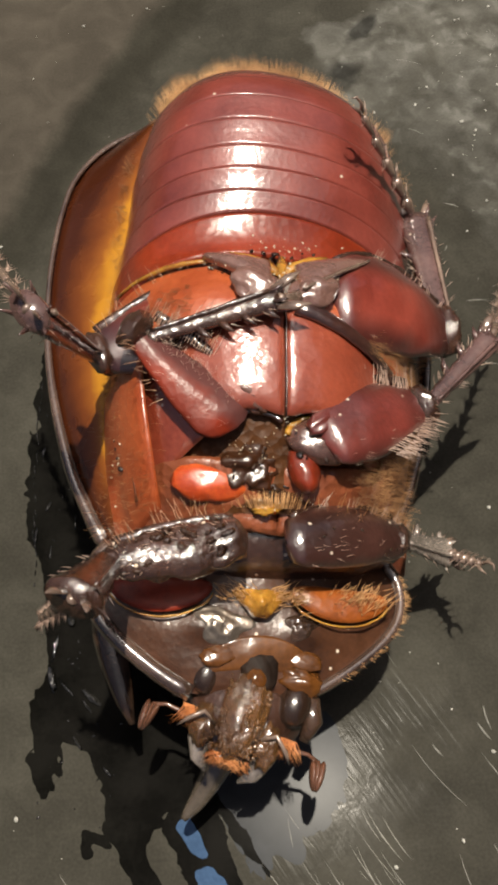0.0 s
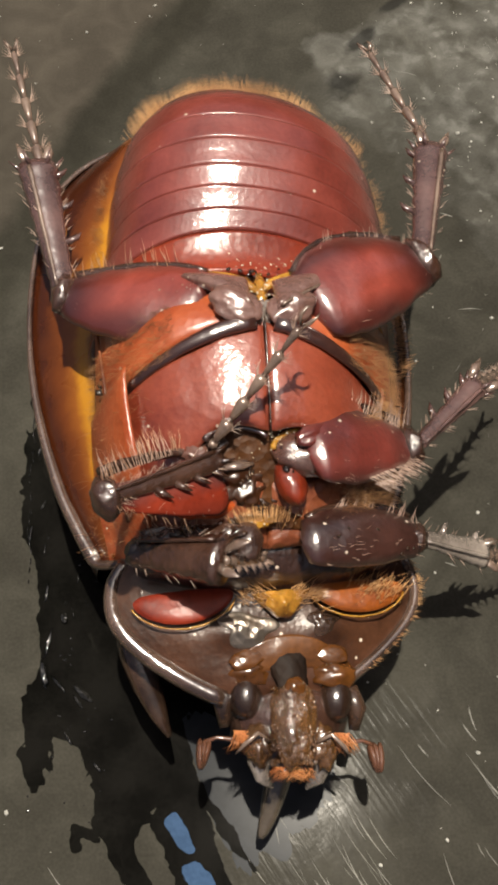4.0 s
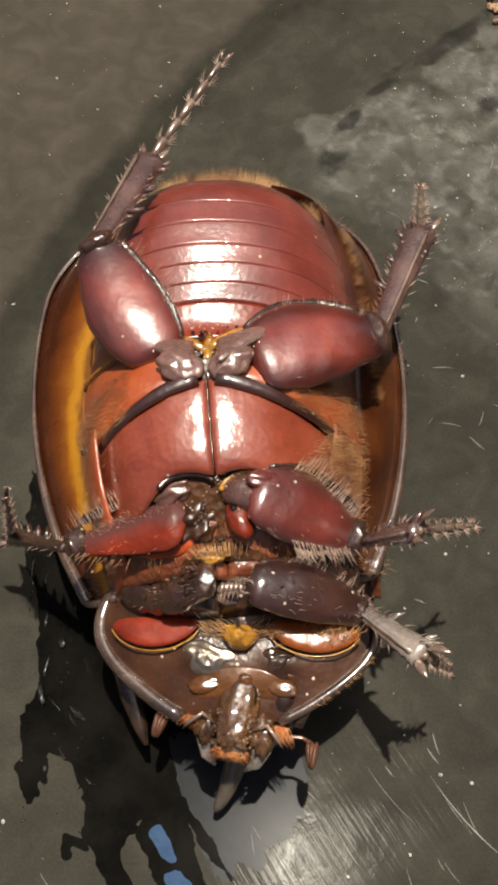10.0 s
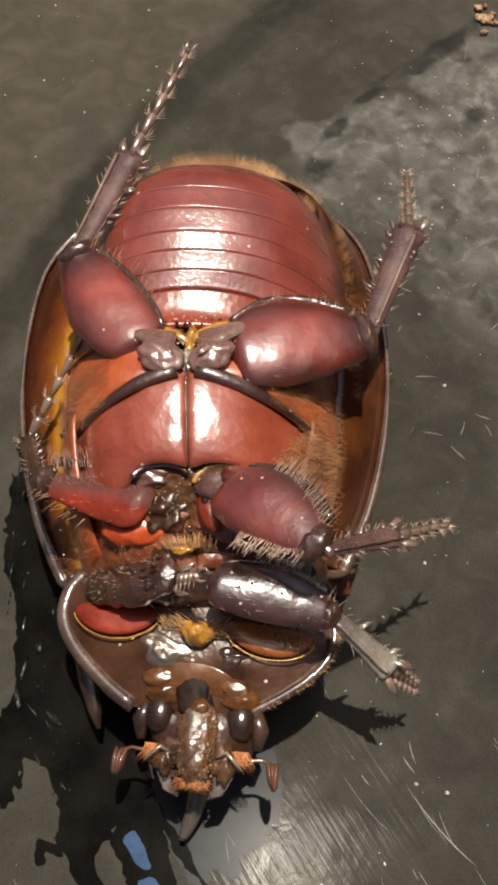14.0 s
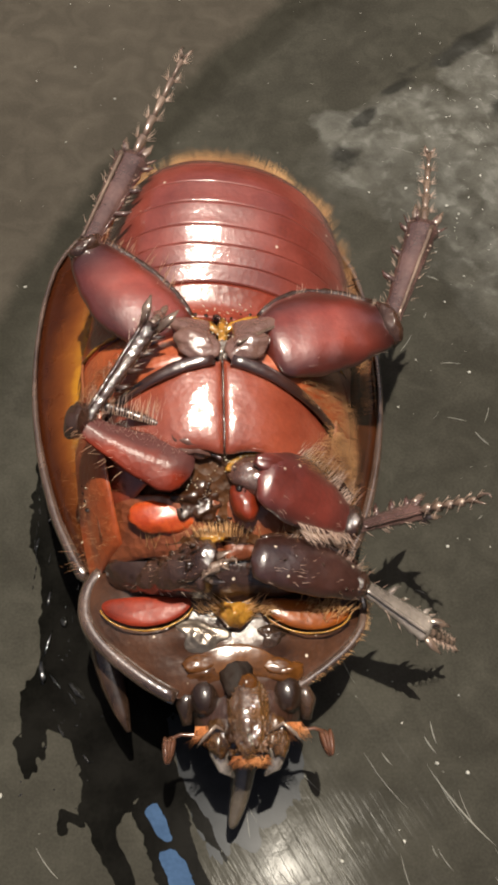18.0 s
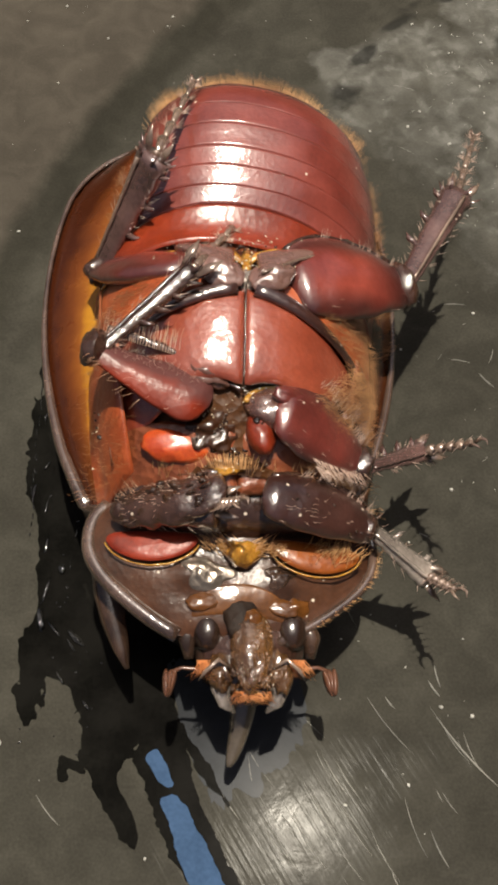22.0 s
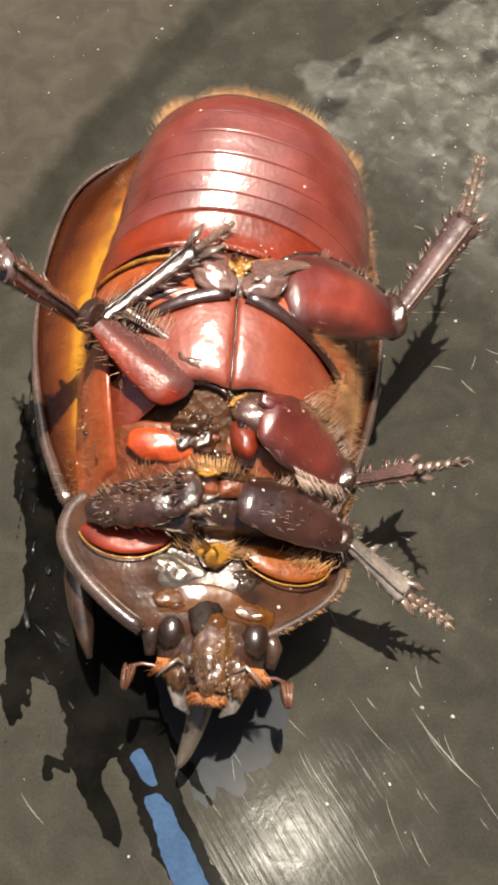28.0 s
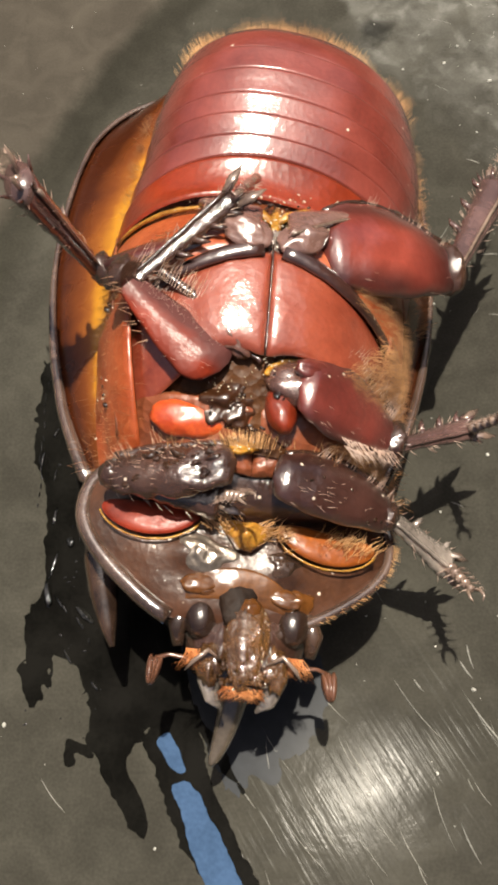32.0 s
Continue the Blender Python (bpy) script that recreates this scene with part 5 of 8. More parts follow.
def film(name, outline, material, height, label, category, n=10, wobble=0.35, cell=0.2, streak=1.0):
    """A thin film on the floor with a ragged border: the part of a fine grid inside the outline."""
    loop = np.array([(q.x, q.y) for q in smooth_loop(outline, n)])
    lo, hi = loop.min(axis=0) - 1.5, loop.max(axis=0) + 1.5
    xs, ys = np.arange(lo[0], hi[0], cell), np.arange(lo[1], hi[1], cell)
    gx, gy = np.meshgrid(xs, ys, indexing="ij")
    far, inside = np.full(gx.shape, 1e9), np.zeros(gx.shape, bool)
    for (ax, ay), (bx, by) in zip(loop, np.roll(loop, -1, axis=0)):
        ex, ey = bx - ax, by - ay
        k = np.clip(((gx - ax) * ex + (gy - ay) * ey) / max(1e-9, ex * ex + ey * ey), 0, 1)
        far = np.minimum(far, np.hypot(gx - ax - k * ex, gy - ay - k * ey))
        if ay != by:
            inside ^= ((ay > gy) != (by > gy)) & (gx < ex * (gy - ay) / ey + ax)
    depth = np.where(inside, far, -far)
    ca, sa = math.cos(radians(-66)), math.sin(radians(-66))
    for i, j in zip(*np.nonzero(far < 3.2 * wobble + cell)):
        x, y = gx[i, j], gy[i, j]
        q = Vector(((x * ca + y * sa) / streak, y * ca - x * sa, height * 90))
        depth[i, j] += wobble * (1.3 * noise.noise(q * 0.8) + 0.9 * noise.noise(q * 2.1) + 0.6 * noise.noise(q * 5.3))
    bm = bmesh.new()
    made = {}
    def at(x, y):
        key = (round(x, 4), round(y, 4))
        if key not in made:
            made[key] = bm.verts.new((x, y, floor_height(x, y) + height))
        return made[key]
    for i in range(len(xs) - 1):
        for j in range(len(ys) - 1):
            ring = [(i, j), (i + 1, j), (i + 1, j + 1), (i, j + 1)]
            d = [depth[c] for c in ring]
            if max(d) <= 0:
                continue
            pts = []
            for k in range(4):
                (a0, a1), (b0, b1), da, db = ring[k], ring[(k + 1) % 4], d[k], d[(k + 1) % 4]
                if da > 0:
                    pts.append(at(xs[a0], ys[a1]))
                if (da > 0) != (db > 0):
                    t = da / (da - db)
                    pts.append(at(xs[a0] + (xs[b0] - xs[a0]) * t, ys[a1] + (ys[b1] - ys[a1]) * t))
            pts = list(dict.fromkeys(pts))
            if len(pts) > 2:
                bm.faces.new(pts)
    border = [e for e in bm.edges if len(e.link_faces) == 1]
    skirt = bmesh.ops.extrude_edge_only(bm, edges=border)
    for v in skirt["geom"]:
        if isinstance(v, bmesh.types.BMVert):
            v.co.z -= height + 0.01
    return tagged(part(name, bm, material, smooth=False), label, category)


def build_litter():
    # wet area beside the beetle, with the shadow there blackened into it
    film("wet_shade_patch", ((-13.6, 11), (-14.8, 5), (-15.5, -2), (-15.8, -6), (-14.6, -9.5), (-14.3, -12), (-14.3, -15.0), (-15.2, -17.4), (-15.1, -20.0), (-14.9, -21.8), (-14.1, -23.6), (-13.3, -23.3), (-13.4, -21.0), (-12.7, -20.2), (-11.7, -22.0), (-10.8, -24.4), (-10.3, -26.4), (-9.3, -28.6), (-8.2, -29.8), (-6.6, -31.2), (-7.3, -29.0), (-7.9, -27.0), (-7.0, -25.4), (-5.4, -24.6), (-4.2, -23.4), (-3.4, -20.8), (0.6, -17.0), (1.0, -5.0), (-3.0, 12.0)), SHADED_WET, 0.012, "black wet film round the beetle with its shade painted in", "wet patch", n=8, wobble=0.5, cell=0.25, streak=3.0)
    # sheet tinted blue-grey as the sky's reflection round the horn
    film("sky_sheen_film", ((-4.4, -19.6), (0.0, -19.0), (3.6, -20.4), (3.7, -22.4), (3.3, -24.6), (2.6, -26.0), (1.7, -26.8), (0.9, -28.0), (-0.6, -28.3), (-1.9, -27.9), (-2.9, -26.2), (-3.8, -23.8)), SKY_SHEEN, 0.014, "thin film under the beetle's head painted with a blue-grey sky reflection", "water film", n=8, wobble=0.7, streak=5.0)
    film("wet_spot", ((-11.9, -25.8), (-11.3, -25.7), (-10.3, -26.3), (-10.2, -26.8), (-11.2, -26.5), (-11.3, -27.2), (-11.8, -27.2)), SHADED_WET, 0.014, "small black wet spot beside the film", "wet spot", n=8, wobble=0.12, cell=0.12)
    film("wet_spot", ((-12.9, -16.2), (-13.6, -19.0), (-13.2, -19.4), (-12.4, -17.0)), SHADED_WET, 0.016, "narrow black wet spot", "wet spot", n=8, wobble=0.12, cell=0.12)
    # black sliver laid down as the tail of the horn's shadow
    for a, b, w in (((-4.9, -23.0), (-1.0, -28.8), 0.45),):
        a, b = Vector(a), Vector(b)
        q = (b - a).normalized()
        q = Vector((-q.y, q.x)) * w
        film("horn_shadow_streak", (a + q * 0.8, a - q * 0.8, a.lerp(b, 0.35) - q, a.lerp(b, 0.7) - q * 0.7, b, a.lerp(b, 0.7) + q * 0.7, a.lerp(b, 0.35) + q), SHADED_WET, 0.016, "narrow black streak painted as the horn's shadow", "wet streak", n=8, wobble=0.2, cell=0.15, streak=2.0)
    film("strip_edging", ((-7.1, -25.2), (-6.9, -26.6), (-6.2, -28.1), (-5.0, -30.9), (-3.7, -33.1), (-2.3, -35.2), (1.5, -41), (4.2, -41), (1.9, -37.2), (0.2, -34.2), (-1.3, -31.5), (-2.5, -29.1), (-3.2, -27.2), (-4.2, -24.6), (-5.6, -24.4)), SHADED_WET, 0.020, "black border of the blue strip", "edging", n=8, wobble=0.18, cell=0.18)
    drops = bmesh.new()
    for x, y, length, turn in ((-13.6, -14.6, 0.9, 75), (-12.9, -17.2, 0.7, -50), (-13.8, -11.2, 0.6, 80), (-15.0, -7.0, 0.5, 85), (-14.2, -5.0, 0.4, 60), (-11.6, -18.4, 0.5, -55), (-14.6, -1.0, 0.4, 80), (-12.2, -20.6, 0.5, -60), (-10.4, -22.4, 0.4, -50)):
        blob((x, y, 0.05), (length, 0.10, 0.08), 14, 8, 0.7, x, drops, (0, 0, turn))
    for x, y, length, turn in ((-13.8, -16.6, 0.9, 100), (-11.3, -17.9, 0.8, -40), (-12.6, -13.0, 0.35, 100)):
        blob((x, y, 0.08), (length, 0.24, 0.22), 22, 12, 0.4, x, drops, (0, 0, turn))
    for i in range(24):
        y = 4.0 - 0.62 * i + random.uniform(-.2, .2)
        blob((-15.15 + 0.10 * math.sin(i) + 0.012 * (y + 4) ** 2 * 0.4, y, 0.05), (random.uniform(0.10, 0.42), 0.05, 0.07), 10, 6, 0.4, y, drops, (0, 0, random.gauss(92, 8)))
    for _ in range(9):
        x, y = random.uniform(-14.2, -10.2), random.uniform(-22, 2)
        blob((x, y, 0.05), (random.uniform(0.15, 0.5), random.uniform(0.03, 0.06), 0.07), 12, 8, 0.8, y, drops, (0, 0, random.gauss(115 if y < -14 else 85, 16)))
    for _ in range(60):
        r = random.uniform(0.02, 0.055)
        y = random.uniform(-26, 8)
        blob((random.uniform(-14.6, -9.5), y, 0.04), (r * random.uniform(1, 3), r, r * 0.7), 8, 6, 0.3, y, drops, (0, 0, random.uniform(0, 180)))
    tagged(part("droplets", drops, DROP), "small shining water drops on the wet film", "droplets", kind="stuff")

    film("blue_strip", ((-5.3, -28.5), (-4.9, -28.2), (-4.4, -28.1), (-3.5, -29.1), (-2.2, -31.5), (-0.5, -34.8), (2.9, -40.8), (1.9, -40.8), (-2.4, -35.3), (-3.5, -33.2), (-4.3, -31.1), (-4.6, -30.0)), BLUE, 0.034, "narrow blue strip in the wet film", "strip", n=8, wobble=0.12, cell=0.15)
    film("blue_chip", ((-6.2, -25.8), (-5.7, -25.3), (-5.2, -25.8), (-4.9, -26.5), (-4.65, -27.5), (-5.2, -27.5), (-5.7, -27.0), (-6.0, -26.5)), BLUE, 0.034, "small blue chip in the wet film", "chip", n=8, wobble=0.10, cell=0.12)
    dust = bmesh.new()
    spots = [(18.7, 35.8), (21.7, 37.1), (17.8, 25.2), (-12, 37.8), (18.1, 8.0), (15.0, -7.1), (14.9, -23.3), (10.4, -27.6), (-15.8, -24.8), (12.9, -22.7)]
    for i in range(520):
        if i < len(spots):
            x, y, r = *spots[i], 0.14
        else:
            x, y = random.uniform(-32, 34), random.uniform(-46, 64)
            if x < 4 and y < 14 and random.random() < 0.8:
                continue
            if random.random() < 0.25:
                x, y = random.gauss(22, 5), random.gauss(30, 9)
            r = 0.028 + 0.10 * random.random() ** 5
        blob((x, y, floor_height(x, y) + r * 0.5), (r, r * random.uniform(.6, 1.6), r * 0.6), 6, 4, 0.4, i, dust, (0, 0, random.uniform(0, 180)))
    tagged(part("dust", dust, DUST, smooth=False), "pale dust specks on black plastic", "dust", kind="stuff")
    marks = bmesh.new()
    def scratch(x, y, length, turn, w):
        n = 8
        pts = []
        for k in range(n + 1):
            q = k / n - 0.5
            a = radians(turn)
            bend = 0.04 * length * (q * q * 4 - 1)
            px, py = x + math.cos(a) * length * q - math.sin(a) * bend, y + math.sin(a) * length * q + math.cos(a) * bend
            pts.append((px, py, floor_height(px, py) + 0.004))
        tube(pts, [w * (0.15 + 0.85 * (1 - abs(2 * k / n - 1) ** 2) * random.uniform(.5, 1)) for k in range(n + 1)], 5, 0.35, marks)
    for x0, y0, x1, y1, w in ((12.2, -22.7, 16.3, -27.9, 0.07), (8.1, -22.0, 10.9, -25.7, 0.045), (9.3, -22.0, 9.9, -22.8, 0.07), (11.6, -30.3, 12.6, -32.6, 0.06), (12.7, -19.9, 13.0, -21.4, 0.07), (-13.2, -28.0, -11.6, -29.9, 0.05), (0.3, -24.7, 0.6, -27.9, 0.06), (12.2, -20.9, 12.9, -22.0, 0.09), (16.2, -28.0, 19.4, -32.6, 0.045), (18.0, 2.6, 19.0, 1.4, 0.10), (20.2, 5.4, 21.4, 4.9, 0.06), (2.2, -28.1, 4.7, -31.7, 0.05), (3.1, -29.3, 4.6, -32.2, 0.07), (1.3, -29.3, 3.0, -32.0, 0.04), (3.6, -27.0, 6.0, -30.8, 0.035)):
        scratch((x0 + x1) / 2, (y0 + y1) / 2, math.hypot(x1 - x0, y1 - y0), math.degrees(math.atan2(y1 - y0, x1 - x0)), w)
    for _ in range(30):
        x, y = random.uniform(0, 24), random.uniform(-40, -14)
        scratch(x, y, 0.8 + 4 * random.random() ** 2, random.gauss(-60, 7), random.uniform(0.018, 0.045))
    for _ in range(22):
        x = random.gauss(4.5, 2.6)
        scratch(x, random.uniform(-37, -25.5), random.uniform(1.5, 5), random.gauss(-60, 4), random.uniform(0.02, 0.05))
    for _ in range(26):
        scratch(random.uniform(12, 28), random.uniform(-14, 46), 0.5 + 1.6 * random.random(), random.uniform(0, 180), random.uniform(0.02, 0.06))
    tagged(part("scratches", marks, SCRATCH), "pale scratches in black plastic", "scratches", kind="stuff")
    crumb = bmesh.new()
    for i in range(16):
        blob((26.9 + random.gauss(0, .7), 49.6 + random.gauss(0, .8), floor_height(26.9, 49.6) + 0.25), (random.uniform(.15, .55), random.uniform(.15, .5), 0.3), 9, 6, 0.9, i * 3.7, crumb)
    tagged(part("crumb", crumb, CRUMB), "light brown crumb of soil on black plastic", "crumb")


def build_all():
    bug = build_beetle()
    THINGS["head"] = build_head(bug)
    build_hair(bug)
    THINGS["beetle"] = bug
    for key, which, dims, fm, tm, teeth in (
            ("HL", "hind", (9.4, 5.0, 9.2, 2.3, 9.6), FEMUR, BROWN, 3), ("HR", "hind", (9.2, 6.1, 9.2, 2.2, 9.6), FEMUR, BROWN, 3),
            ("ML", "middle", (7.6, 4.4, 7.2, 1.3, 8.4), SCARLET, DARK, 4), ("MR", "middle", (7.6, 4.8, 6.2, 1.5, 6.4), MAROON, BROWN, 3),
            ("FL", "fore", (7.2, 3.0, 6.2, 2.7, 3.9), DARK, DARK, 0), ("FR", "fore", (7.6, 3.5, 5.6, 1.75, 3.8), PLUM, PEARL, 2)):
        THINGS[key] = leg(bug, which, *dims, fm, tm, teeth, -1 if key[1] == "L" else 1)


build_floor()
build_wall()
build_litter()
build_all()


def motions():
    bug = THINGS['beetle']
    walk(bug, [
        (0, pose(-0.00102, -0.00173, 0.00061, 0.06, 9.12, -2.16)),
        (0.5, pose(-0.00165, -0.00235, 0.00058, 0.10, 9.29, 0.21)),
        (1, pose(-0.00181, -0.00257, 0.00056, -0.04, 9.22, 1.09)),
        (1.5, pose(-0.00194, -0.00267, 0.00056, 0.02, 9.26, 1.12)),
        (2, pose(-0.00178, -0.00254, 0.00055, 0.03, 9.01, 1.30)),
        (2.5, pose(-0.00196, -0.00249, 0.00056, 0.22, 9.15, 1.84)),
        (4.5, pose(-0.00142, -0.00245, 0.00050, 0.42, 7.63, 1.26)),
        (5, pose(-0.00134, -0.00223, 0.00049, 0.31, 8.14, 0.74)),
        (5.5, pose(-0.00077, -0.00208, 0.00050, 0.59, 8.31, 0.72)),
        (6, pose(-0.00076, -0.00178, 0.00049, 0.68, 8.38, 0.97)),
        (6.5, pose(-0.00066, -0.00115, 0.00049, 0.81, 8.09, 0.76)),
        (7, pose(-0.00055, -0.00074, 0.00050, 0.84, 8.32, 0.49)),
        (7.5, pose(-0.00031, -0.00067, 0.00051, 0.82, 8.14, 0.21)),
        (8, pose(-0.00036, -0.00087, 0.00051, 0.71, 8.40, 0.72)),
        (8.5, pose(-0.00004, -0.00064, 0.00049, 0.76, 7.70, 0.31)),
        (9, pose(-0.00004, -0.00066, 0.00045, 0.69, 7.30, -0.37)),
        (9.5, pose(-0.00011, -0.00085, 0.00038, 1.27, 4.97, 1.07)),
        (10, pose(0.00013, -0.00197, 0.00017, 1.74, -5.70, 2.28)),
        (10.5, pose(0.00088, -0.00095, 0.00018, 2.28, -5.10, -0.51)),
        (11, pose(0.00136, -0.00016, 0.00016, 2.35, -5.01, -1.46)),
        (11.5, pose(0.00072, -0.00031, 0.00015, 2.62, -5.31, -0.42)),
        (12, pose(0.00063, -0.00015, 0.00015, 2.84, -5.17, -0.38)),
        (12.5, pose(0.00053, -0.00025, 0.00013, 2.88, -5.37, -0.09)),
        (13, pose(0.00052, -0.00031, 0.00010, 2.83, -5.87, -0.50)),
        (13.5, pose(0.00010, -0.00054, 0.00011, 3.05, -5.64, -0.08)),
        (14, pose(0.00005, -0.00055, 0.00012, 3.23, -5.74, -0.54)),
        (14.5, pose(0.00006, -0.00063, 0.00013, 3.17, -6.03, 0.37)),
        (15, pose(-0.00016, -0.00093, 0.00016, 3.01, -6.24, 1.54)),
        (15.5, pose(-0.00159, -0.00123, 0.00021, 2.59, -3.96, 4.95)),
        (17.5, pose(-0.00237, -0.00281, 0.00030, 0.11, 3.04, 2.50)),
        (18, pose(-0.00235, -0.00282, 0.00031, -0.23, 3.18, 2.32)),
        (18.5, pose(-0.00218, -0.00274, 0.00032, -0.26, 3.39, 1.48)),
        (19, pose(-0.00178, -0.00240, 0.00037, -0.00, 4.00, 0.00)),
        (19.5, pose(-0.00187, -0.00248, 0.00036, -0.56, 4.09, 0.57)),
        (20, pose(-0.00180, -0.00252, 0.00038, -0.87, 4.52, 0.21)),
        (20.5, pose(-0.00160, -0.00230, 0.00040, -0.95, 4.45, -0.32)),
        (21, pose(-0.00162, -0.00234, 0.00041, -0.90, 4.45, -0.79)),
        (21.5, pose(-0.00143, -0.00254, 0.00042, -1.18, 5.10, -0.33)),
        (22, pose(-0.00139, -0.00265, 0.00042, -1.29, 5.21, -0.73)),
        (22.5, pose(-0.00141, -0.00253, 0.00044, -1.21, 5.77, -0.92)),
        (23, pose(-0.00146, -0.00253, 0.00046, -0.95, 5.95, -1.26)),
        (23.5, pose(-0.00152, -0.00286, 0.00045, -1.31, 6.08, -1.54)),
        (24, pose(-0.00133, -0.00263, 0.00047, -1.43, 6.21, -1.80)),
        (24.5, pose(-0.00119, -0.00254, 0.00049, -1.40, 6.45, -2.32)),
        (25, pose(-0.00131, -0.00246, 0.00051, -1.18, 6.74, -2.35)),
        (25.5, pose(-0.00141, -0.00250, 0.00050, -1.62, 6.59, -2.99)),
        (26, pose(-0.00155, -0.00268, 0.00050, -1.83, 6.43, -3.30)),
        (26.5, pose(-0.00166, -0.00283, 0.00050, -1.83, 6.50, -3.27)),
        (28.5, pose(-0.00138, -0.00272, 0.00051, -1.50, 6.86, -3.49)),
        (29, pose(-0.00172, -0.00269, 0.00056, -1.35, 8.00, -3.12)),
        (29.5, pose(-0.00167, -0.00300, 0.00053, -1.46, 7.59, -3.84)),
        (30, pose(-0.00158, -0.00291, 0.00056, -1.18, 7.84, -3.03)),
        (30.5, pose(-0.00147, -0.00302, 0.00054, -1.47, 7.32, -3.60)),
        (31, pose(-0.00180, -0.00340, 0.00057, -1.58, 8.28, -2.62)),
        (31.5, pose(-0.00158, -0.00335, 0.00054, -2.05, 7.70, -3.13)),
        (32, pose(-0.00140, -0.00365, 0.00056, -2.35, 8.71, -3.25)),
    ])
    belly_rows = ((0, -0.3, -1, -2.5), (2.5, -0.3, -1, -2.5), (5, -0.4, -2, -3.5), (6, -0.6, -3, -3), (8, -0.8, -4.5, -3), (9, -0.8, -4.5, -2.5), (10, -1.0, -5, -0.5), (12, -1.3, -8, -0.5), (13.5, -0.9, -6, -0.5), (15, -0.4, -2, -1), (18, -0.4, -1, -2.5), (20, 0, 0, -3), (22, 0.3, 0, -3), (24, 0.5, 0, -2.5), (30, 0.4, 0, -3.5), (32, 0.4, 0, -3.5))
    turn_at = Vector((0, 0.004, 0.010))
    walk(THINGS['abdomen'], [(t, Matrix.Translation(turn_at + Vector((0, dy * MM, 0))) @ pose(0, 0, 0, a, 0, swing) @ Matrix.Translation(-turn_at)) for t, dy, a, swing in belly_rows])
    spread = ((0, 0, 0), (5, 0, 0), (6, -0.4, 0), (8, -0.8, 0), (9.5, -0.8, 0.3), (10, -0.8, 1.3), (12, -1.5, 0.6), (13.5, -0.8, 1.2), (15, -0.2, 1.5), (18, 0.4, 0.6), (21, 0.2, 0), (24, -0.1, 0), (32, 0, 0))
    for side, col in ((-1, 1), (1, 2)):
        walk(THINGS["elytron", side], [(row[0], pose(row[col] * MM, 0, 0)) for row in spread])
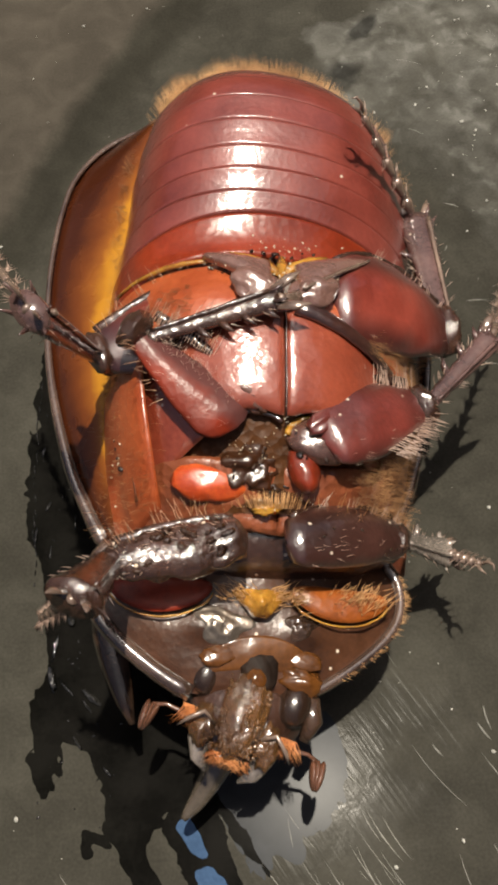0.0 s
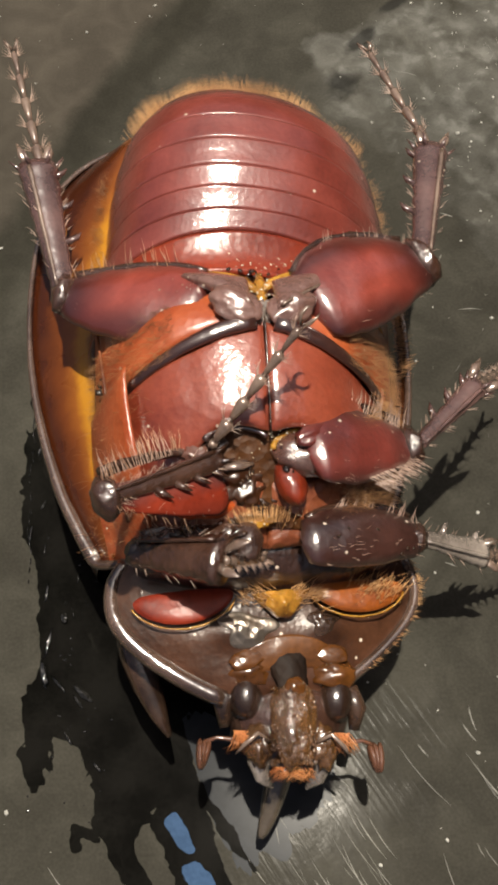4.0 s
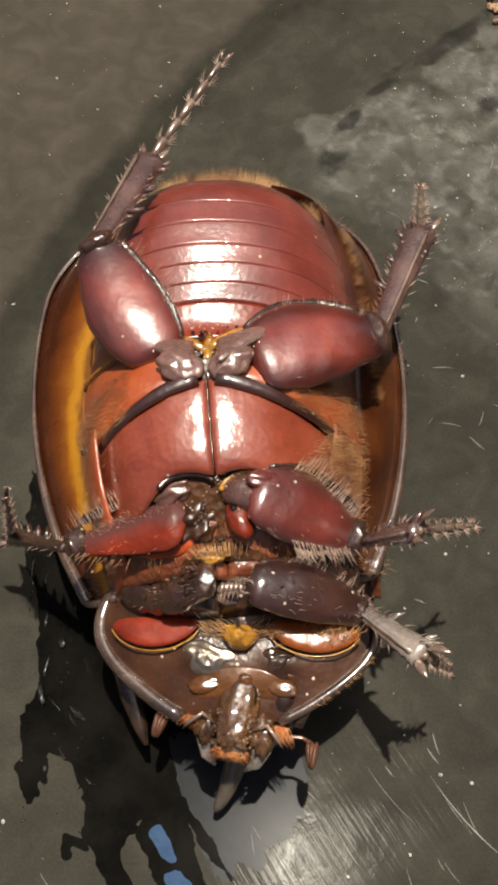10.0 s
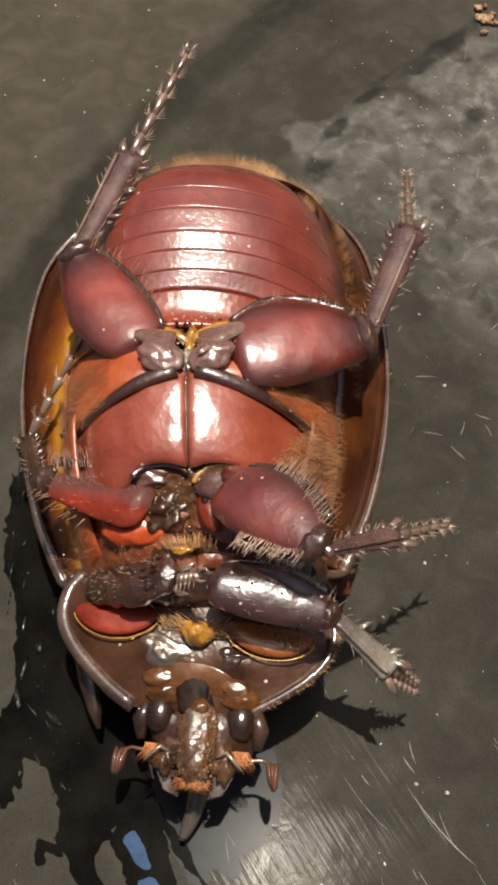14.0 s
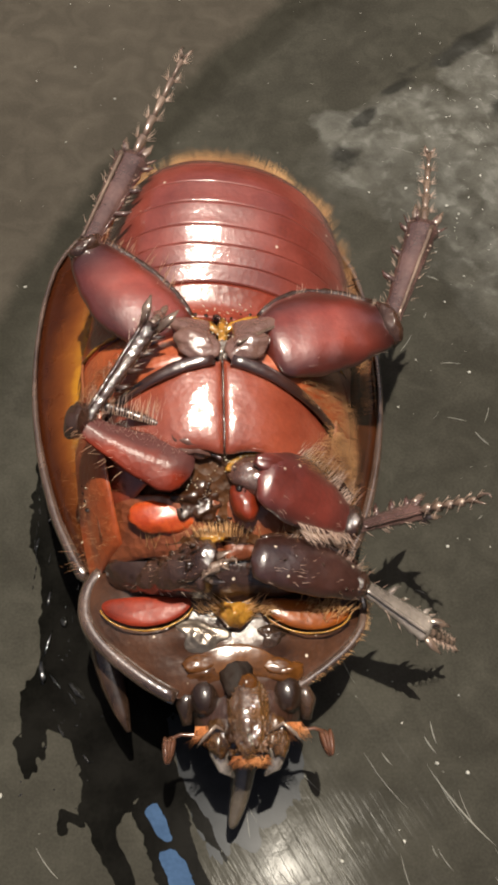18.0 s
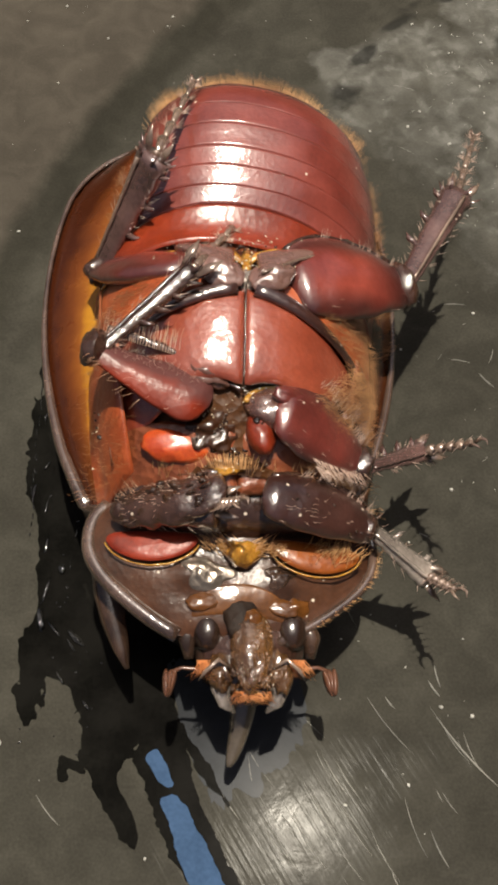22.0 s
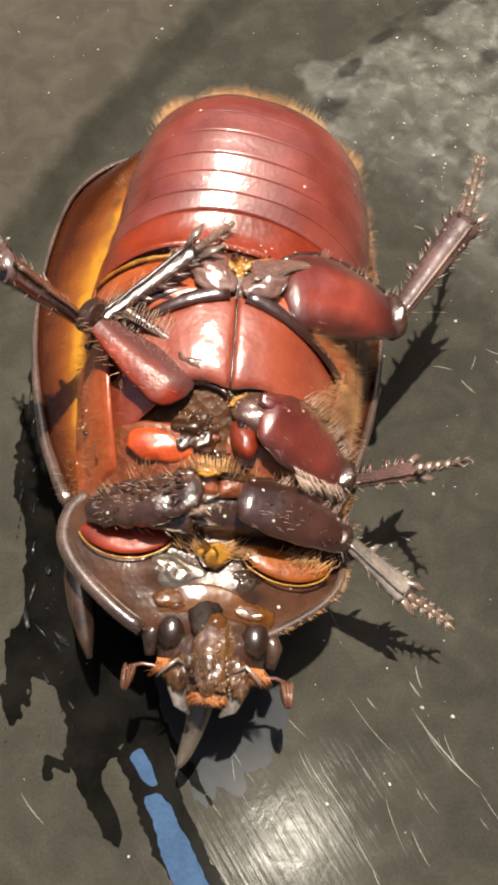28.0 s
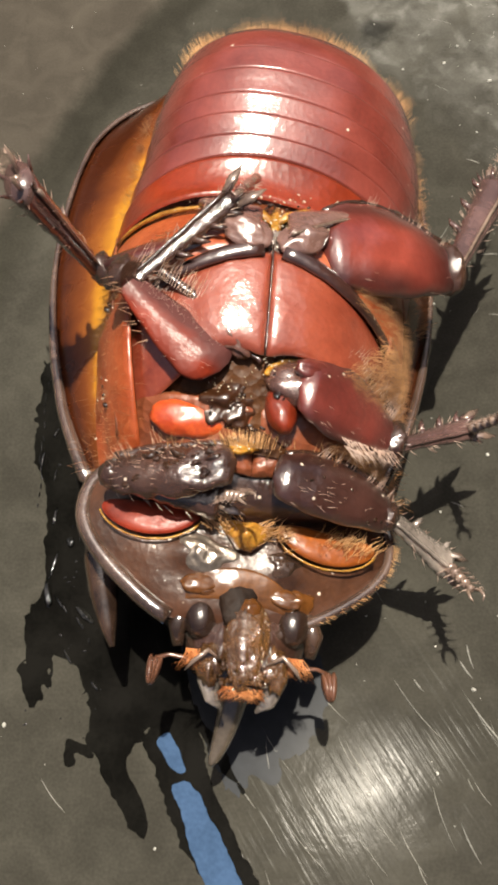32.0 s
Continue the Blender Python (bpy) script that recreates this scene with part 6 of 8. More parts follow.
    walk(THINGS['pronotum'], [
        (0, pose(-0.00083, -0.00040, 0, 0, 0, -2.67)),
        (0.5, pose(-0.00067, -0.00018, 0, 0, 0, -3.10)),
        (1, pose(-0.00058, -0.00006, 0, 0, 0, -2.91)),
        (1.5, pose(-0.00069, 0.00003, 0, 0, 0, -1.54)),
        (2, pose(-0.00069, 0.00009, 0, 0, 0, 0.03)),
        (2.5, pose(-0.00078, 0.00016, 0, 0, 0, 1.34)),
        (4.5, pose(-0.00025, 0.00020, 0, 0, 0, 2.02)),
        (5, pose(-0.00036, 0.00019, 0, 0, 0, 3.38)),
        (5.5, pose(-0.00032, 0.00018, 0, 0, 0, 3.94)),
        (6, pose(-0.00027, 0.00007, 0, 0, 0, 3.95)),
        (6.5, pose(-0.00023, -0.00008, 0, 0, 0, 3.85)),
        (7, pose(-0.00023, -0.00015, 0, 0, 0, 4.04)),
        (7.5, pose(-0.00023, -0.00015, 0, 0, 0, 4.12)),
        (8, pose(-0.00001, -0.00008, 0, 0, 0, 3.19)),
        (8.5, pose(0.00012, -0.00010, 0, 0, 0, 2.72)),
        (9, pose(0.00021, -0.00014, 0, 0, 0, 2.28)),
        (9.5, pose(0.00072, -0.00014, 0, 0, 0, -1.88)),
        (10, pose(0.00121, -0.00029, 0, 0, 0, -7.88)),
        (10.5, pose(0.00104, -0.00086, 0, 0, 0, -8.32)),
        (11, pose(0.00105, -0.00117, 0, 0, 0, -8.81)),
        (11.5, pose(0.00122, -0.00108, 0, 0, 0, -9.81)),
        (12, pose(0.00134, -0.00091, 0, 0, 0, -10.24)),
        (12.5, pose(0.00138, -0.00082, 0, 0, 0, -10.41)),
        (13, pose(0.00135, -0.00077, 0, 0, 0, -10.34)),
        (13.5, pose(0.00134, -0.00071, 0, 0, 0, -10.41)),
        (14, pose(0.00129, -0.00070, 0, 0, 0, -10.29)),
        (14.5, pose(0.00119, -0.00072, 0, 0, 0, -10.15)),
        (15, pose(0.00108, -0.00071, 0, 0, 0, -9.43)),
        (15.5, pose(0.00090, -0.00068, 0, 0, 0, -8.02)),
        (17.5, pose(0.00037, 0.00014, 0, 0, 0, -2.44)),
        (18, pose(0.00032, 0.00010, 0, 0, 0, -2.15)),
        (18.5, pose(0.00020, 0.00008, 0, 0, 0, -1.37)),
        (19, pose(0.00006, -0.00000, 0, 0, 0, -0.52)),
        (19.5, pose(0.00009, -0.00010, 0, 0, 0, -1.02)),
        (20, pose(0.00008, -0.00016, 0, 0, 0, -1.15)),
        (20.5, pose(0.00000, -0.00024, 0, 0, 0, -0.81)),
        (21, pose(0.00004, -0.00024, 0, 0, 0, -0.92)),
        (21.5, pose(0.00021, -0.00017, 0, 0, 0, -2.08)),
        (22, pose(0.00021, -0.00013, 0, 0, 0, -2.33)),
        (22.5, pose(0.00018, -0.00019, 0, 0, 0, -2.41)),
        (23, pose(0.00015, -0.00017, 0, 0, 0, -2.35)),
        (23.5, pose(0.00019, -0.00006, 0, 0, 0, -2.59)),
        (24, pose(0.00026, -0.00014, 0, 0, 0, -3.11)),
        (24.5, pose(0.00026, -0.00020, 0, 0, 0, -3.39)),
        (25, pose(0.00030, -0.00023, 0, 0, 0, -3.81)),
        (25.5, pose(0.00029, -0.00027, 0, 0, 0, -3.84)),
        (26, pose(0.00031, -0.00020, 0, 0, 0, -3.86)),
        (26.5, pose(0.00025, -0.00011, 0, 0, 0, -3.61)),
        (28.5, pose(0.00035, -0.00011, 0, 0, 0, -4.69)),
        (29, pose(0.00032, -0.00013, 0, 0, 0, -4.41)),
        (29.5, pose(0.00032, -0.00002, 0, 0, 0, -4.17)),
        (30, pose(0.00041, -0.00002, 0, 0, 0, -4.84)),
        (30.5, pose(0.00039, -0.00003, 0, 0, 0, -4.77)),
        (31, pose(0.00046, 0.00011, 0, 0, 0, -5.02)),
        (31.5, pose(0.00044, 0.00012, 0, 0, 0, -4.89)),
        (32, pose(0.00044, 0.00011, 0, 0, 0, -4.95)),
    ])
    walk(THINGS['head'], [
        (0, pose(-0.00058, -0.01701, 0.00800, 0, 0, -19.3)),
        (0.5, pose(-0.00050, -0.01646, 0.00800, 0, 0, -18.7)),
        (1, pose(-0.00034, -0.01686, 0.00800, 0, 0, -16.7)),
        (1.5, pose(-0.00000, -0.01693, 0.00800, 0, 0, -14.0)),
        (2, pose(0.00057, -0.01670, 0.00800, 0, 0, -8.5)),
        (2.5, pose(0.00091, -0.01659, 0.00800, 0, 0, -5.6)),
        (4.5, pose(0.00170, -0.01691, 0.00800, 0, 0, -3.2)),
        (5, pose(0.00204, -0.01688, 0.00800, 0, 0, -0.6)),
        (5.5, pose(0.00225, -0.01681, 0.00800, 0, 0, 0.3)),
        (6, pose(0.00231, -0.01709, 0.00800, 0, 0, 0.4)),
        (6.5, pose(0.00238, -0.01753, 0.00800, 0, 0, 1.5)),
        (7, pose(0.00244, -0.01755, 0.00800, 0, 0, 1.9)),
        (7.5, pose(0.00251, -0.01754, 0.00800, 0, 0, 3.6)),
        (8, pose(0.00244, -0.01746, 0.00800, 0, 0, 2.5)),
        (8.5, pose(0.00243, -0.01735, 0.00800, 0, 0, 2.5)),
        (9, pose(0.00247, -0.01738, 0.00800, 0, 0, 4.6)),
        (9.5, pose(0.00176, -0.01704, 0.00800, 0, 0, 1.4)),
        (10, pose(0.00040, -0.01532, 0.00800, 0, 0, -16.3)),
        (10.5, pose(0.00023, -0.01590, 0.00800, 0, 0, -12.7)),
        (11, pose(0.00010, -0.01644, 0.00800, 0, 0, -12.0)),
        (11.5, pose(0.00001, -0.01672, 0.00800, 0, 0, -10.9)),
        (12, pose(0.00002, -0.01684, 0.00800, 0, 0, -9.1)),
        (12.5, pose(0.00001, -0.01678, 0.00800, 0, 0, -8.9)),
        (13, pose(-0.00008, -0.01739, 0.00800, 0, 0, -7.8)),
        (13.5, pose(-0.00012, -0.01729, 0.00800, 0, 0, -8.5)),
        (14, pose(-0.00018, -0.01764, 0.00800, 0, 0, -7.6)),
        (14.5, pose(-0.00032, -0.01795, 0.00800, 0, 0, -8.4)),
        (15, pose(-0.00024, -0.01774, 0.00800, 0, 0, -9.7)),
        (15.5, pose(0.00002, -0.01773, 0.00800, 0, 0, -7.9)),
        (17.5, pose(0.00126, -0.01634, 0.00800, 0, 0, 0.6)),
        (18, pose(0.00130, -0.01653, 0.00800, 0, 0, 1.3)),
        (18.5, pose(0.00140, -0.01642, 0.00800, 0, 0, 1.6)),
        (19, pose(0.00156, -0.01651, 0.00800, 0, 0, 4.4)),
        (19.5, pose(0.00139, -0.01676, 0.00800, 0, 0, 2.4)),
        (20, pose(0.00135, -0.01663, 0.00800, 0, 0, 2.4)),
        (20.5, pose(0.00139, -0.01682, 0.00800, 0, 0, 3.2)),
        (21, pose(0.00141, -0.01699, 0.00800, 0, 0, 3.9)),
        (21.5, pose(0.00122, -0.01670, 0.00800, 0, 0, 1.6)),
        (22, pose(0.00117, -0.01643, 0.00800, 0, 0, 1.8)),
        (22.5, pose(0.00110, -0.01680, 0.00800, 0, 0, 1.6)),
        (23, pose(0.00108, -0.01690, 0.00800, 0, 0, 1.8)),
        (23.5, pose(0.00107, -0.01639, 0.00800, 0, 0, 1.3)),
        (24, pose(0.00097, -0.01678, 0.00800, 0, 0, 0.9)),
        (24.5, pose(0.00091, -0.01680, 0.00800, 0, 0, 1.0)),
        (25, pose(0.00082, -0.01673, 0.00800, 0, 0, 0.2)),
        (25.5, pose(0.00080, -0.01695, 0.00800, 0, 0, 0.4)),
        (26, pose(0.00082, -0.01666, 0.00800, 0, 0, 0.3)),
        (26.5, pose(0.00083, -0.01639, 0.00800, 0, 0, -0.0)),
        (29, pose(0.00060, -0.01678, 0.00800, 0, 0, -2.2)),
        (30, pose(0.00059, -0.01660, 0.00800, 0, 0, -2.2)),
        (31, pose(0.00059, -0.01639, 0.00800, 0, 0, -2.7)),
        (32, pose(0.00065, -0.01633, 0.00800, 0, 0, -0.8)),
    ])
    walk(THINGS['HL'][0], [
        (0, aim((-1.41, 2.56, 15.36), (-9.85, -1.40, 14.20))),
        (1, aim((-0.76, 2.45, 15.45), (-9.82, 0.25, 14.20))),
        (2, aim((-0.92, 2.10, 15.42), (-10.22, 1.56, 14.20))),
        (4.5, aim((-2.80, 2.20, 17.00), (-10.82, 4.93, 12.93))),
        (5, aim((-2.80, 2.20, 17.00), (-10.97, 4.96, 13.27))),
        (6, aim((-2.80, 2.20, 17.00), (-10.59, 6.01, 13.37))),
        (7, aim((-2.80, 2.20, 17.00), (-10.51, 6.50, 13.77))),
        (8, aim((-2.80, 2.20, 17.00), (-9.95, 7.71, 14.38))),
        (9, aim((-2.80, 2.20, 17.00), (-9.43, 8.71, 15.55))),
        (10, aim((-2.80, 2.20, 17.00), (-6.54, 10.71, 18.40))),
        (11, aim((-2.80, 2.20, 17.00), (-6.38, 10.87, 17.64))),
        (12, aim((-2.80, 2.20, 17.00), (-6.37, 10.83, 18.09))),
        (13, aim((-2.80, 2.20, 17.00), (-6.84, 10.58, 18.33))),
        (14, aim((-2.80, 2.20, 17.00), (-7.64, 10.23, 16.32))),
        (15, aim((-2.80, 2.20, 17.00), (-8.47, 9.63, 16.00))),
        (18, aim((-2.80, 2.20, 17.00), (-8.63, 9.56, 16.52))),
        (19, aim((-2.80, 2.20, 17.00), (-8.99, 8.93, 14.82))),
        (20, aim((-2.80, 2.20, 17.00), (-9.02, 9.04, 15.33))),
        (21, aim((-2.80, 2.20, 17.00), (-9.52, 7.48, 13.08))),
        (22, aim((-2.80, 2.20, 17.00), (-9.16, 5.78, 11.08), 30)),
        (23, aim((-0.10, 2.70, 15.59), (-9.02, -0.14, 14.68), 62)),
        (24, aim((-0.50, 2.67, 15.51), (-9.35, -0.25, 14.32), 62)),
        (25, aim((-0.26, 2.96, 15.57), (-8.86, -0.58, 14.20), 62)),
        (26, aim((-0.42, 3.08, 15.55), (-8.76, -1.05, 14.20), 62)),
        (29, aim((-0.46, 2.83, 15.53), (-9.13, -0.54, 14.20), 62)),
        (30, aim((-0.38, 3.10, 15.56), (-8.71, -1.03, 14.20), 62)),
        (31, aim((-0.40, 2.88, 15.54), (-9.04, -0.58, 14.20), 62)),
        (32, aim((-0.48, 2.59, 15.51), (-9.45, 0.10, 14.20), 62)),
    ])
    walk(THINGS['HL'][1], [
        (0, aim((-9.85, -1.40, 14.20), (-12.89, -3.81, 22.54))),
        (1, aim((-9.82, 0.25, 14.20), (-12.20, -1.93, 22.81))),
        (2, aim((-10.22, 1.56, 14.20), (-12.50, 1.78, 23.11))),
        (4.5, aim((-10.82, 4.93, 12.93), (-11.90, 14.06, 12.50))),
        (5, aim((-10.97, 4.96, 13.27), (-11.94, 14.11, 12.92))),
        (6, aim((-10.59, 6.01, 13.37), (-10.51, 15.20, 12.97))),
        (7, aim((-10.51, 6.50, 13.77), (-9.71, 15.66, 13.54))),
        (8, aim((-9.95, 7.71, 14.38), (-7.17, 16.44, 15.20))),
        (9, aim((-9.43, 8.71, 15.55), (-4.25, 16.21, 16.81))),
        (10, aim((-6.54, 10.71, 18.40), (-3.22, 18.96, 16.05))),
        (11, aim((-6.38, 10.87, 17.64), (-3.39, 19.46, 16.28))),
        (12, aim((-6.37, 10.83, 18.09), (-3.93, 19.37, 15.70))),
        (13, aim((-6.84, 10.58, 18.33), (-3.50, 18.91, 16.30))),
        (14, aim((-7.64, 10.23, 16.32), (-4.49, 18.81, 15.29))),
        (15, aim((-8.47, 9.63, 16.00), (-5.47, 18.32, 16.08))),
        (18, aim((-8.63, 9.56, 16.52), (-5.63, 18.22, 15.73))),
        (19, aim((-8.99, 8.93, 14.82), (-6.20, 17.67, 15.47))),
        (20, aim((-9.02, 9.04, 15.33), (-6.03, 17.74, 15.39))),
        (21, aim((-9.52, 7.48, 13.08), (-5.54, 8.49, 21.32))),
        (22, aim((-9.16, 5.78, 11.08), (-5.71, 8.85, 19.03))),
        (23, aim((-9.02, -0.14, 14.68), (-8.59, 0.64, 23.84))),
        (24, aim((-9.35, -0.25, 14.32), (-13.42, -2.26, 22.32))),
        (25, aim((-8.86, -0.58, 14.20), (-13.55, -3.34, 21.62))),
        (26, aim((-8.76, -1.05, 14.20), (-12.77, -3.72, 22.04))),
        (29, aim((-9.13, -0.54, 14.20), (-13.58, -2.11, 22.10))),
        (30, aim((-8.71, -1.03, 14.20), (-12.72, -2.28, 22.38))),
        (31, aim((-9.04, -0.58, 14.20), (-12.91, -2.53, 22.32))),
        (32, aim((-9.45, 0.10, 14.20), (-13.08, -1.02, 22.58))),
    ])
    walk(THINGS['HL'][2], [
        (0, aim((-12.89, -3.81, 22.54), (-15.96, 3.29, 16.86))),
        (1, aim((-12.20, -1.93, 22.81), (-14.59, 5.84, 17.70))),
        (2, aim((-12.50, 1.78, 23.11), (-14.53, 9.18, 17.34))),
        (4.5, aim((-11.90, 14.06, 12.50), (-13.32, 23.39, 14.27))),
        (5, aim((-11.94, 14.11, 12.92), (-12.36, 23.47, 14.98))),
        (6, aim((-10.51, 15.20, 12.97), (-10.01, 24.64, 14.63))),
        (7, aim((-9.71, 15.66, 13.54), (-7.64, 24.75, 15.84))),
        (8, aim((-7.17, 16.44, 15.20), (-3.74, 25.28, 16.68))),
        (9, aim((-4.25, 16.21, 16.81), (0.89, 24.31, 17.10))),
        (10, aim((-3.22, 18.96, 16.05), (2.52, 26.60, 16.96))),
        (11, aim((-3.39, 19.46, 16.28), (0.88, 28.01, 17.17))),
        (12, aim((-3.93, 19.37, 15.70), (0.90, 27.59, 16.83))),
        (13, aim((-3.50, 18.91, 16.30), (0.45, 27.65, 16.05))),
        (14, aim((-4.49, 18.81, 15.29), (-0.20, 27.33, 16.36))),
        (15, aim((-5.47, 18.32, 16.08), (-1.63, 27.08, 16.88))),
        (18, aim((-5.63, 18.22, 15.73), (-1.99, 27.02, 16.98))),
        (19, aim((-6.20, 17.67, 15.47), (-2.71, 26.48, 17.01))),
        (20, aim((-6.03, 17.74, 15.39), (-2.03, 26.43, 16.24))),
        (21, aim((-5.54, 8.49, 21.32), (-1.35, 17.09, 20.50))),
        (22, aim((-5.71, 8.85, 19.03), (-3.44, 17.87, 16.62))),
        (23, aim((-8.59, 0.64, 23.84), (-7.38, 9.87, 21.48))),
        (24, aim((-13.42, -2.26, 22.32), (-16.02, 4.96, 16.54))),
        (25, aim((-13.55, -3.34, 21.62), (-16.22, 3.71, 15.67))),
        (26, aim((-12.77, -3.72, 22.04), (-15.47, 3.14, 15.90))),
        (29, aim((-13.58, -2.11, 22.10), (-15.94, 4.69, 15.75))),
        (30, aim((-12.72, -2.28, 22.38), (-15.07, 4.59, 16.10))),
        (31, aim((-12.91, -2.53, 22.32), (-15.30, 4.45, 16.17))),
        (32, aim((-13.08, -1.02, 22.58), (-15.68, 5.86, 16.40))),
    ])
    walk(THINGS['HR'][0], [
        (0, aim((2.60, 1.40, 17.00), (10.62, 2.12, 12.55))),
        (1, aim((2.60, 1.40, 17.00), (10.39, 5.45, 14.24))),
        (2, aim((2.60, 1.40, 17.00), (10.59, 5.15, 14.41))),
        (4.5, aim((2.60, 1.40, 17.00), (10.32, 6.05, 15.16))),
        (5, aim((2.60, 1.40, 17.00), (10.42, 5.85, 15.10))),
        (6, aim((2.60, 1.40, 17.00), (10.64, 5.53, 15.28))),
        (7, aim((2.60, 1.40, 17.00), (10.92, 4.68, 14.84))),
        (8, aim((2.60, 1.40, 17.00), (10.97, 3.15, 13.60))),
        (9, aim((2.60, 1.40, 17.00), (10.73, 2.87, 12.96))),
        (10, aim((2.60, 1.40, 17.00), (10.86, 4.17, 14.04))),
        (11, aim((2.60, 1.40, 17.00), (10.81, 4.55, 14.28))),
        (12, aim((2.60, 1.40, 17.00), (10.90, 4.43, 14.44))),
        (13, aim((2.60, 1.40, 17.00), (11.07, 4.15, 14.67))),
        (14, aim((2.60, 1.40, 17.00), (11.18, 3.68, 14.59))),
        (15, aim((2.60, 1.40, 17.00), (11.20, 3.60, 14.60))),
        (18, aim((2.60, 1.40, 17.00), (11.15, 4.41, 15.41))),
        (19, aim((2.60, 1.40, 17.00), (10.88, 4.74, 14.78))),
        (20, aim((2.60, 1.40, 17.00), (10.89, 4.54, 14.55))),
        (21, aim((2.60, 1.40, 17.00), (10.79, 4.46, 14.14))),
        (22, aim((2.60, 1.40, 17.00), (10.67, 4.13, 13.54))),
        (23, aim((2.60, 1.40, 17.00), (10.91, 3.86, 13.91))),
        (24, aim((2.60, 1.40, 17.00), (10.56, 3.99, 13.19))),
        (25, aim((2.60, 1.40, 17.00), (10.53, 4.06, 13.16))),
        (26, aim((2.60, 1.40, 17.00), (10.83, 3.26, 13.32))),
        (29, aim((2.60, 1.40, 17.00), (10.82, 3.06, 13.21))),
        (30, aim((2.60, 1.40, 17.00), (11.05, 1.83, 13.39))),
        (31, aim((2.60, 1.40, 17.00), (10.85, 2.34, 13.03))),
        (32, aim((2.60, 1.40, 17.00), (10.97, 3.24, 13.65))),
    ])
    walk(THINGS['HR'][1], [
        (0, aim((10.62, 2.12, 12.55), (9.91, 11.19, 11.18))),
        (1, aim((10.39, 5.45, 14.24), (8.04, 13.92, 11.52))),
        (2, aim((10.59, 5.15, 14.41), (9.66, 14.28, 15.13))),
        (4.5, aim((10.32, 6.05, 15.16), (12.50, 14.96, 14.45))),
        (5, aim((10.42, 5.85, 15.10), (12.31, 14.85, 14.69))),
        (6, aim((10.64, 5.53, 15.28), (12.73, 14.49, 14.96))),
        (7, aim((10.92, 4.68, 14.84), (13.43, 13.51, 14.28))),
        (8, aim((10.97, 3.15, 13.60), (14.35, 11.71, 13.57))),
        (9, aim((10.73, 2.87, 12.96), (15.17, 10.87, 11.91))),
        (10, aim((10.86, 4.17, 14.04), (14.79, 12.43, 13.04))),
        (11, aim((10.81, 4.55, 14.28), (14.16, 12.84, 12.13))),
        (12, aim((10.90, 4.43, 14.44), (14.27, 12.89, 13.14))),
        (13, aim((11.07, 4.15, 14.67), (13.98, 12.77, 13.37))),
        (14, aim((11.18, 3.68, 14.59), (14.59, 12.18, 13.68))),
        (15, aim((11.20, 3.60, 14.60), (14.52, 12.07, 13.20))),
        (18, aim((11.15, 4.41, 15.41), (14.50, 12.97, 15.11))),
        (19, aim((10.88, 4.74, 14.78), (14.64, 13.11, 15.50))),
        (20, aim((10.89, 4.54, 14.55), (14.54, 12.99, 14.50))),
        (21, aim((10.79, 4.46, 14.14), (14.51, 12.87, 14.09))),
        (22, aim((10.67, 4.13, 13.54), (14.97, 12.26, 13.48))),
        (23, aim((10.91, 3.86, 13.91), (14.99, 12.08, 14.46))),
        (24, aim((10.56, 3.99, 13.19), (14.75, 12.18, 13.31))),
        (25, aim((10.53, 4.06, 13.16), (14.97, 12.11, 13.35))),
        (26, aim((10.83, 3.26, 13.32), (15.73, 10.86, 14.99))),
        (29, aim((10.82, 3.06, 13.21), (15.45, 10.90, 14.53))),
        (30, aim((11.05, 1.83, 13.39), (15.61, 9.73, 14.60))),
        (31, aim((10.85, 2.34, 13.03), (15.38, 10.16, 14.76))),
        (32, aim((10.97, 3.24, 13.65), (14.56, 11.55, 11.99))),
    ])
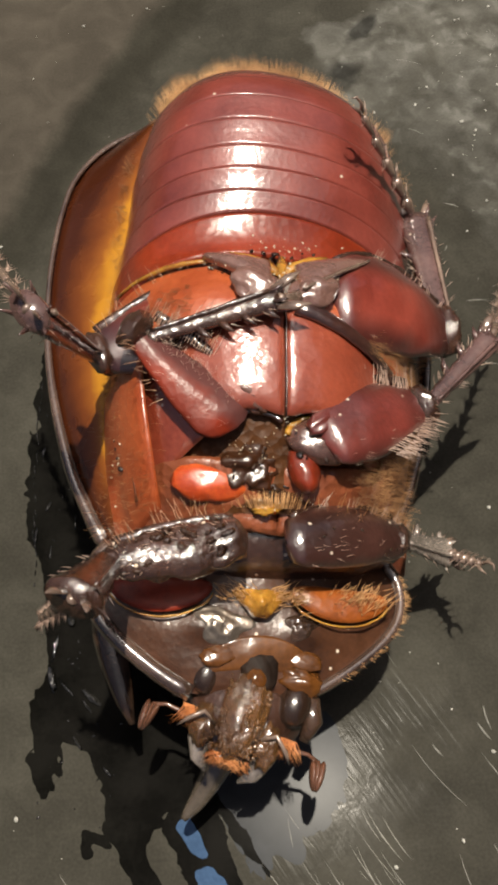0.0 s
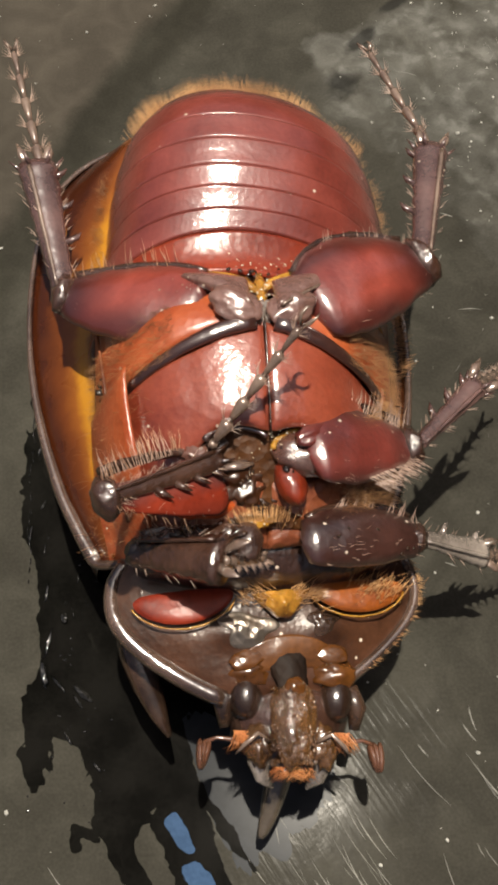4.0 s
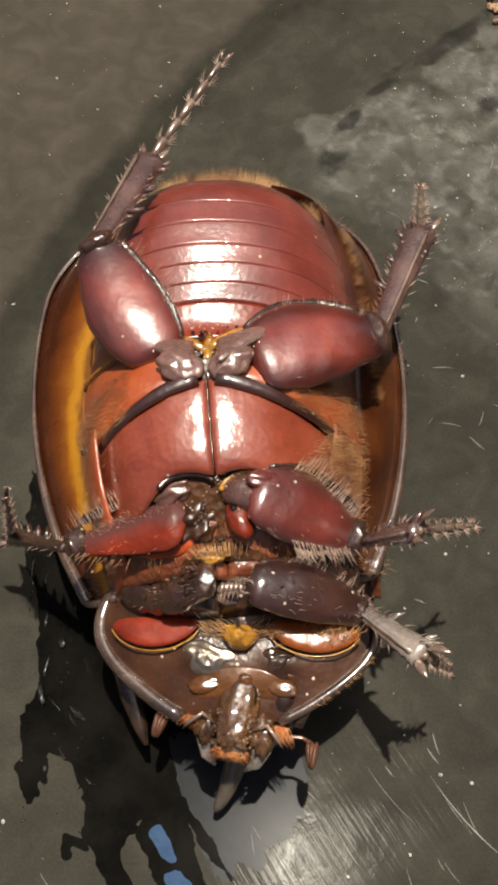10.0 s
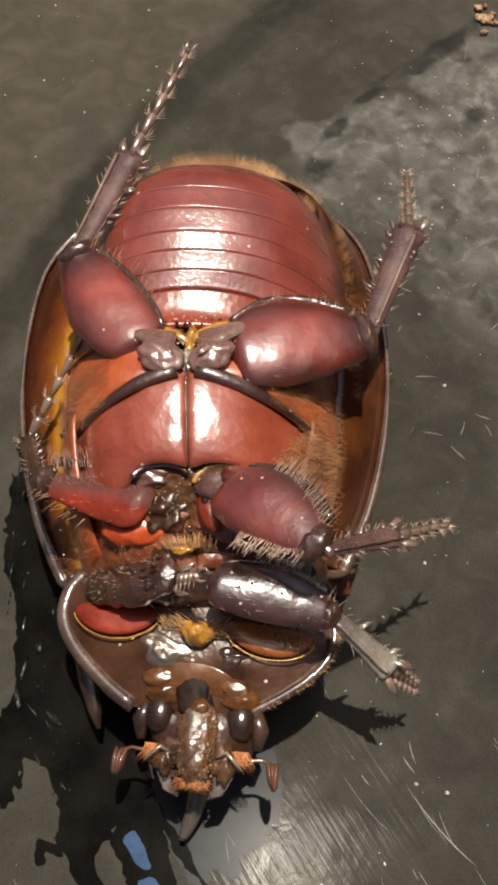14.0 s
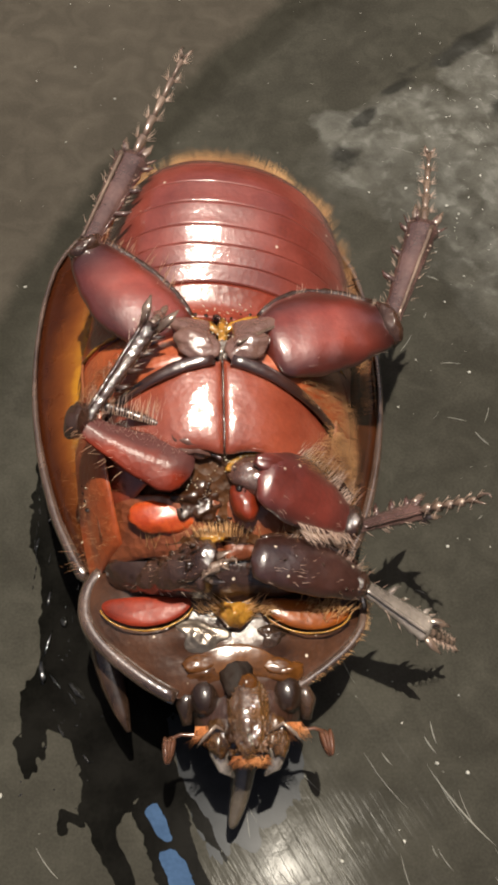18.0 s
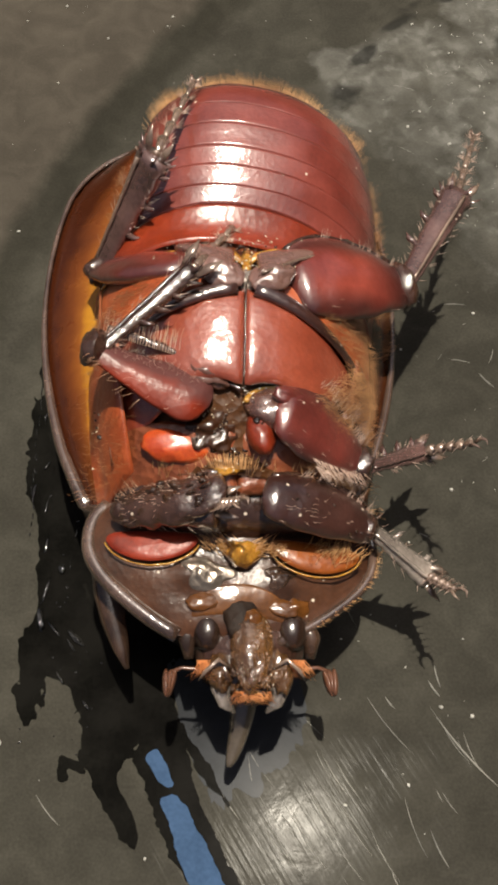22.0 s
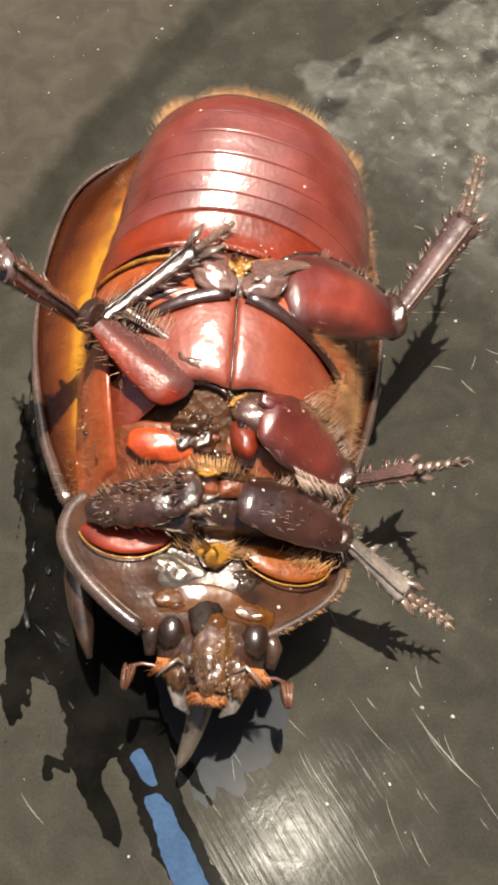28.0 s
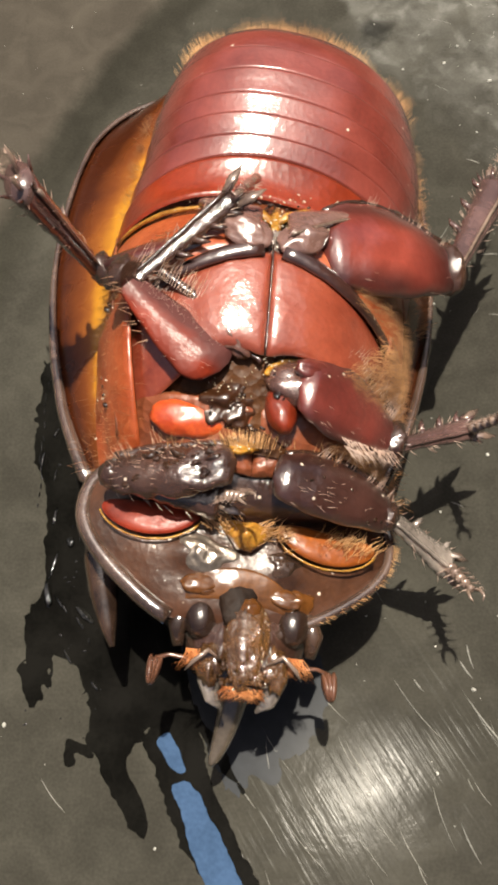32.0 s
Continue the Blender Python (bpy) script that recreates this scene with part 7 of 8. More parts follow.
    walk(THINGS['HR'][2], [
        (0, aim((9.91, 11.19, 11.18), (4.64, 12.47, 19.10))),
        (1, aim((8.04, 13.92, 11.52), (1.44, 15.39, 18.33))),
        (2, aim((9.66, 14.28, 15.13), (5.15, 22.62, 13.64))),
        (4.5, aim((12.50, 14.96, 14.45), (10.31, 24.27, 13.60))),
        (5, aim((12.31, 14.85, 14.69), (10.99, 24.26, 13.34))),
        (6, aim((12.73, 14.49, 14.96), (11.66, 23.78, 12.82))),
        (7, aim((13.43, 13.51, 14.28), (13.46, 22.92, 12.40))),
        (8, aim((14.35, 11.71, 13.57), (16.08, 20.91, 11.43))),
        (9, aim((15.17, 10.87, 11.91), (17.68, 19.46, 8.46))),
        (10, aim((14.79, 12.43, 13.04), (16.12, 20.40, 7.85))),
        (11, aim((14.16, 12.84, 12.13), (15.81, 20.67, 6.82))),
        (12, aim((14.27, 12.89, 13.14), (14.63, 20.90, 7.86))),
        (13, aim((13.98, 12.77, 13.37), (14.60, 20.97, 8.41))),
        (14, aim((14.59, 12.18, 13.68), (15.27, 20.69, 9.29))),
        (15, aim((14.52, 12.07, 13.20), (16.02, 20.92, 9.79))),
        (18, aim((14.50, 12.97, 15.11), (16.53, 22.06, 12.80))),
        (19, aim((14.64, 13.11, 15.50), (16.13, 22.15, 12.64))),
        (20, aim((14.54, 12.99, 14.50), (16.82, 22.03, 12.23))),
        (21, aim((14.51, 12.87, 14.09), (16.82, 22.00, 12.22))),
        (22, aim((14.97, 12.26, 13.48), (17.87, 20.90, 10.43))),
        (23, aim((14.99, 12.08, 14.46), (17.62, 20.84, 11.54))),
        (24, aim((14.75, 12.18, 13.31), (17.51, 20.53, 9.46))),
        (25, aim((14.97, 12.11, 13.35), (17.63, 20.64, 9.84))),
        (26, aim((15.73, 10.86, 14.99), (17.59, 19.85, 12.18))),
        (29, aim((15.45, 10.90, 14.53), (18.19, 19.67, 11.73))),
        (30, aim((15.61, 9.73, 14.60), (18.34, 18.45, 11.67))),
        (31, aim((15.38, 10.16, 14.76), (18.34, 18.73, 11.62))),
        (32, aim((14.56, 11.55, 11.99), (17.26, 20.04, 8.42))),
    ])
    walk(THINGS['ML'][0], [
        (0, aim((-2.27, -6.13, 16.22), (-7.30, -1.93, 17.20))),
        (1, aim((-2.37, -6.04, 16.27), (-7.52, -1.92, 17.20))),
        (2, aim((-2.07, -6.45, 16.08), (-8.52, -4.07, 17.20))),
        (4.5, aim((-2.41, -7.61, 14.26), (-8.59, -11.32, 18.21))),
        (5, aim((-2.31, -7.65, 14.24), (-7.61, -12.44, 18.41))),
        (6, aim((-2.25, -7.65, 14.21), (-7.11, -12.95, 18.38))),
        (7, aim((-2.31, -7.65, 14.24), (-7.65, -12.44, 18.36))),
        (8, aim((-2.28, -7.60, 14.17), (-8.11, -12.30, 17.69))),
        (9, aim((-2.18, -7.56, 14.10), (-7.73, -12.93, 17.19))),
        (10, aim((-2.02, -7.40, 15.10), (-9.94, -7.83, 12.88))),
        (11, aim((-2.42, -7.35, 15.16), (-10.28, -6.87, 15.17))),
        (12, aim((-2.39, -7.29, 15.13), (-10.08, -5.66, 14.54))),
        (13, aim((-2.36, -7.26, 15.11), (-9.79, -4.79, 14.13))),
        (14, aim((-2.36, -7.27, 15.11), (-9.86, -5.01, 14.16))),
        (15, aim((-2.37, -7.21, 15.11), (-9.47, -4.02, 14.10))),
        (18, aim((-1.88, -6.56, 15.99), (-8.17, -3.97, 17.20))),
        (19, aim((-1.93, -6.53, 16.02), (-8.07, -3.71, 17.20))),
        (20, aim((-2.26, -6.27, 16.19), (-8.23, -3.10, 17.20))),
        (21, aim((-2.47, -6.07, 16.29), (-8.26, -2.60, 17.20))),
        (22, aim((-1.80, -6.61, 15.95), (-8.24, -4.31, 17.20))),
        (23, aim((-2.08, -6.40, 16.10), (-7.77, -2.93, 17.20))),
        (24, aim((-2.17, -6.35, 16.14), (-8.21, -3.30, 17.20))),
        (25, aim((-2.10, -6.40, 16.10), (-8.08, -3.30, 17.20))),
        (26, aim((-2.14, -6.33, 16.13), (-7.77, -2.78, 17.20))),
        (29, aim((-2.39, -6.10, 16.26), (-7.99, -2.43, 17.20))),
        (30, aim((-1.88, -6.57, 15.99), (-7.52, -3.14, 17.20))),
        (31, aim((-2.10, -6.38, 16.11), (-7.81, -2.93, 17.20))),
        (32, aim((-2.04, -6.41, 16.08), (-7.27, -2.48, 17.20))),
    ])
    walk(THINGS['ML'][1], [
        (0, aim((-7.30, -1.93, 17.20), (-0.55, -0.20, 19.02))),
        (1, aim((-7.52, -1.92, 17.20), (-0.53, -2.21, 18.91))),
        (2, aim((-8.52, -4.07, 17.20), (-1.56, -3.34, 18.87))),
        (4.5, aim((-8.59, -11.32, 18.21), (-4.35, -6.72, 14.65))),
        (5, aim((-7.61, -12.44, 18.41), (-6.79, -7.11, 13.65))),
        (6, aim((-7.11, -12.95, 18.38), (-10.58, -9.30, 13.24))),
        (7, aim((-7.65, -12.44, 18.36), (-12.01, -9.98, 13.18))),
        (8, aim((-8.11, -12.30, 17.69), (-12.08, -9.62, 12.31))),
        (9, aim((-7.73, -12.93, 17.19), (-13.63, -10.94, 13.58))),
        (10, aim((-9.94, -7.83, 12.88), (-14.76, -4.84, 8.44))),
        (11, aim((-10.28, -6.87, 15.17), (-13.34, -1.73, 11.15))),
        (12, aim((-10.08, -5.66, 14.54), (-12.53, -0.72, 9.91))),
        (13, aim((-9.79, -4.79, 14.13), (-12.41, -0.30, 9.16))),
        (14, aim((-9.86, -5.01, 14.16), (-12.05, 0.01, 9.49))),
        (15, aim((-9.47, -4.02, 14.10), (-11.39, 1.34, 9.70))),
        (18, aim((-8.17, -3.97, 17.20), (-4.22, 1.71, 19.18))),
        (19, aim((-8.07, -3.71, 17.20), (-3.49, 1.54, 19.04))),
        (20, aim((-8.23, -3.10, 17.20), (-3.56, 2.09, 18.99))),
        (21, aim((-8.26, -2.60, 17.20), (-3.44, 2.47, 18.92))),
        (22, aim((-8.24, -4.31, 17.20), (-3.18, 0.52, 18.88))),
        (23, aim((-7.77, -2.93, 17.20), (-2.56, 1.79, 18.76))),
        (24, aim((-8.21, -3.30, 17.20), (-2.94, 1.34, 18.79))),
        (25, aim((-8.08, -3.30, 17.20), (-2.80, 1.35, 18.75))),
        (26, aim((-7.77, -2.78, 17.20), (-2.89, 2.30, 18.66))),
        (29, aim((-7.99, -2.43, 17.20), (-2.76, 2.28, 18.74))),
        (30, aim((-7.52, -3.14, 17.20), (-2.45, 1.72, 18.78))),
        (31, aim((-7.81, -2.93, 17.20), (-2.60, 1.76, 18.83))),
        (32, aim((-7.27, -2.48, 17.20), (-2.40, 2.57, 18.82))),
    ])
    walk(THINGS['ML'][2], [
        (0, aim((-0.55, -0.20, 19.02), (5.34, 3.32, 14.18))),
        (1, aim((-0.53, -2.21, 18.91), (5.80, 1.52, 14.84))),
        (2, aim((-1.56, -3.34, 18.87), (4.77, 0.61, 15.02))),
        (4.5, aim((-4.35, -6.72, 14.65), (-1.48, -4.44, 22.21))),
        (5, aim((-6.79, -7.11, 13.65), (-6.45, -3.26, 21.12))),
        (6, aim((-10.58, -9.30, 13.24), (-12.65, -5.57, 6.00))),
        (7, aim((-12.01, -9.98, 13.18), (-14.15, -6.78, 5.72))),
        (8, aim((-12.08, -9.62, 12.31), (-13.82, -6.70, 4.63))),
        (9, aim((-13.63, -10.94, 13.58), (-17.15, -7.35, 6.85))),
        (10, aim((-14.76, -4.84, 8.44), (-12.60, -5.65, 16.52))),
        (11, aim((-13.34, -1.73, 11.15), (-12.69, 3.31, 17.83))),
        (12, aim((-12.53, -0.72, 9.91), (-10.38, 4.24, 16.34))),
        (13, aim((-12.41, -0.30, 9.16), (-9.30, 4.40, 15.38))),
        (14, aim((-12.05, 0.01, 9.49), (-7.49, 5.80, 13.53))),
        (15, aim((-11.39, 1.34, 9.70), (-5.91, 5.76, 14.29))),
        (18, aim((-4.22, 1.71, 19.18), (-2.01, 8.18, 14.30))),
        (19, aim((-3.49, 1.54, 19.04), (-1.21, 8.17, 14.42))),
        (20, aim((-3.56, 2.09, 18.99), (-0.45, 8.63, 14.74))),
        (21, aim((-3.44, 2.47, 18.92), (-0.22, 8.67, 14.26))),
        (22, aim((-3.18, 0.52, 18.88), (-0.02, 7.48, 15.39))),
        (23, aim((-2.56, 1.79, 18.76), (-0.13, 8.66, 14.58))),
        (24, aim((-2.94, 1.34, 18.79), (-0.69, 8.25, 14.58))),
        (25, aim((-2.80, 1.35, 18.75), (-0.48, 8.31, 14.67))),
        (26, aim((-2.89, 2.30, 18.66), (0.52, 9.05, 15.01))),
        (29, aim((-2.76, 2.28, 18.74), (0.63, 9.00, 15.02))),
        (30, aim((-2.45, 1.72, 18.78), (0.85, 8.03, 14.32))),
        (31, aim((-2.60, 1.76, 18.83), (0.53, 8.09, 14.28))),
        (32, aim((-2.40, 2.57, 18.82), (-0.17, 9.15, 14.10))),
    ])
    walk(THINGS['MR'][0], [
        (0, aim((2.00, -6.90, 16.20), (8.71, -3.27, 13.79))),
        (1, aim((2.00, -6.90, 16.20), (8.73, -4.02, 12.98))),
        (2, aim((2.00, -6.90, 16.20), (8.75, -4.74, 12.49))),
        (4.5, aim((2.00, -6.90, 16.20), (9.06, -5.10, 12.89))),
        (5, aim((2.00, -6.90, 16.20), (8.96, -4.72, 12.91))),
        (6, aim((2.00, -6.90, 16.20), (9.12, -5.18, 12.97))),
        (7, aim((2.00, -6.90, 16.20), (9.07, -5.70, 12.66))),
        (8, aim((2.00, -6.90, 16.20), (8.84, -6.48, 12.08))),
        (9, aim((2.00, -6.90, 16.20), (8.52, -7.83, 11.65))),
        (10, aim((2.00, -6.90, 16.20), (8.19, -8.99, 11.58))),
        (11, aim((2.00, -6.90, 16.20), (7.72, -12.21, 17.96))),
        (12, aim((2.00, -6.90, 16.20), (7.74, -11.91, 18.64))),
        (13, aim((2.00, -6.90, 16.20), (7.81, -11.76, 18.77))),
        (14, aim((2.00, -6.90, 16.20), (7.83, -11.94, 18.35))),
        (15, aim((2.00, -6.90, 16.20), (7.41, -12.00, 19.16))),
        (18, aim((2.00, -6.90, 16.20), (8.36, -8.31, 11.56))),
        (19, aim((2.00, -6.90, 16.20), (8.51, -7.89, 11.66))),
        (20, aim((2.00, -6.90, 16.20), (8.43, -8.56, 11.75))),
        (21, aim((2.00, -6.90, 16.20), (8.56, -8.23, 11.82))),
        (22, aim((2.00, -6.90, 16.20), (8.06, -8.01, 11.10))),
        (23, aim((2.00, -6.90, 16.20), (8.20, -7.92, 11.25))),
        (24, aim((2.00, -6.90, 16.20), (7.88, -7.91, 10.87))),
        (25, aim((2.00, -6.90, 16.20), (8.23, -8.13, 11.34))),
        (26, aim((2.00, -6.90, 16.20), (8.07, -8.13, 11.14))),
        (29, aim((2.00, -6.90, 16.20), (8.17, -8.45, 11.35))),
        (30, aim((2.00, -6.90, 16.20), (8.15, -8.34, 11.29))),
        (31, aim((2.00, -6.90, 16.20), (8.05, -7.84, 11.06))),
        (32, aim((2.00, -6.90, 16.20), (8.28, -7.49, 11.28))),
    ])
    walk(THINGS['MR'][1], [
        (0, aim((8.71, -3.27, 13.79), (12.94, 1.26, 13.59))),
        (1, aim((8.73, -4.02, 12.98), (12.74, 0.39, 14.67))),
        (2, aim((8.75, -4.74, 12.49), (12.55, -0.22, 14.40))),
        (4.5, aim((9.06, -5.10, 12.89), (13.67, -1.05, 12.03))),
        (5, aim((8.96, -4.72, 12.91), (13.60, -0.71, 12.02))),
        (6, aim((9.12, -5.18, 12.97), (13.51, -1.26, 11.04))),
        (7, aim((9.07, -5.70, 12.66), (13.38, -2.61, 9.44))),
        (8, aim((8.84, -6.48, 12.08), (13.33, -3.43, 9.09))),
        (9, aim((8.52, -7.83, 11.65), (12.70, -4.37, 8.66))),
        (10, aim((8.19, -8.99, 11.58), (11.22, -10.59, 16.74))),
        (11, aim((7.72, -12.21, 17.96), (11.39, -9.98, 13.50))),
        (12, aim((7.74, -11.91, 18.64), (11.50, -10.15, 14.03))),
        (13, aim((7.81, -11.76, 18.77), (12.09, -9.91, 14.69))),
        (14, aim((7.83, -11.94, 18.35), (11.99, -9.84, 14.26))),
        (15, aim((7.41, -12.00, 19.16), (11.44, -10.01, 14.89))),
        (18, aim((8.36, -8.31, 11.56), (13.21, -5.81, 8.61))),
        (19, aim((8.51, -7.89, 11.66), (13.45, -5.56, 8.72))),
        (20, aim((8.43, -8.56, 11.75), (13.20, -5.95, 8.76))),
        (21, aim((8.56, -8.23, 11.82), (13.08, -5.78, 8.36))),
        (22, aim((8.06, -8.01, 11.10), (12.61, -5.04, 8.10))),
        (23, aim((8.20, -7.92, 11.25), (12.75, -5.22, 8.03))),
        (24, aim((7.88, -7.91, 10.87), (12.69, -5.29, 7.98))),
        (25, aim((8.23, -8.13, 11.34), (12.88, -5.25, 8.41))),
        (26, aim((8.07, -8.13, 11.14), (13.04, -5.44, 8.58))),
        (29, aim((8.17, -8.45, 11.35), (13.00, -5.58, 8.74))),
        (30, aim((8.15, -8.34, 11.29), (12.89, -5.28, 8.73))),
        (31, aim((8.05, -7.84, 11.06), (12.81, -4.77, 8.53))),
        (32, aim((8.28, -7.49, 11.28), (13.15, -4.57, 8.79))),
    ])
    walk(THINGS['MR'][2], [
        (0, aim((12.94, 1.26, 13.59), (15.56, 6.53, 11.07))),
        (1, aim((12.74, 0.39, 14.67), (15.79, 5.36, 12.02))),
        (2, aim((12.55, -0.22, 14.40), (15.67, 4.42, 11.29))),
        (4.5, aim((13.67, -1.05, 12.03), (17.41, 2.26, 8.03))),
        (5, aim((13.60, -0.71, 12.02), (17.33, 2.84, 8.22))),
        (6, aim((13.51, -1.26, 11.04), (17.27, 2.15, 7.15))),
        (7, aim((13.38, -2.61, 9.44), (17.42, 1.01, 6.05))),
        (8, aim((13.33, -3.43, 9.09), (16.95, -0.07, 5.01))),
        (9, aim((12.70, -4.37, 8.66), (12.29, -5.68, 14.91))),
        (10, aim((11.22, -10.59, 16.74), (15.06, -8.80, 11.95))),
        (11, aim((11.39, -9.98, 13.50), (15.31, -9.35, 8.47))),
        (12, aim((11.50, -10.15, 14.03), (15.72, -9.10, 9.33))),
        (13, aim((12.09, -9.91, 14.69), (15.57, -8.48, 9.51))),
        (14, aim((11.99, -9.84, 14.26), (15.71, -7.56, 9.58))),
        (15, aim((11.44, -10.01, 14.89), (15.69, -7.77, 10.67))),
        (18, aim((13.21, -5.81, 8.61), (15.48, -7.74, 14.27))),
        (19, aim((13.45, -5.56, 8.72), (14.89, -7.88, 14.51))),
        (20, aim((13.20, -5.95, 8.76), (14.76, -8.19, 14.55))),
        (21, aim((13.08, -5.78, 8.36), (14.49, -7.95, 14.22))),
        (22, aim((12.61, -5.04, 8.10), (14.16, -7.37, 13.86))),
        (23, aim((12.75, -5.22, 8.03), (13.92, -7.51, 13.89))),
        (24, aim((12.69, -5.29, 7.98), (13.66, -7.46, 13.92))),
        (25, aim((12.88, -5.25, 8.41), (14.01, -7.52, 14.28))),
        (26, aim((13.04, -5.44, 8.58), (14.76, -8.09, 14.15))),
        (29, aim((13.00, -5.58, 8.74), (14.02, -7.82, 14.64))),
        (30, aim((12.89, -5.28, 8.73), (13.79, -7.65, 14.60))),
        (31, aim((12.81, -4.77, 8.53), (13.78, -7.03, 14.44))),
        (32, aim((13.15, -4.57, 8.79), (13.24, -6.93, 14.74))),
    ])
    walk(THINGS['FR'][0], [
        (0, aim((0.24, -11.76, 14.00), (7.18, -10.41, 11.21))),
        (1, aim((0.44, -11.43, 14.00), (7.58, -10.58, 11.54))),
        (2, aim((0.92, -11.21, 14.00), (8.31, -10.66, 12.34))),
        (4.5, aim((1.75, -11.04, 14.00), (8.89, -10.08, 11.58))),
        (5, aim((1.91, -11.00, 14.00), (9.09, -10.14, 11.68))),
        (6, aim((2.10, -11.10, 14.00), (9.19, -10.69, 11.29))),
        (7, aim((2.16, -11.31, 14.00), (9.45, -12.36, 12.14))),
        (8, aim((2.21, -11.27, 14.00), (8.90, -12.34, 10.54))),
        (9, aim((2.26, -11.37, 14.00), (8.67, -12.39, 10.05))),
        (10, aim((1.25, -11.71, 14.00), (7.72, -12.81, 10.18))),
        (11, aim((0.90, -12.58, 14.00), (7.68, -14.55, 11.20))),
        (12, aim((0.91, -12.32, 14.00), (7.91, -13.92, 11.52))),
        (13, aim((0.89, -12.17, 14.00), (7.83, -13.68, 11.27))),
        (14, aim((0.85, -12.10, 14.00), (8.10, -14.06, 12.87))),
        (15, aim((0.80, -12.12, 14.00), (7.78, -13.49, 11.32))),
        (18, aim((1.50, -11.25, 14.00), (8.47, -11.86, 11.04))),
        (19, aim((1.56, -11.32, 14.00), (8.44, -11.87, 10.82))),
        (20, aim((1.45, -11.49, 14.00), (8.57, -11.99, 11.38))),
        (21, aim((1.46, -11.57, 14.00), (8.50, -12.07, 11.18))),
        (22, aim((1.35, -11.48, 14.00), (8.20, -11.80, 10.72))),
        (23, aim((1.28, -11.53, 14.00), (8.15, -11.89, 10.77))),
        (24, aim((1.24, -11.51, 14.00), (8.02, -11.40, 10.56))),
        (25, aim((1.15, -11.61, 14.00), (8.27, -11.81, 11.35))),
        (26, aim((1.14, -11.58, 14.00), (7.99, -12.00, 10.73))),
        (29, aim((1.04, -11.52, 14.00), (8.05, -11.98, 11.09))),
        (30, aim((1.05, -11.42, 14.00), (8.03, -11.68, 11.01))),
        (31, aim((1.07, -11.29, 14.00), (7.92, -11.70, 10.73))),
        (32, aim((1.06, -11.29, 14.00), (7.93, -11.63, 10.76))),
    ])
    walk(THINGS['FR'][1], [
        (0, aim((7.18, -10.41, 11.21), (11.06, -9.80, 7.22))),
        (1, aim((7.58, -10.58, 11.54), (11.40, -9.96, 7.49))),
        (2, aim((8.31, -10.66, 12.34), (12.54, -10.28, 8.69))),
        (4.5, aim((8.89, -10.08, 11.58), (13.64, -10.19, 8.61))),
        (5, aim((9.09, -10.14, 11.68), (13.78, -10.19, 8.61))),
        (6, aim((9.19, -10.69, 11.29), (13.76, -10.48, 8.06))),
        (7, aim((9.45, -12.36, 12.14), (13.94, -11.96, 8.81))),
        (8, aim((8.90, -12.34, 10.54), (13.54, -12.25, 7.41))),
        (9, aim((8.67, -12.39, 10.05), (12.67, -12.69, 6.14))),
        (10, aim((7.72, -12.81, 10.18), (10.84, -16.62, 12.85))),
        (11, aim((7.68, -14.55, 11.20), (11.56, -16.91, 7.92))),
        (12, aim((7.91, -13.92, 11.52), (11.40, -16.50, 7.98))),
        (13, aim((7.83, -13.68, 11.27), (11.10, -16.21, 7.50))),
        (14, aim((8.10, -14.06, 12.87), (11.35, -16.45, 8.98))),
        (15, aim((7.78, -13.49, 11.32), (11.40, -15.98, 7.84))),
        (18, aim((8.47, -11.86, 11.04), (12.87, -13.85, 8.21))),
        (19, aim((8.44, -11.87, 10.82), (12.85, -13.40, 7.73))),
        (20, aim((8.57, -11.99, 11.38), (12.81, -13.78, 8.20))),
        (21, aim((8.50, -12.07, 11.18), (12.91, -13.68, 8.13))),
        (22, aim((8.20, -11.80, 10.72), (12.36, -13.42, 7.34))),
        (23, aim((8.15, -11.89, 10.77), (12.37, -13.52, 7.47))),
        (24, aim((8.02, -11.40, 10.56), (12.26, -12.97, 7.26))),
        (25, aim((8.27, -11.81, 11.35), (12.54, -13.32, 8.06))),
        (26, aim((7.99, -12.00, 10.73), (12.45, -13.78, 7.84))),
        (29, aim((8.05, -11.98, 11.09), (12.38, -13.91, 8.10))),
        (30, aim((8.03, -11.68, 11.01), (12.42, -13.77, 8.23))),
        (31, aim((7.92, -11.70, 10.73), (12.32, -13.60, 7.84))),
        (32, aim((7.93, -11.63, 10.76), (12.05, -12.70, 7.12))),
    ])
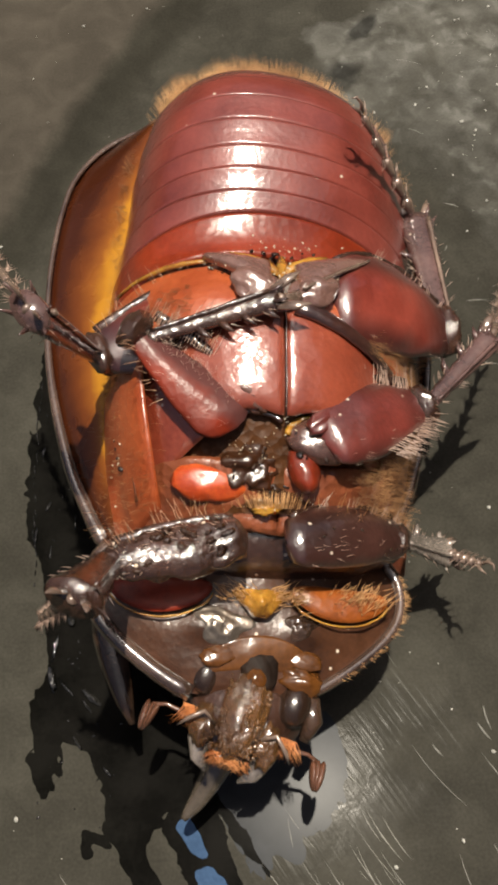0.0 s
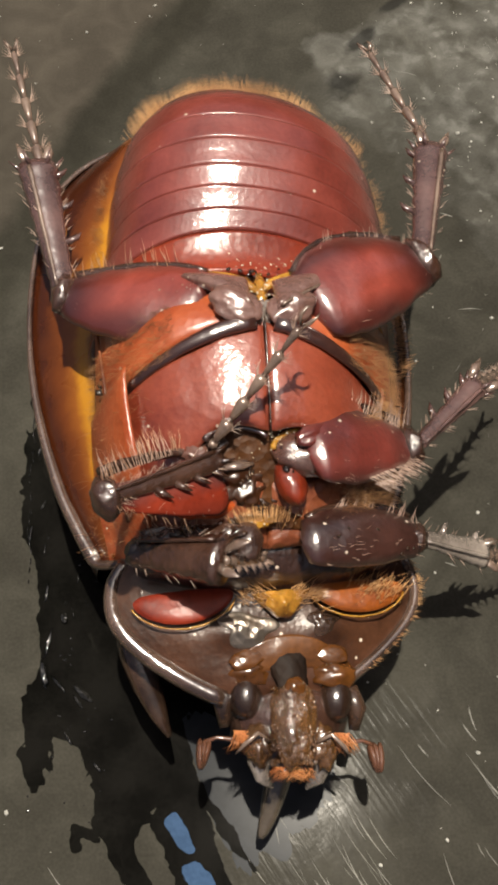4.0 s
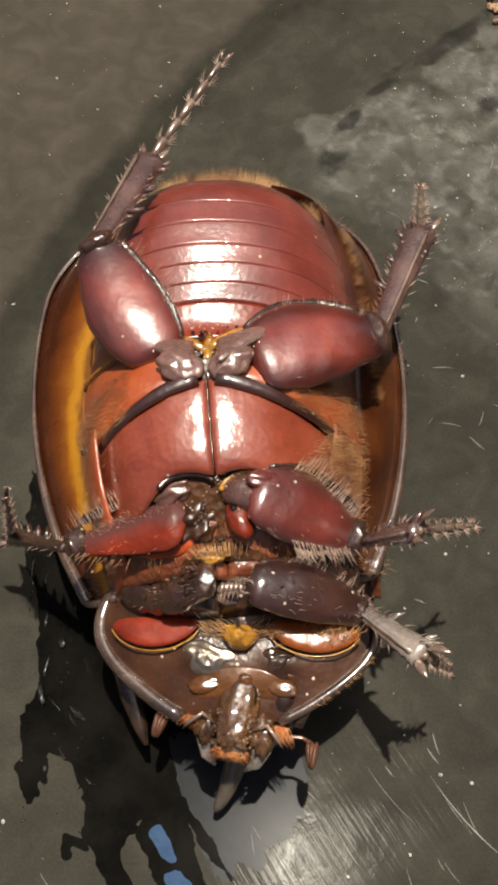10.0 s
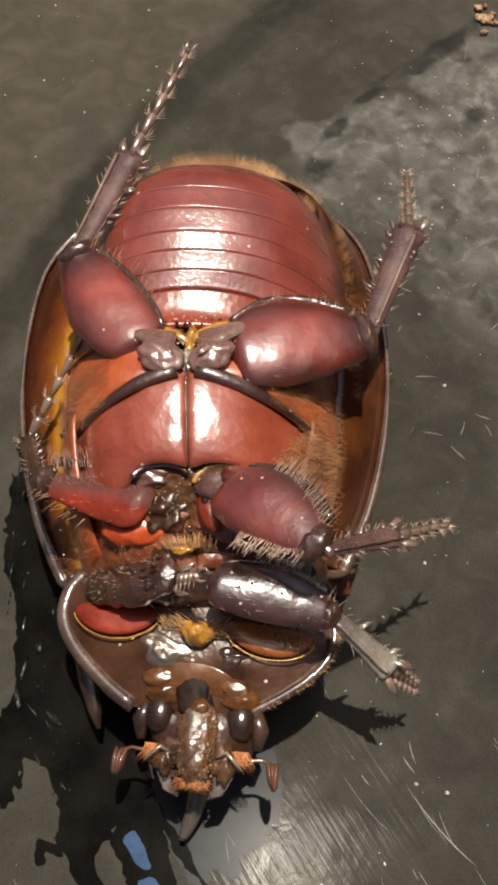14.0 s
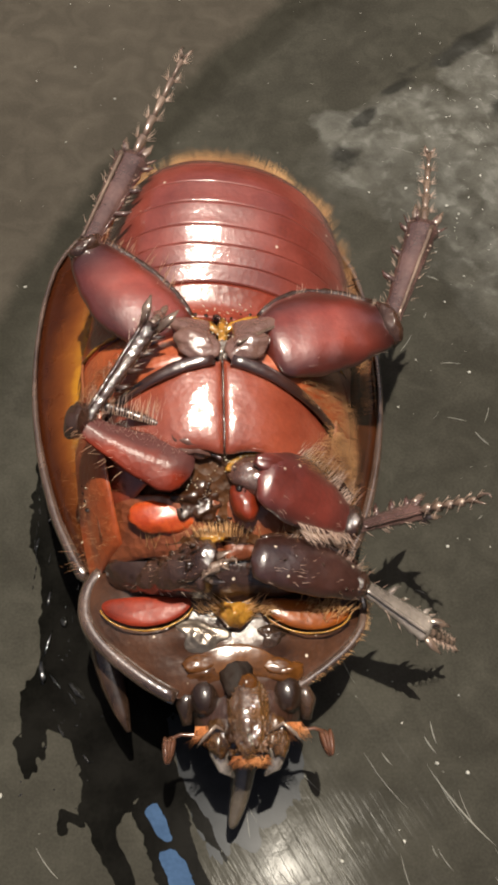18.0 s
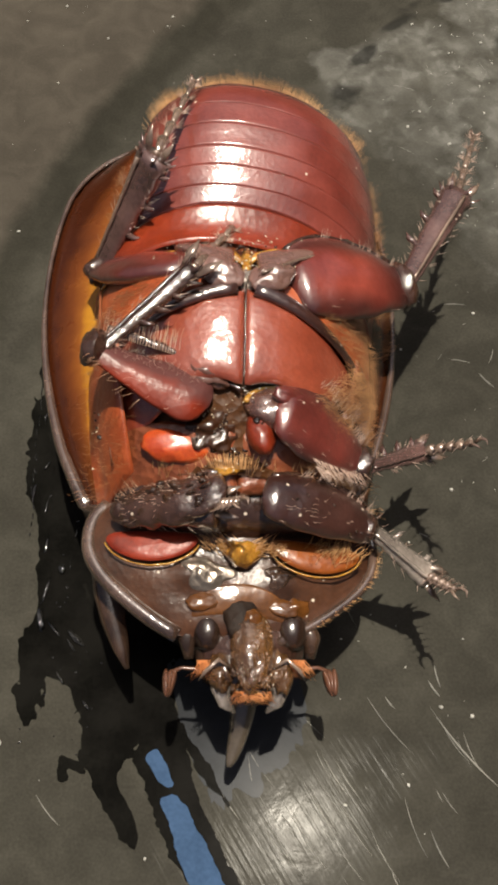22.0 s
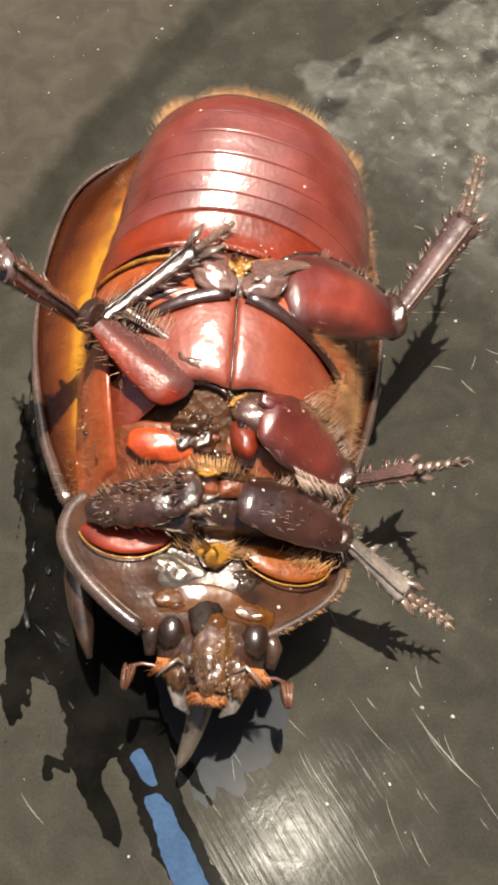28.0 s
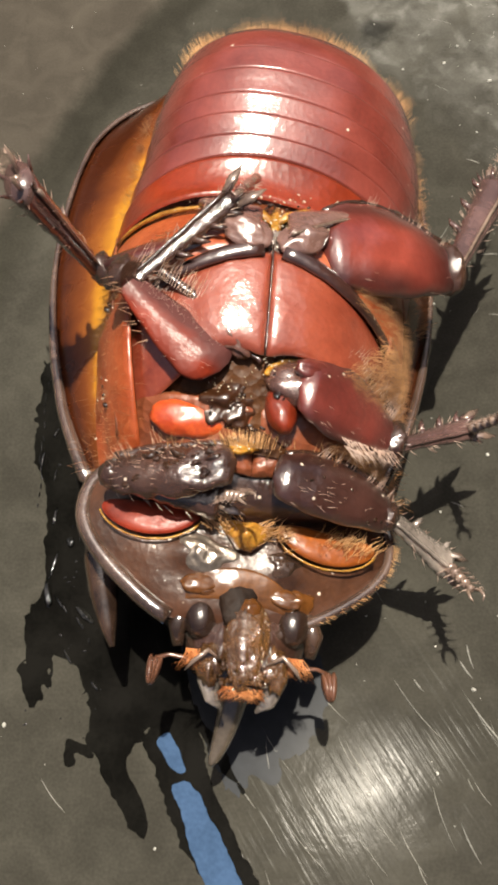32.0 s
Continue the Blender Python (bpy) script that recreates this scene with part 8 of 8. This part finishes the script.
    walk(THINGS['FR'][2], [
        (0, aim((11.06, -9.80, 7.22), (11.83, -11.55, 10.50))),
        (1, aim((11.40, -9.96, 7.49), (12.44, -12.00, 10.52))),
        (2, aim((12.54, -10.28, 8.69), (15.50, -10.41, 6.31))),
        (4.5, aim((13.64, -10.19, 8.61), (16.62, -10.01, 6.26))),
        (5, aim((13.78, -10.19, 8.61), (16.89, -10.13, 6.43))),
        (6, aim((13.76, -10.48, 8.06), (17.04, -10.50, 6.14))),
        (7, aim((13.94, -11.96, 8.81), (17.13, -11.85, 6.75))),
        (8, aim((13.54, -12.25, 7.41), (14.67, -14.06, 10.55))),
        (9, aim((12.67, -12.69, 6.14), (13.62, -14.68, 9.24))),
        (10, aim((10.84, -16.62, 12.85), (12.47, -16.74, 9.42))),
        (11, aim((11.56, -16.91, 7.92), (12.50, -18.71, 11.14))),
        (12, aim((11.40, -16.50, 7.98), (12.56, -18.55, 10.97))),
        (13, aim((11.10, -16.21, 7.50), (12.71, -18.07, 10.39))),
        (14, aim((11.35, -16.45, 8.98), (13.03, -16.81, 5.60))),
        (15, aim((11.40, -15.98, 7.84), (12.60, -17.71, 11.01))),
        (18, aim((12.87, -13.85, 8.21), (15.21, -13.83, 5.21))),
        (19, aim((12.85, -13.40, 7.73), (13.89, -15.34, 10.83))),
        (20, aim((12.81, -13.78, 8.20), (15.19, -13.80, 5.24))),
        (21, aim((12.91, -13.68, 8.13), (15.29, -13.70, 5.17))),
        (22, aim((12.36, -13.42, 7.34), (13.15, -15.46, 10.44))),
        (23, aim((12.37, -13.52, 7.47), (13.17, -15.53, 10.59))),
        (24, aim((12.26, -12.97, 7.26), (13.10, -15.08, 10.31))),
        (25, aim((12.54, -13.32, 8.06), (15.05, -13.16, 5.21))),
        (26, aim((12.45, -13.78, 7.84), (12.92, -15.82, 11.01))),
        (29, aim((12.38, -13.91, 8.10), (14.75, -13.57, 5.15))),
        (30, aim((12.42, -13.77, 8.23), (14.75, -13.47, 5.25))),
        (31, aim((12.32, -13.60, 7.84), (12.70, -15.67, 11.01))),
        (32, aim((12.05, -12.70, 7.12), (12.65, -15.15, 9.96))),
    ])
    walk(THINGS['FL'][0], [
        (0, aim((-1.74, -11.37, 14.00), (-8.78, -12.80, 13.50))),
        (1, aim((-1.54, -11.03, 14.00), (-8.57, -11.87, 12.68))),
        (2, aim((-1.08, -10.91, 14.00), (-8.23, -11.59, 13.49))),
        (4.5, aim((-0.26, -10.81, 14.00), (-6.24, -10.30, 10.03))),
        (5, aim((-0.11, -10.81, 14.00), (-5.07, -10.25, 8.81))),
        (6, aim((0.09, -10.94, 14.00), (-4.48, -9.98, 8.52))),
        (7, aim((0.14, -11.15, 14.00), (-3.85, -10.40, 8.05))),
        (8, aim((0.20, -11.08, 14.00), (-3.50, -10.34, 7.87))),
        (9, aim((0.25, -11.15, 14.00), (-2.97, -10.72, 7.58))),
        (10, aim((-0.69, -11.13, 14.00), (-6.27, -10.23, 9.53))),
        (11, aim((-1.03, -11.98, 14.00), (-5.99, -10.87, 8.90))),
        (12, aim((-1.01, -11.67, 14.00), (-6.20, -10.54, 9.14))),
        (13, aim((-1.02, -11.52, 14.00), (-6.62, -10.69, 9.55))),
        (14, aim((-1.07, -11.45, 14.00), (-6.97, -10.77, 9.93))),
        (15, aim((-1.12, -11.50, 14.00), (-7.29, -11.00, 10.32))),
        (18, aim((-0.49, -10.88, 14.00), (-6.04, -10.44, 9.44))),
        (19, aim((-0.44, -11.00, 14.00), (-6.23, -11.30, 9.74))),
        (20, aim((-0.54, -11.15, 14.00), (-6.31, -11.32, 9.69))),
        (21, aim((-0.54, -11.23, 14.00), (-6.47, -11.85, 9.97))),
        (22, aim((-0.64, -11.10, 14.00), (-6.89, -11.25, 10.44))),
        (23, aim((-0.70, -11.14, 14.00), (-6.85, -11.63, 10.29))),
        (24, aim((-0.74, -11.11, 14.00), (-7.29, -12.00, 11.14))),
        (25, aim((-0.83, -11.18, 14.00), (-6.87, -11.74, 10.13))),
        (26, aim((-0.83, -11.15, 14.00), (-7.15, -11.69, 10.60))),
        (29, aim((-0.93, -11.07, 14.00), (-7.29, -11.46, 10.65))),
        (30, aim((-0.92, -10.95, 14.00), (-7.23, -11.03, 10.53))),
        (31, aim((-0.90, -10.81, 14.00), (-7.34, -10.91, 10.79))),
        (32, aim((-0.90, -10.82, 14.00), (-7.66, -11.10, 11.53))),
    ])
    walk(THINGS['FL'][1], [
        (0, aim((-8.78, -12.80, 13.50), (-10.35, -16.20, 18.44))),
        (1, aim((-8.57, -11.87, 12.68), (-9.00, -14.95, 18.04))),
        (2, aim((-8.23, -11.59, 13.49), (-6.51, -14.97, 18.39))),
        (4.5, aim((-6.24, -10.30, 10.03), (-1.56, -11.73, 13.83))),
        (5, aim((-5.07, -10.25, 8.81), (-0.31, -11.35, 12.64))),
        (6, aim((-4.48, -9.98, 8.52), (0.62, -10.48, 12.01))),
        (7, aim((-3.85, -10.40, 8.05), (1.38, -10.73, 11.38))),
        (8, aim((-3.50, -10.34, 7.87), (1.30, -11.24, 11.69))),
        (9, aim((-2.97, -10.72, 7.58), (1.36, -12.17, 11.77))),
        (10, aim((-6.27, -10.23, 9.53), (-0.62, -11.23, 11.90))),
        (11, aim((-5.99, -10.87, 8.90), (-0.58, -11.82, 11.78))),
        (12, aim((-6.20, -10.54, 9.14), (-0.59, -11.08, 11.73))),
        (13, aim((-6.62, -10.69, 9.55), (-0.98, -11.02, 12.10))),
        (14, aim((-6.97, -10.77, 9.93), (-1.35, -11.44, 12.46))),
        (15, aim((-7.29, -11.00, 10.32), (-1.40, -11.32, 12.22))),
        (18, aim((-6.04, -10.44, 9.44), (-0.92, -11.50, 12.77))),
        (19, aim((-6.23, -11.30, 9.74), (-0.44, -11.29, 11.95))),
        (20, aim((-6.31, -11.32, 9.69), (-0.76, -11.61, 12.43))),
        (21, aim((-6.47, -11.85, 9.97), (-0.81, -11.75, 12.50))),
        (22, aim((-6.89, -11.25, 10.44), (-1.14, -11.66, 12.72))),
        (23, aim((-6.85, -11.63, 10.29), (-0.88, -11.64, 11.94))),
        (24, aim((-7.29, -12.00, 11.14), (-1.50, -12.03, 13.35))),
        (25, aim((-6.87, -11.74, 10.13), (-0.97, -11.52, 12.01))),
        (26, aim((-7.15, -11.69, 10.60), (-1.22, -11.68, 12.37))),
        (29, aim((-7.29, -11.46, 10.65), (-1.26, -11.78, 12.08))),
        (30, aim((-7.23, -11.03, 10.53), (-1.39, -11.86, 12.46))),
        (31, aim((-7.34, -10.91, 10.79), (-1.65, -12.07, 12.96))),
        (32, aim((-7.66, -11.10, 11.53), (-1.49, -11.73, 11.56))),
    ])
    walk(THINGS['FL'][2], [
        (0, aim((-10.35, -16.20, 18.44), (-11.86, -16.15, 14.84))),
        (1, aim((-9.00, -14.95, 18.04), (-7.41, -14.52, 14.51))),
        (2, aim((-6.51, -14.97, 18.39), (-4.06, -14.24, 15.44))),
        (4.5, aim((-1.56, -11.73, 13.83), (1.03, -10.70, 11.10))),
        (5, aim((-0.31, -11.35, 12.64), (0.54, -12.64, 16.22))),
        (6, aim((0.62, -10.48, 12.01), (1.55, -11.84, 15.54))),
        (7, aim((1.38, -10.73, 11.38), (2.40, -11.99, 14.92))),
        (8, aim((1.30, -11.24, 11.69), (2.29, -12.57, 15.22))),
        (9, aim((1.36, -12.17, 11.77), (2.45, -13.11, 15.39))),
        (10, aim((-0.62, -11.23, 11.90), (1.04, -12.33, 15.25))),
        (11, aim((-0.58, -11.82, 11.78), (1.08, -12.68, 15.20))),
        (12, aim((-0.59, -11.08, 11.73), (1.14, -11.90, 15.12))),
        (13, aim((-0.98, -11.02, 12.10), (0.84, -11.81, 15.46))),
        (14, aim((-1.35, -11.44, 12.46), (0.47, -12.25, 15.81))),
        (15, aim((-1.40, -11.32, 12.22), (0.71, -12.18, 15.39))),
        (18, aim((-0.92, -11.50, 12.77), (-0.12, -12.65, 16.41))),
        (19, aim((-0.44, -11.29, 11.95), (0.35, -12.43, 15.59))),
        (20, aim((-0.76, -11.61, 12.43), (-0.02, -12.84, 16.06))),
        (21, aim((-0.81, -11.75, 12.50), (0.25, -12.87, 16.08))),
        (22, aim((-1.14, -11.66, 12.72), (-0.28, -13.06, 16.26))),
        (23, aim((-0.88, -11.64, 11.94), (-0.19, -12.86, 15.58))),
        (24, aim((-1.50, -12.03, 13.35), (-0.81, -13.30, 16.98))),
        (25, aim((-0.97, -11.52, 12.01), (-0.28, -12.74, 15.65))),
        (26, aim((-1.22, -11.68, 12.37), (-0.54, -12.95, 16.00))),
        (29, aim((-1.26, -11.78, 12.08), (-0.60, -13.30, 15.61))),
        (30, aim((-1.39, -11.86, 12.46), (-0.68, -13.41, 15.97))),
        (31, aim((-1.65, -12.07, 12.96), (-1.00, -13.65, 16.46))),
        (32, aim((-1.49, -11.73, 11.56), (-0.52, -13.20, 15.04))),
    ])


motions()
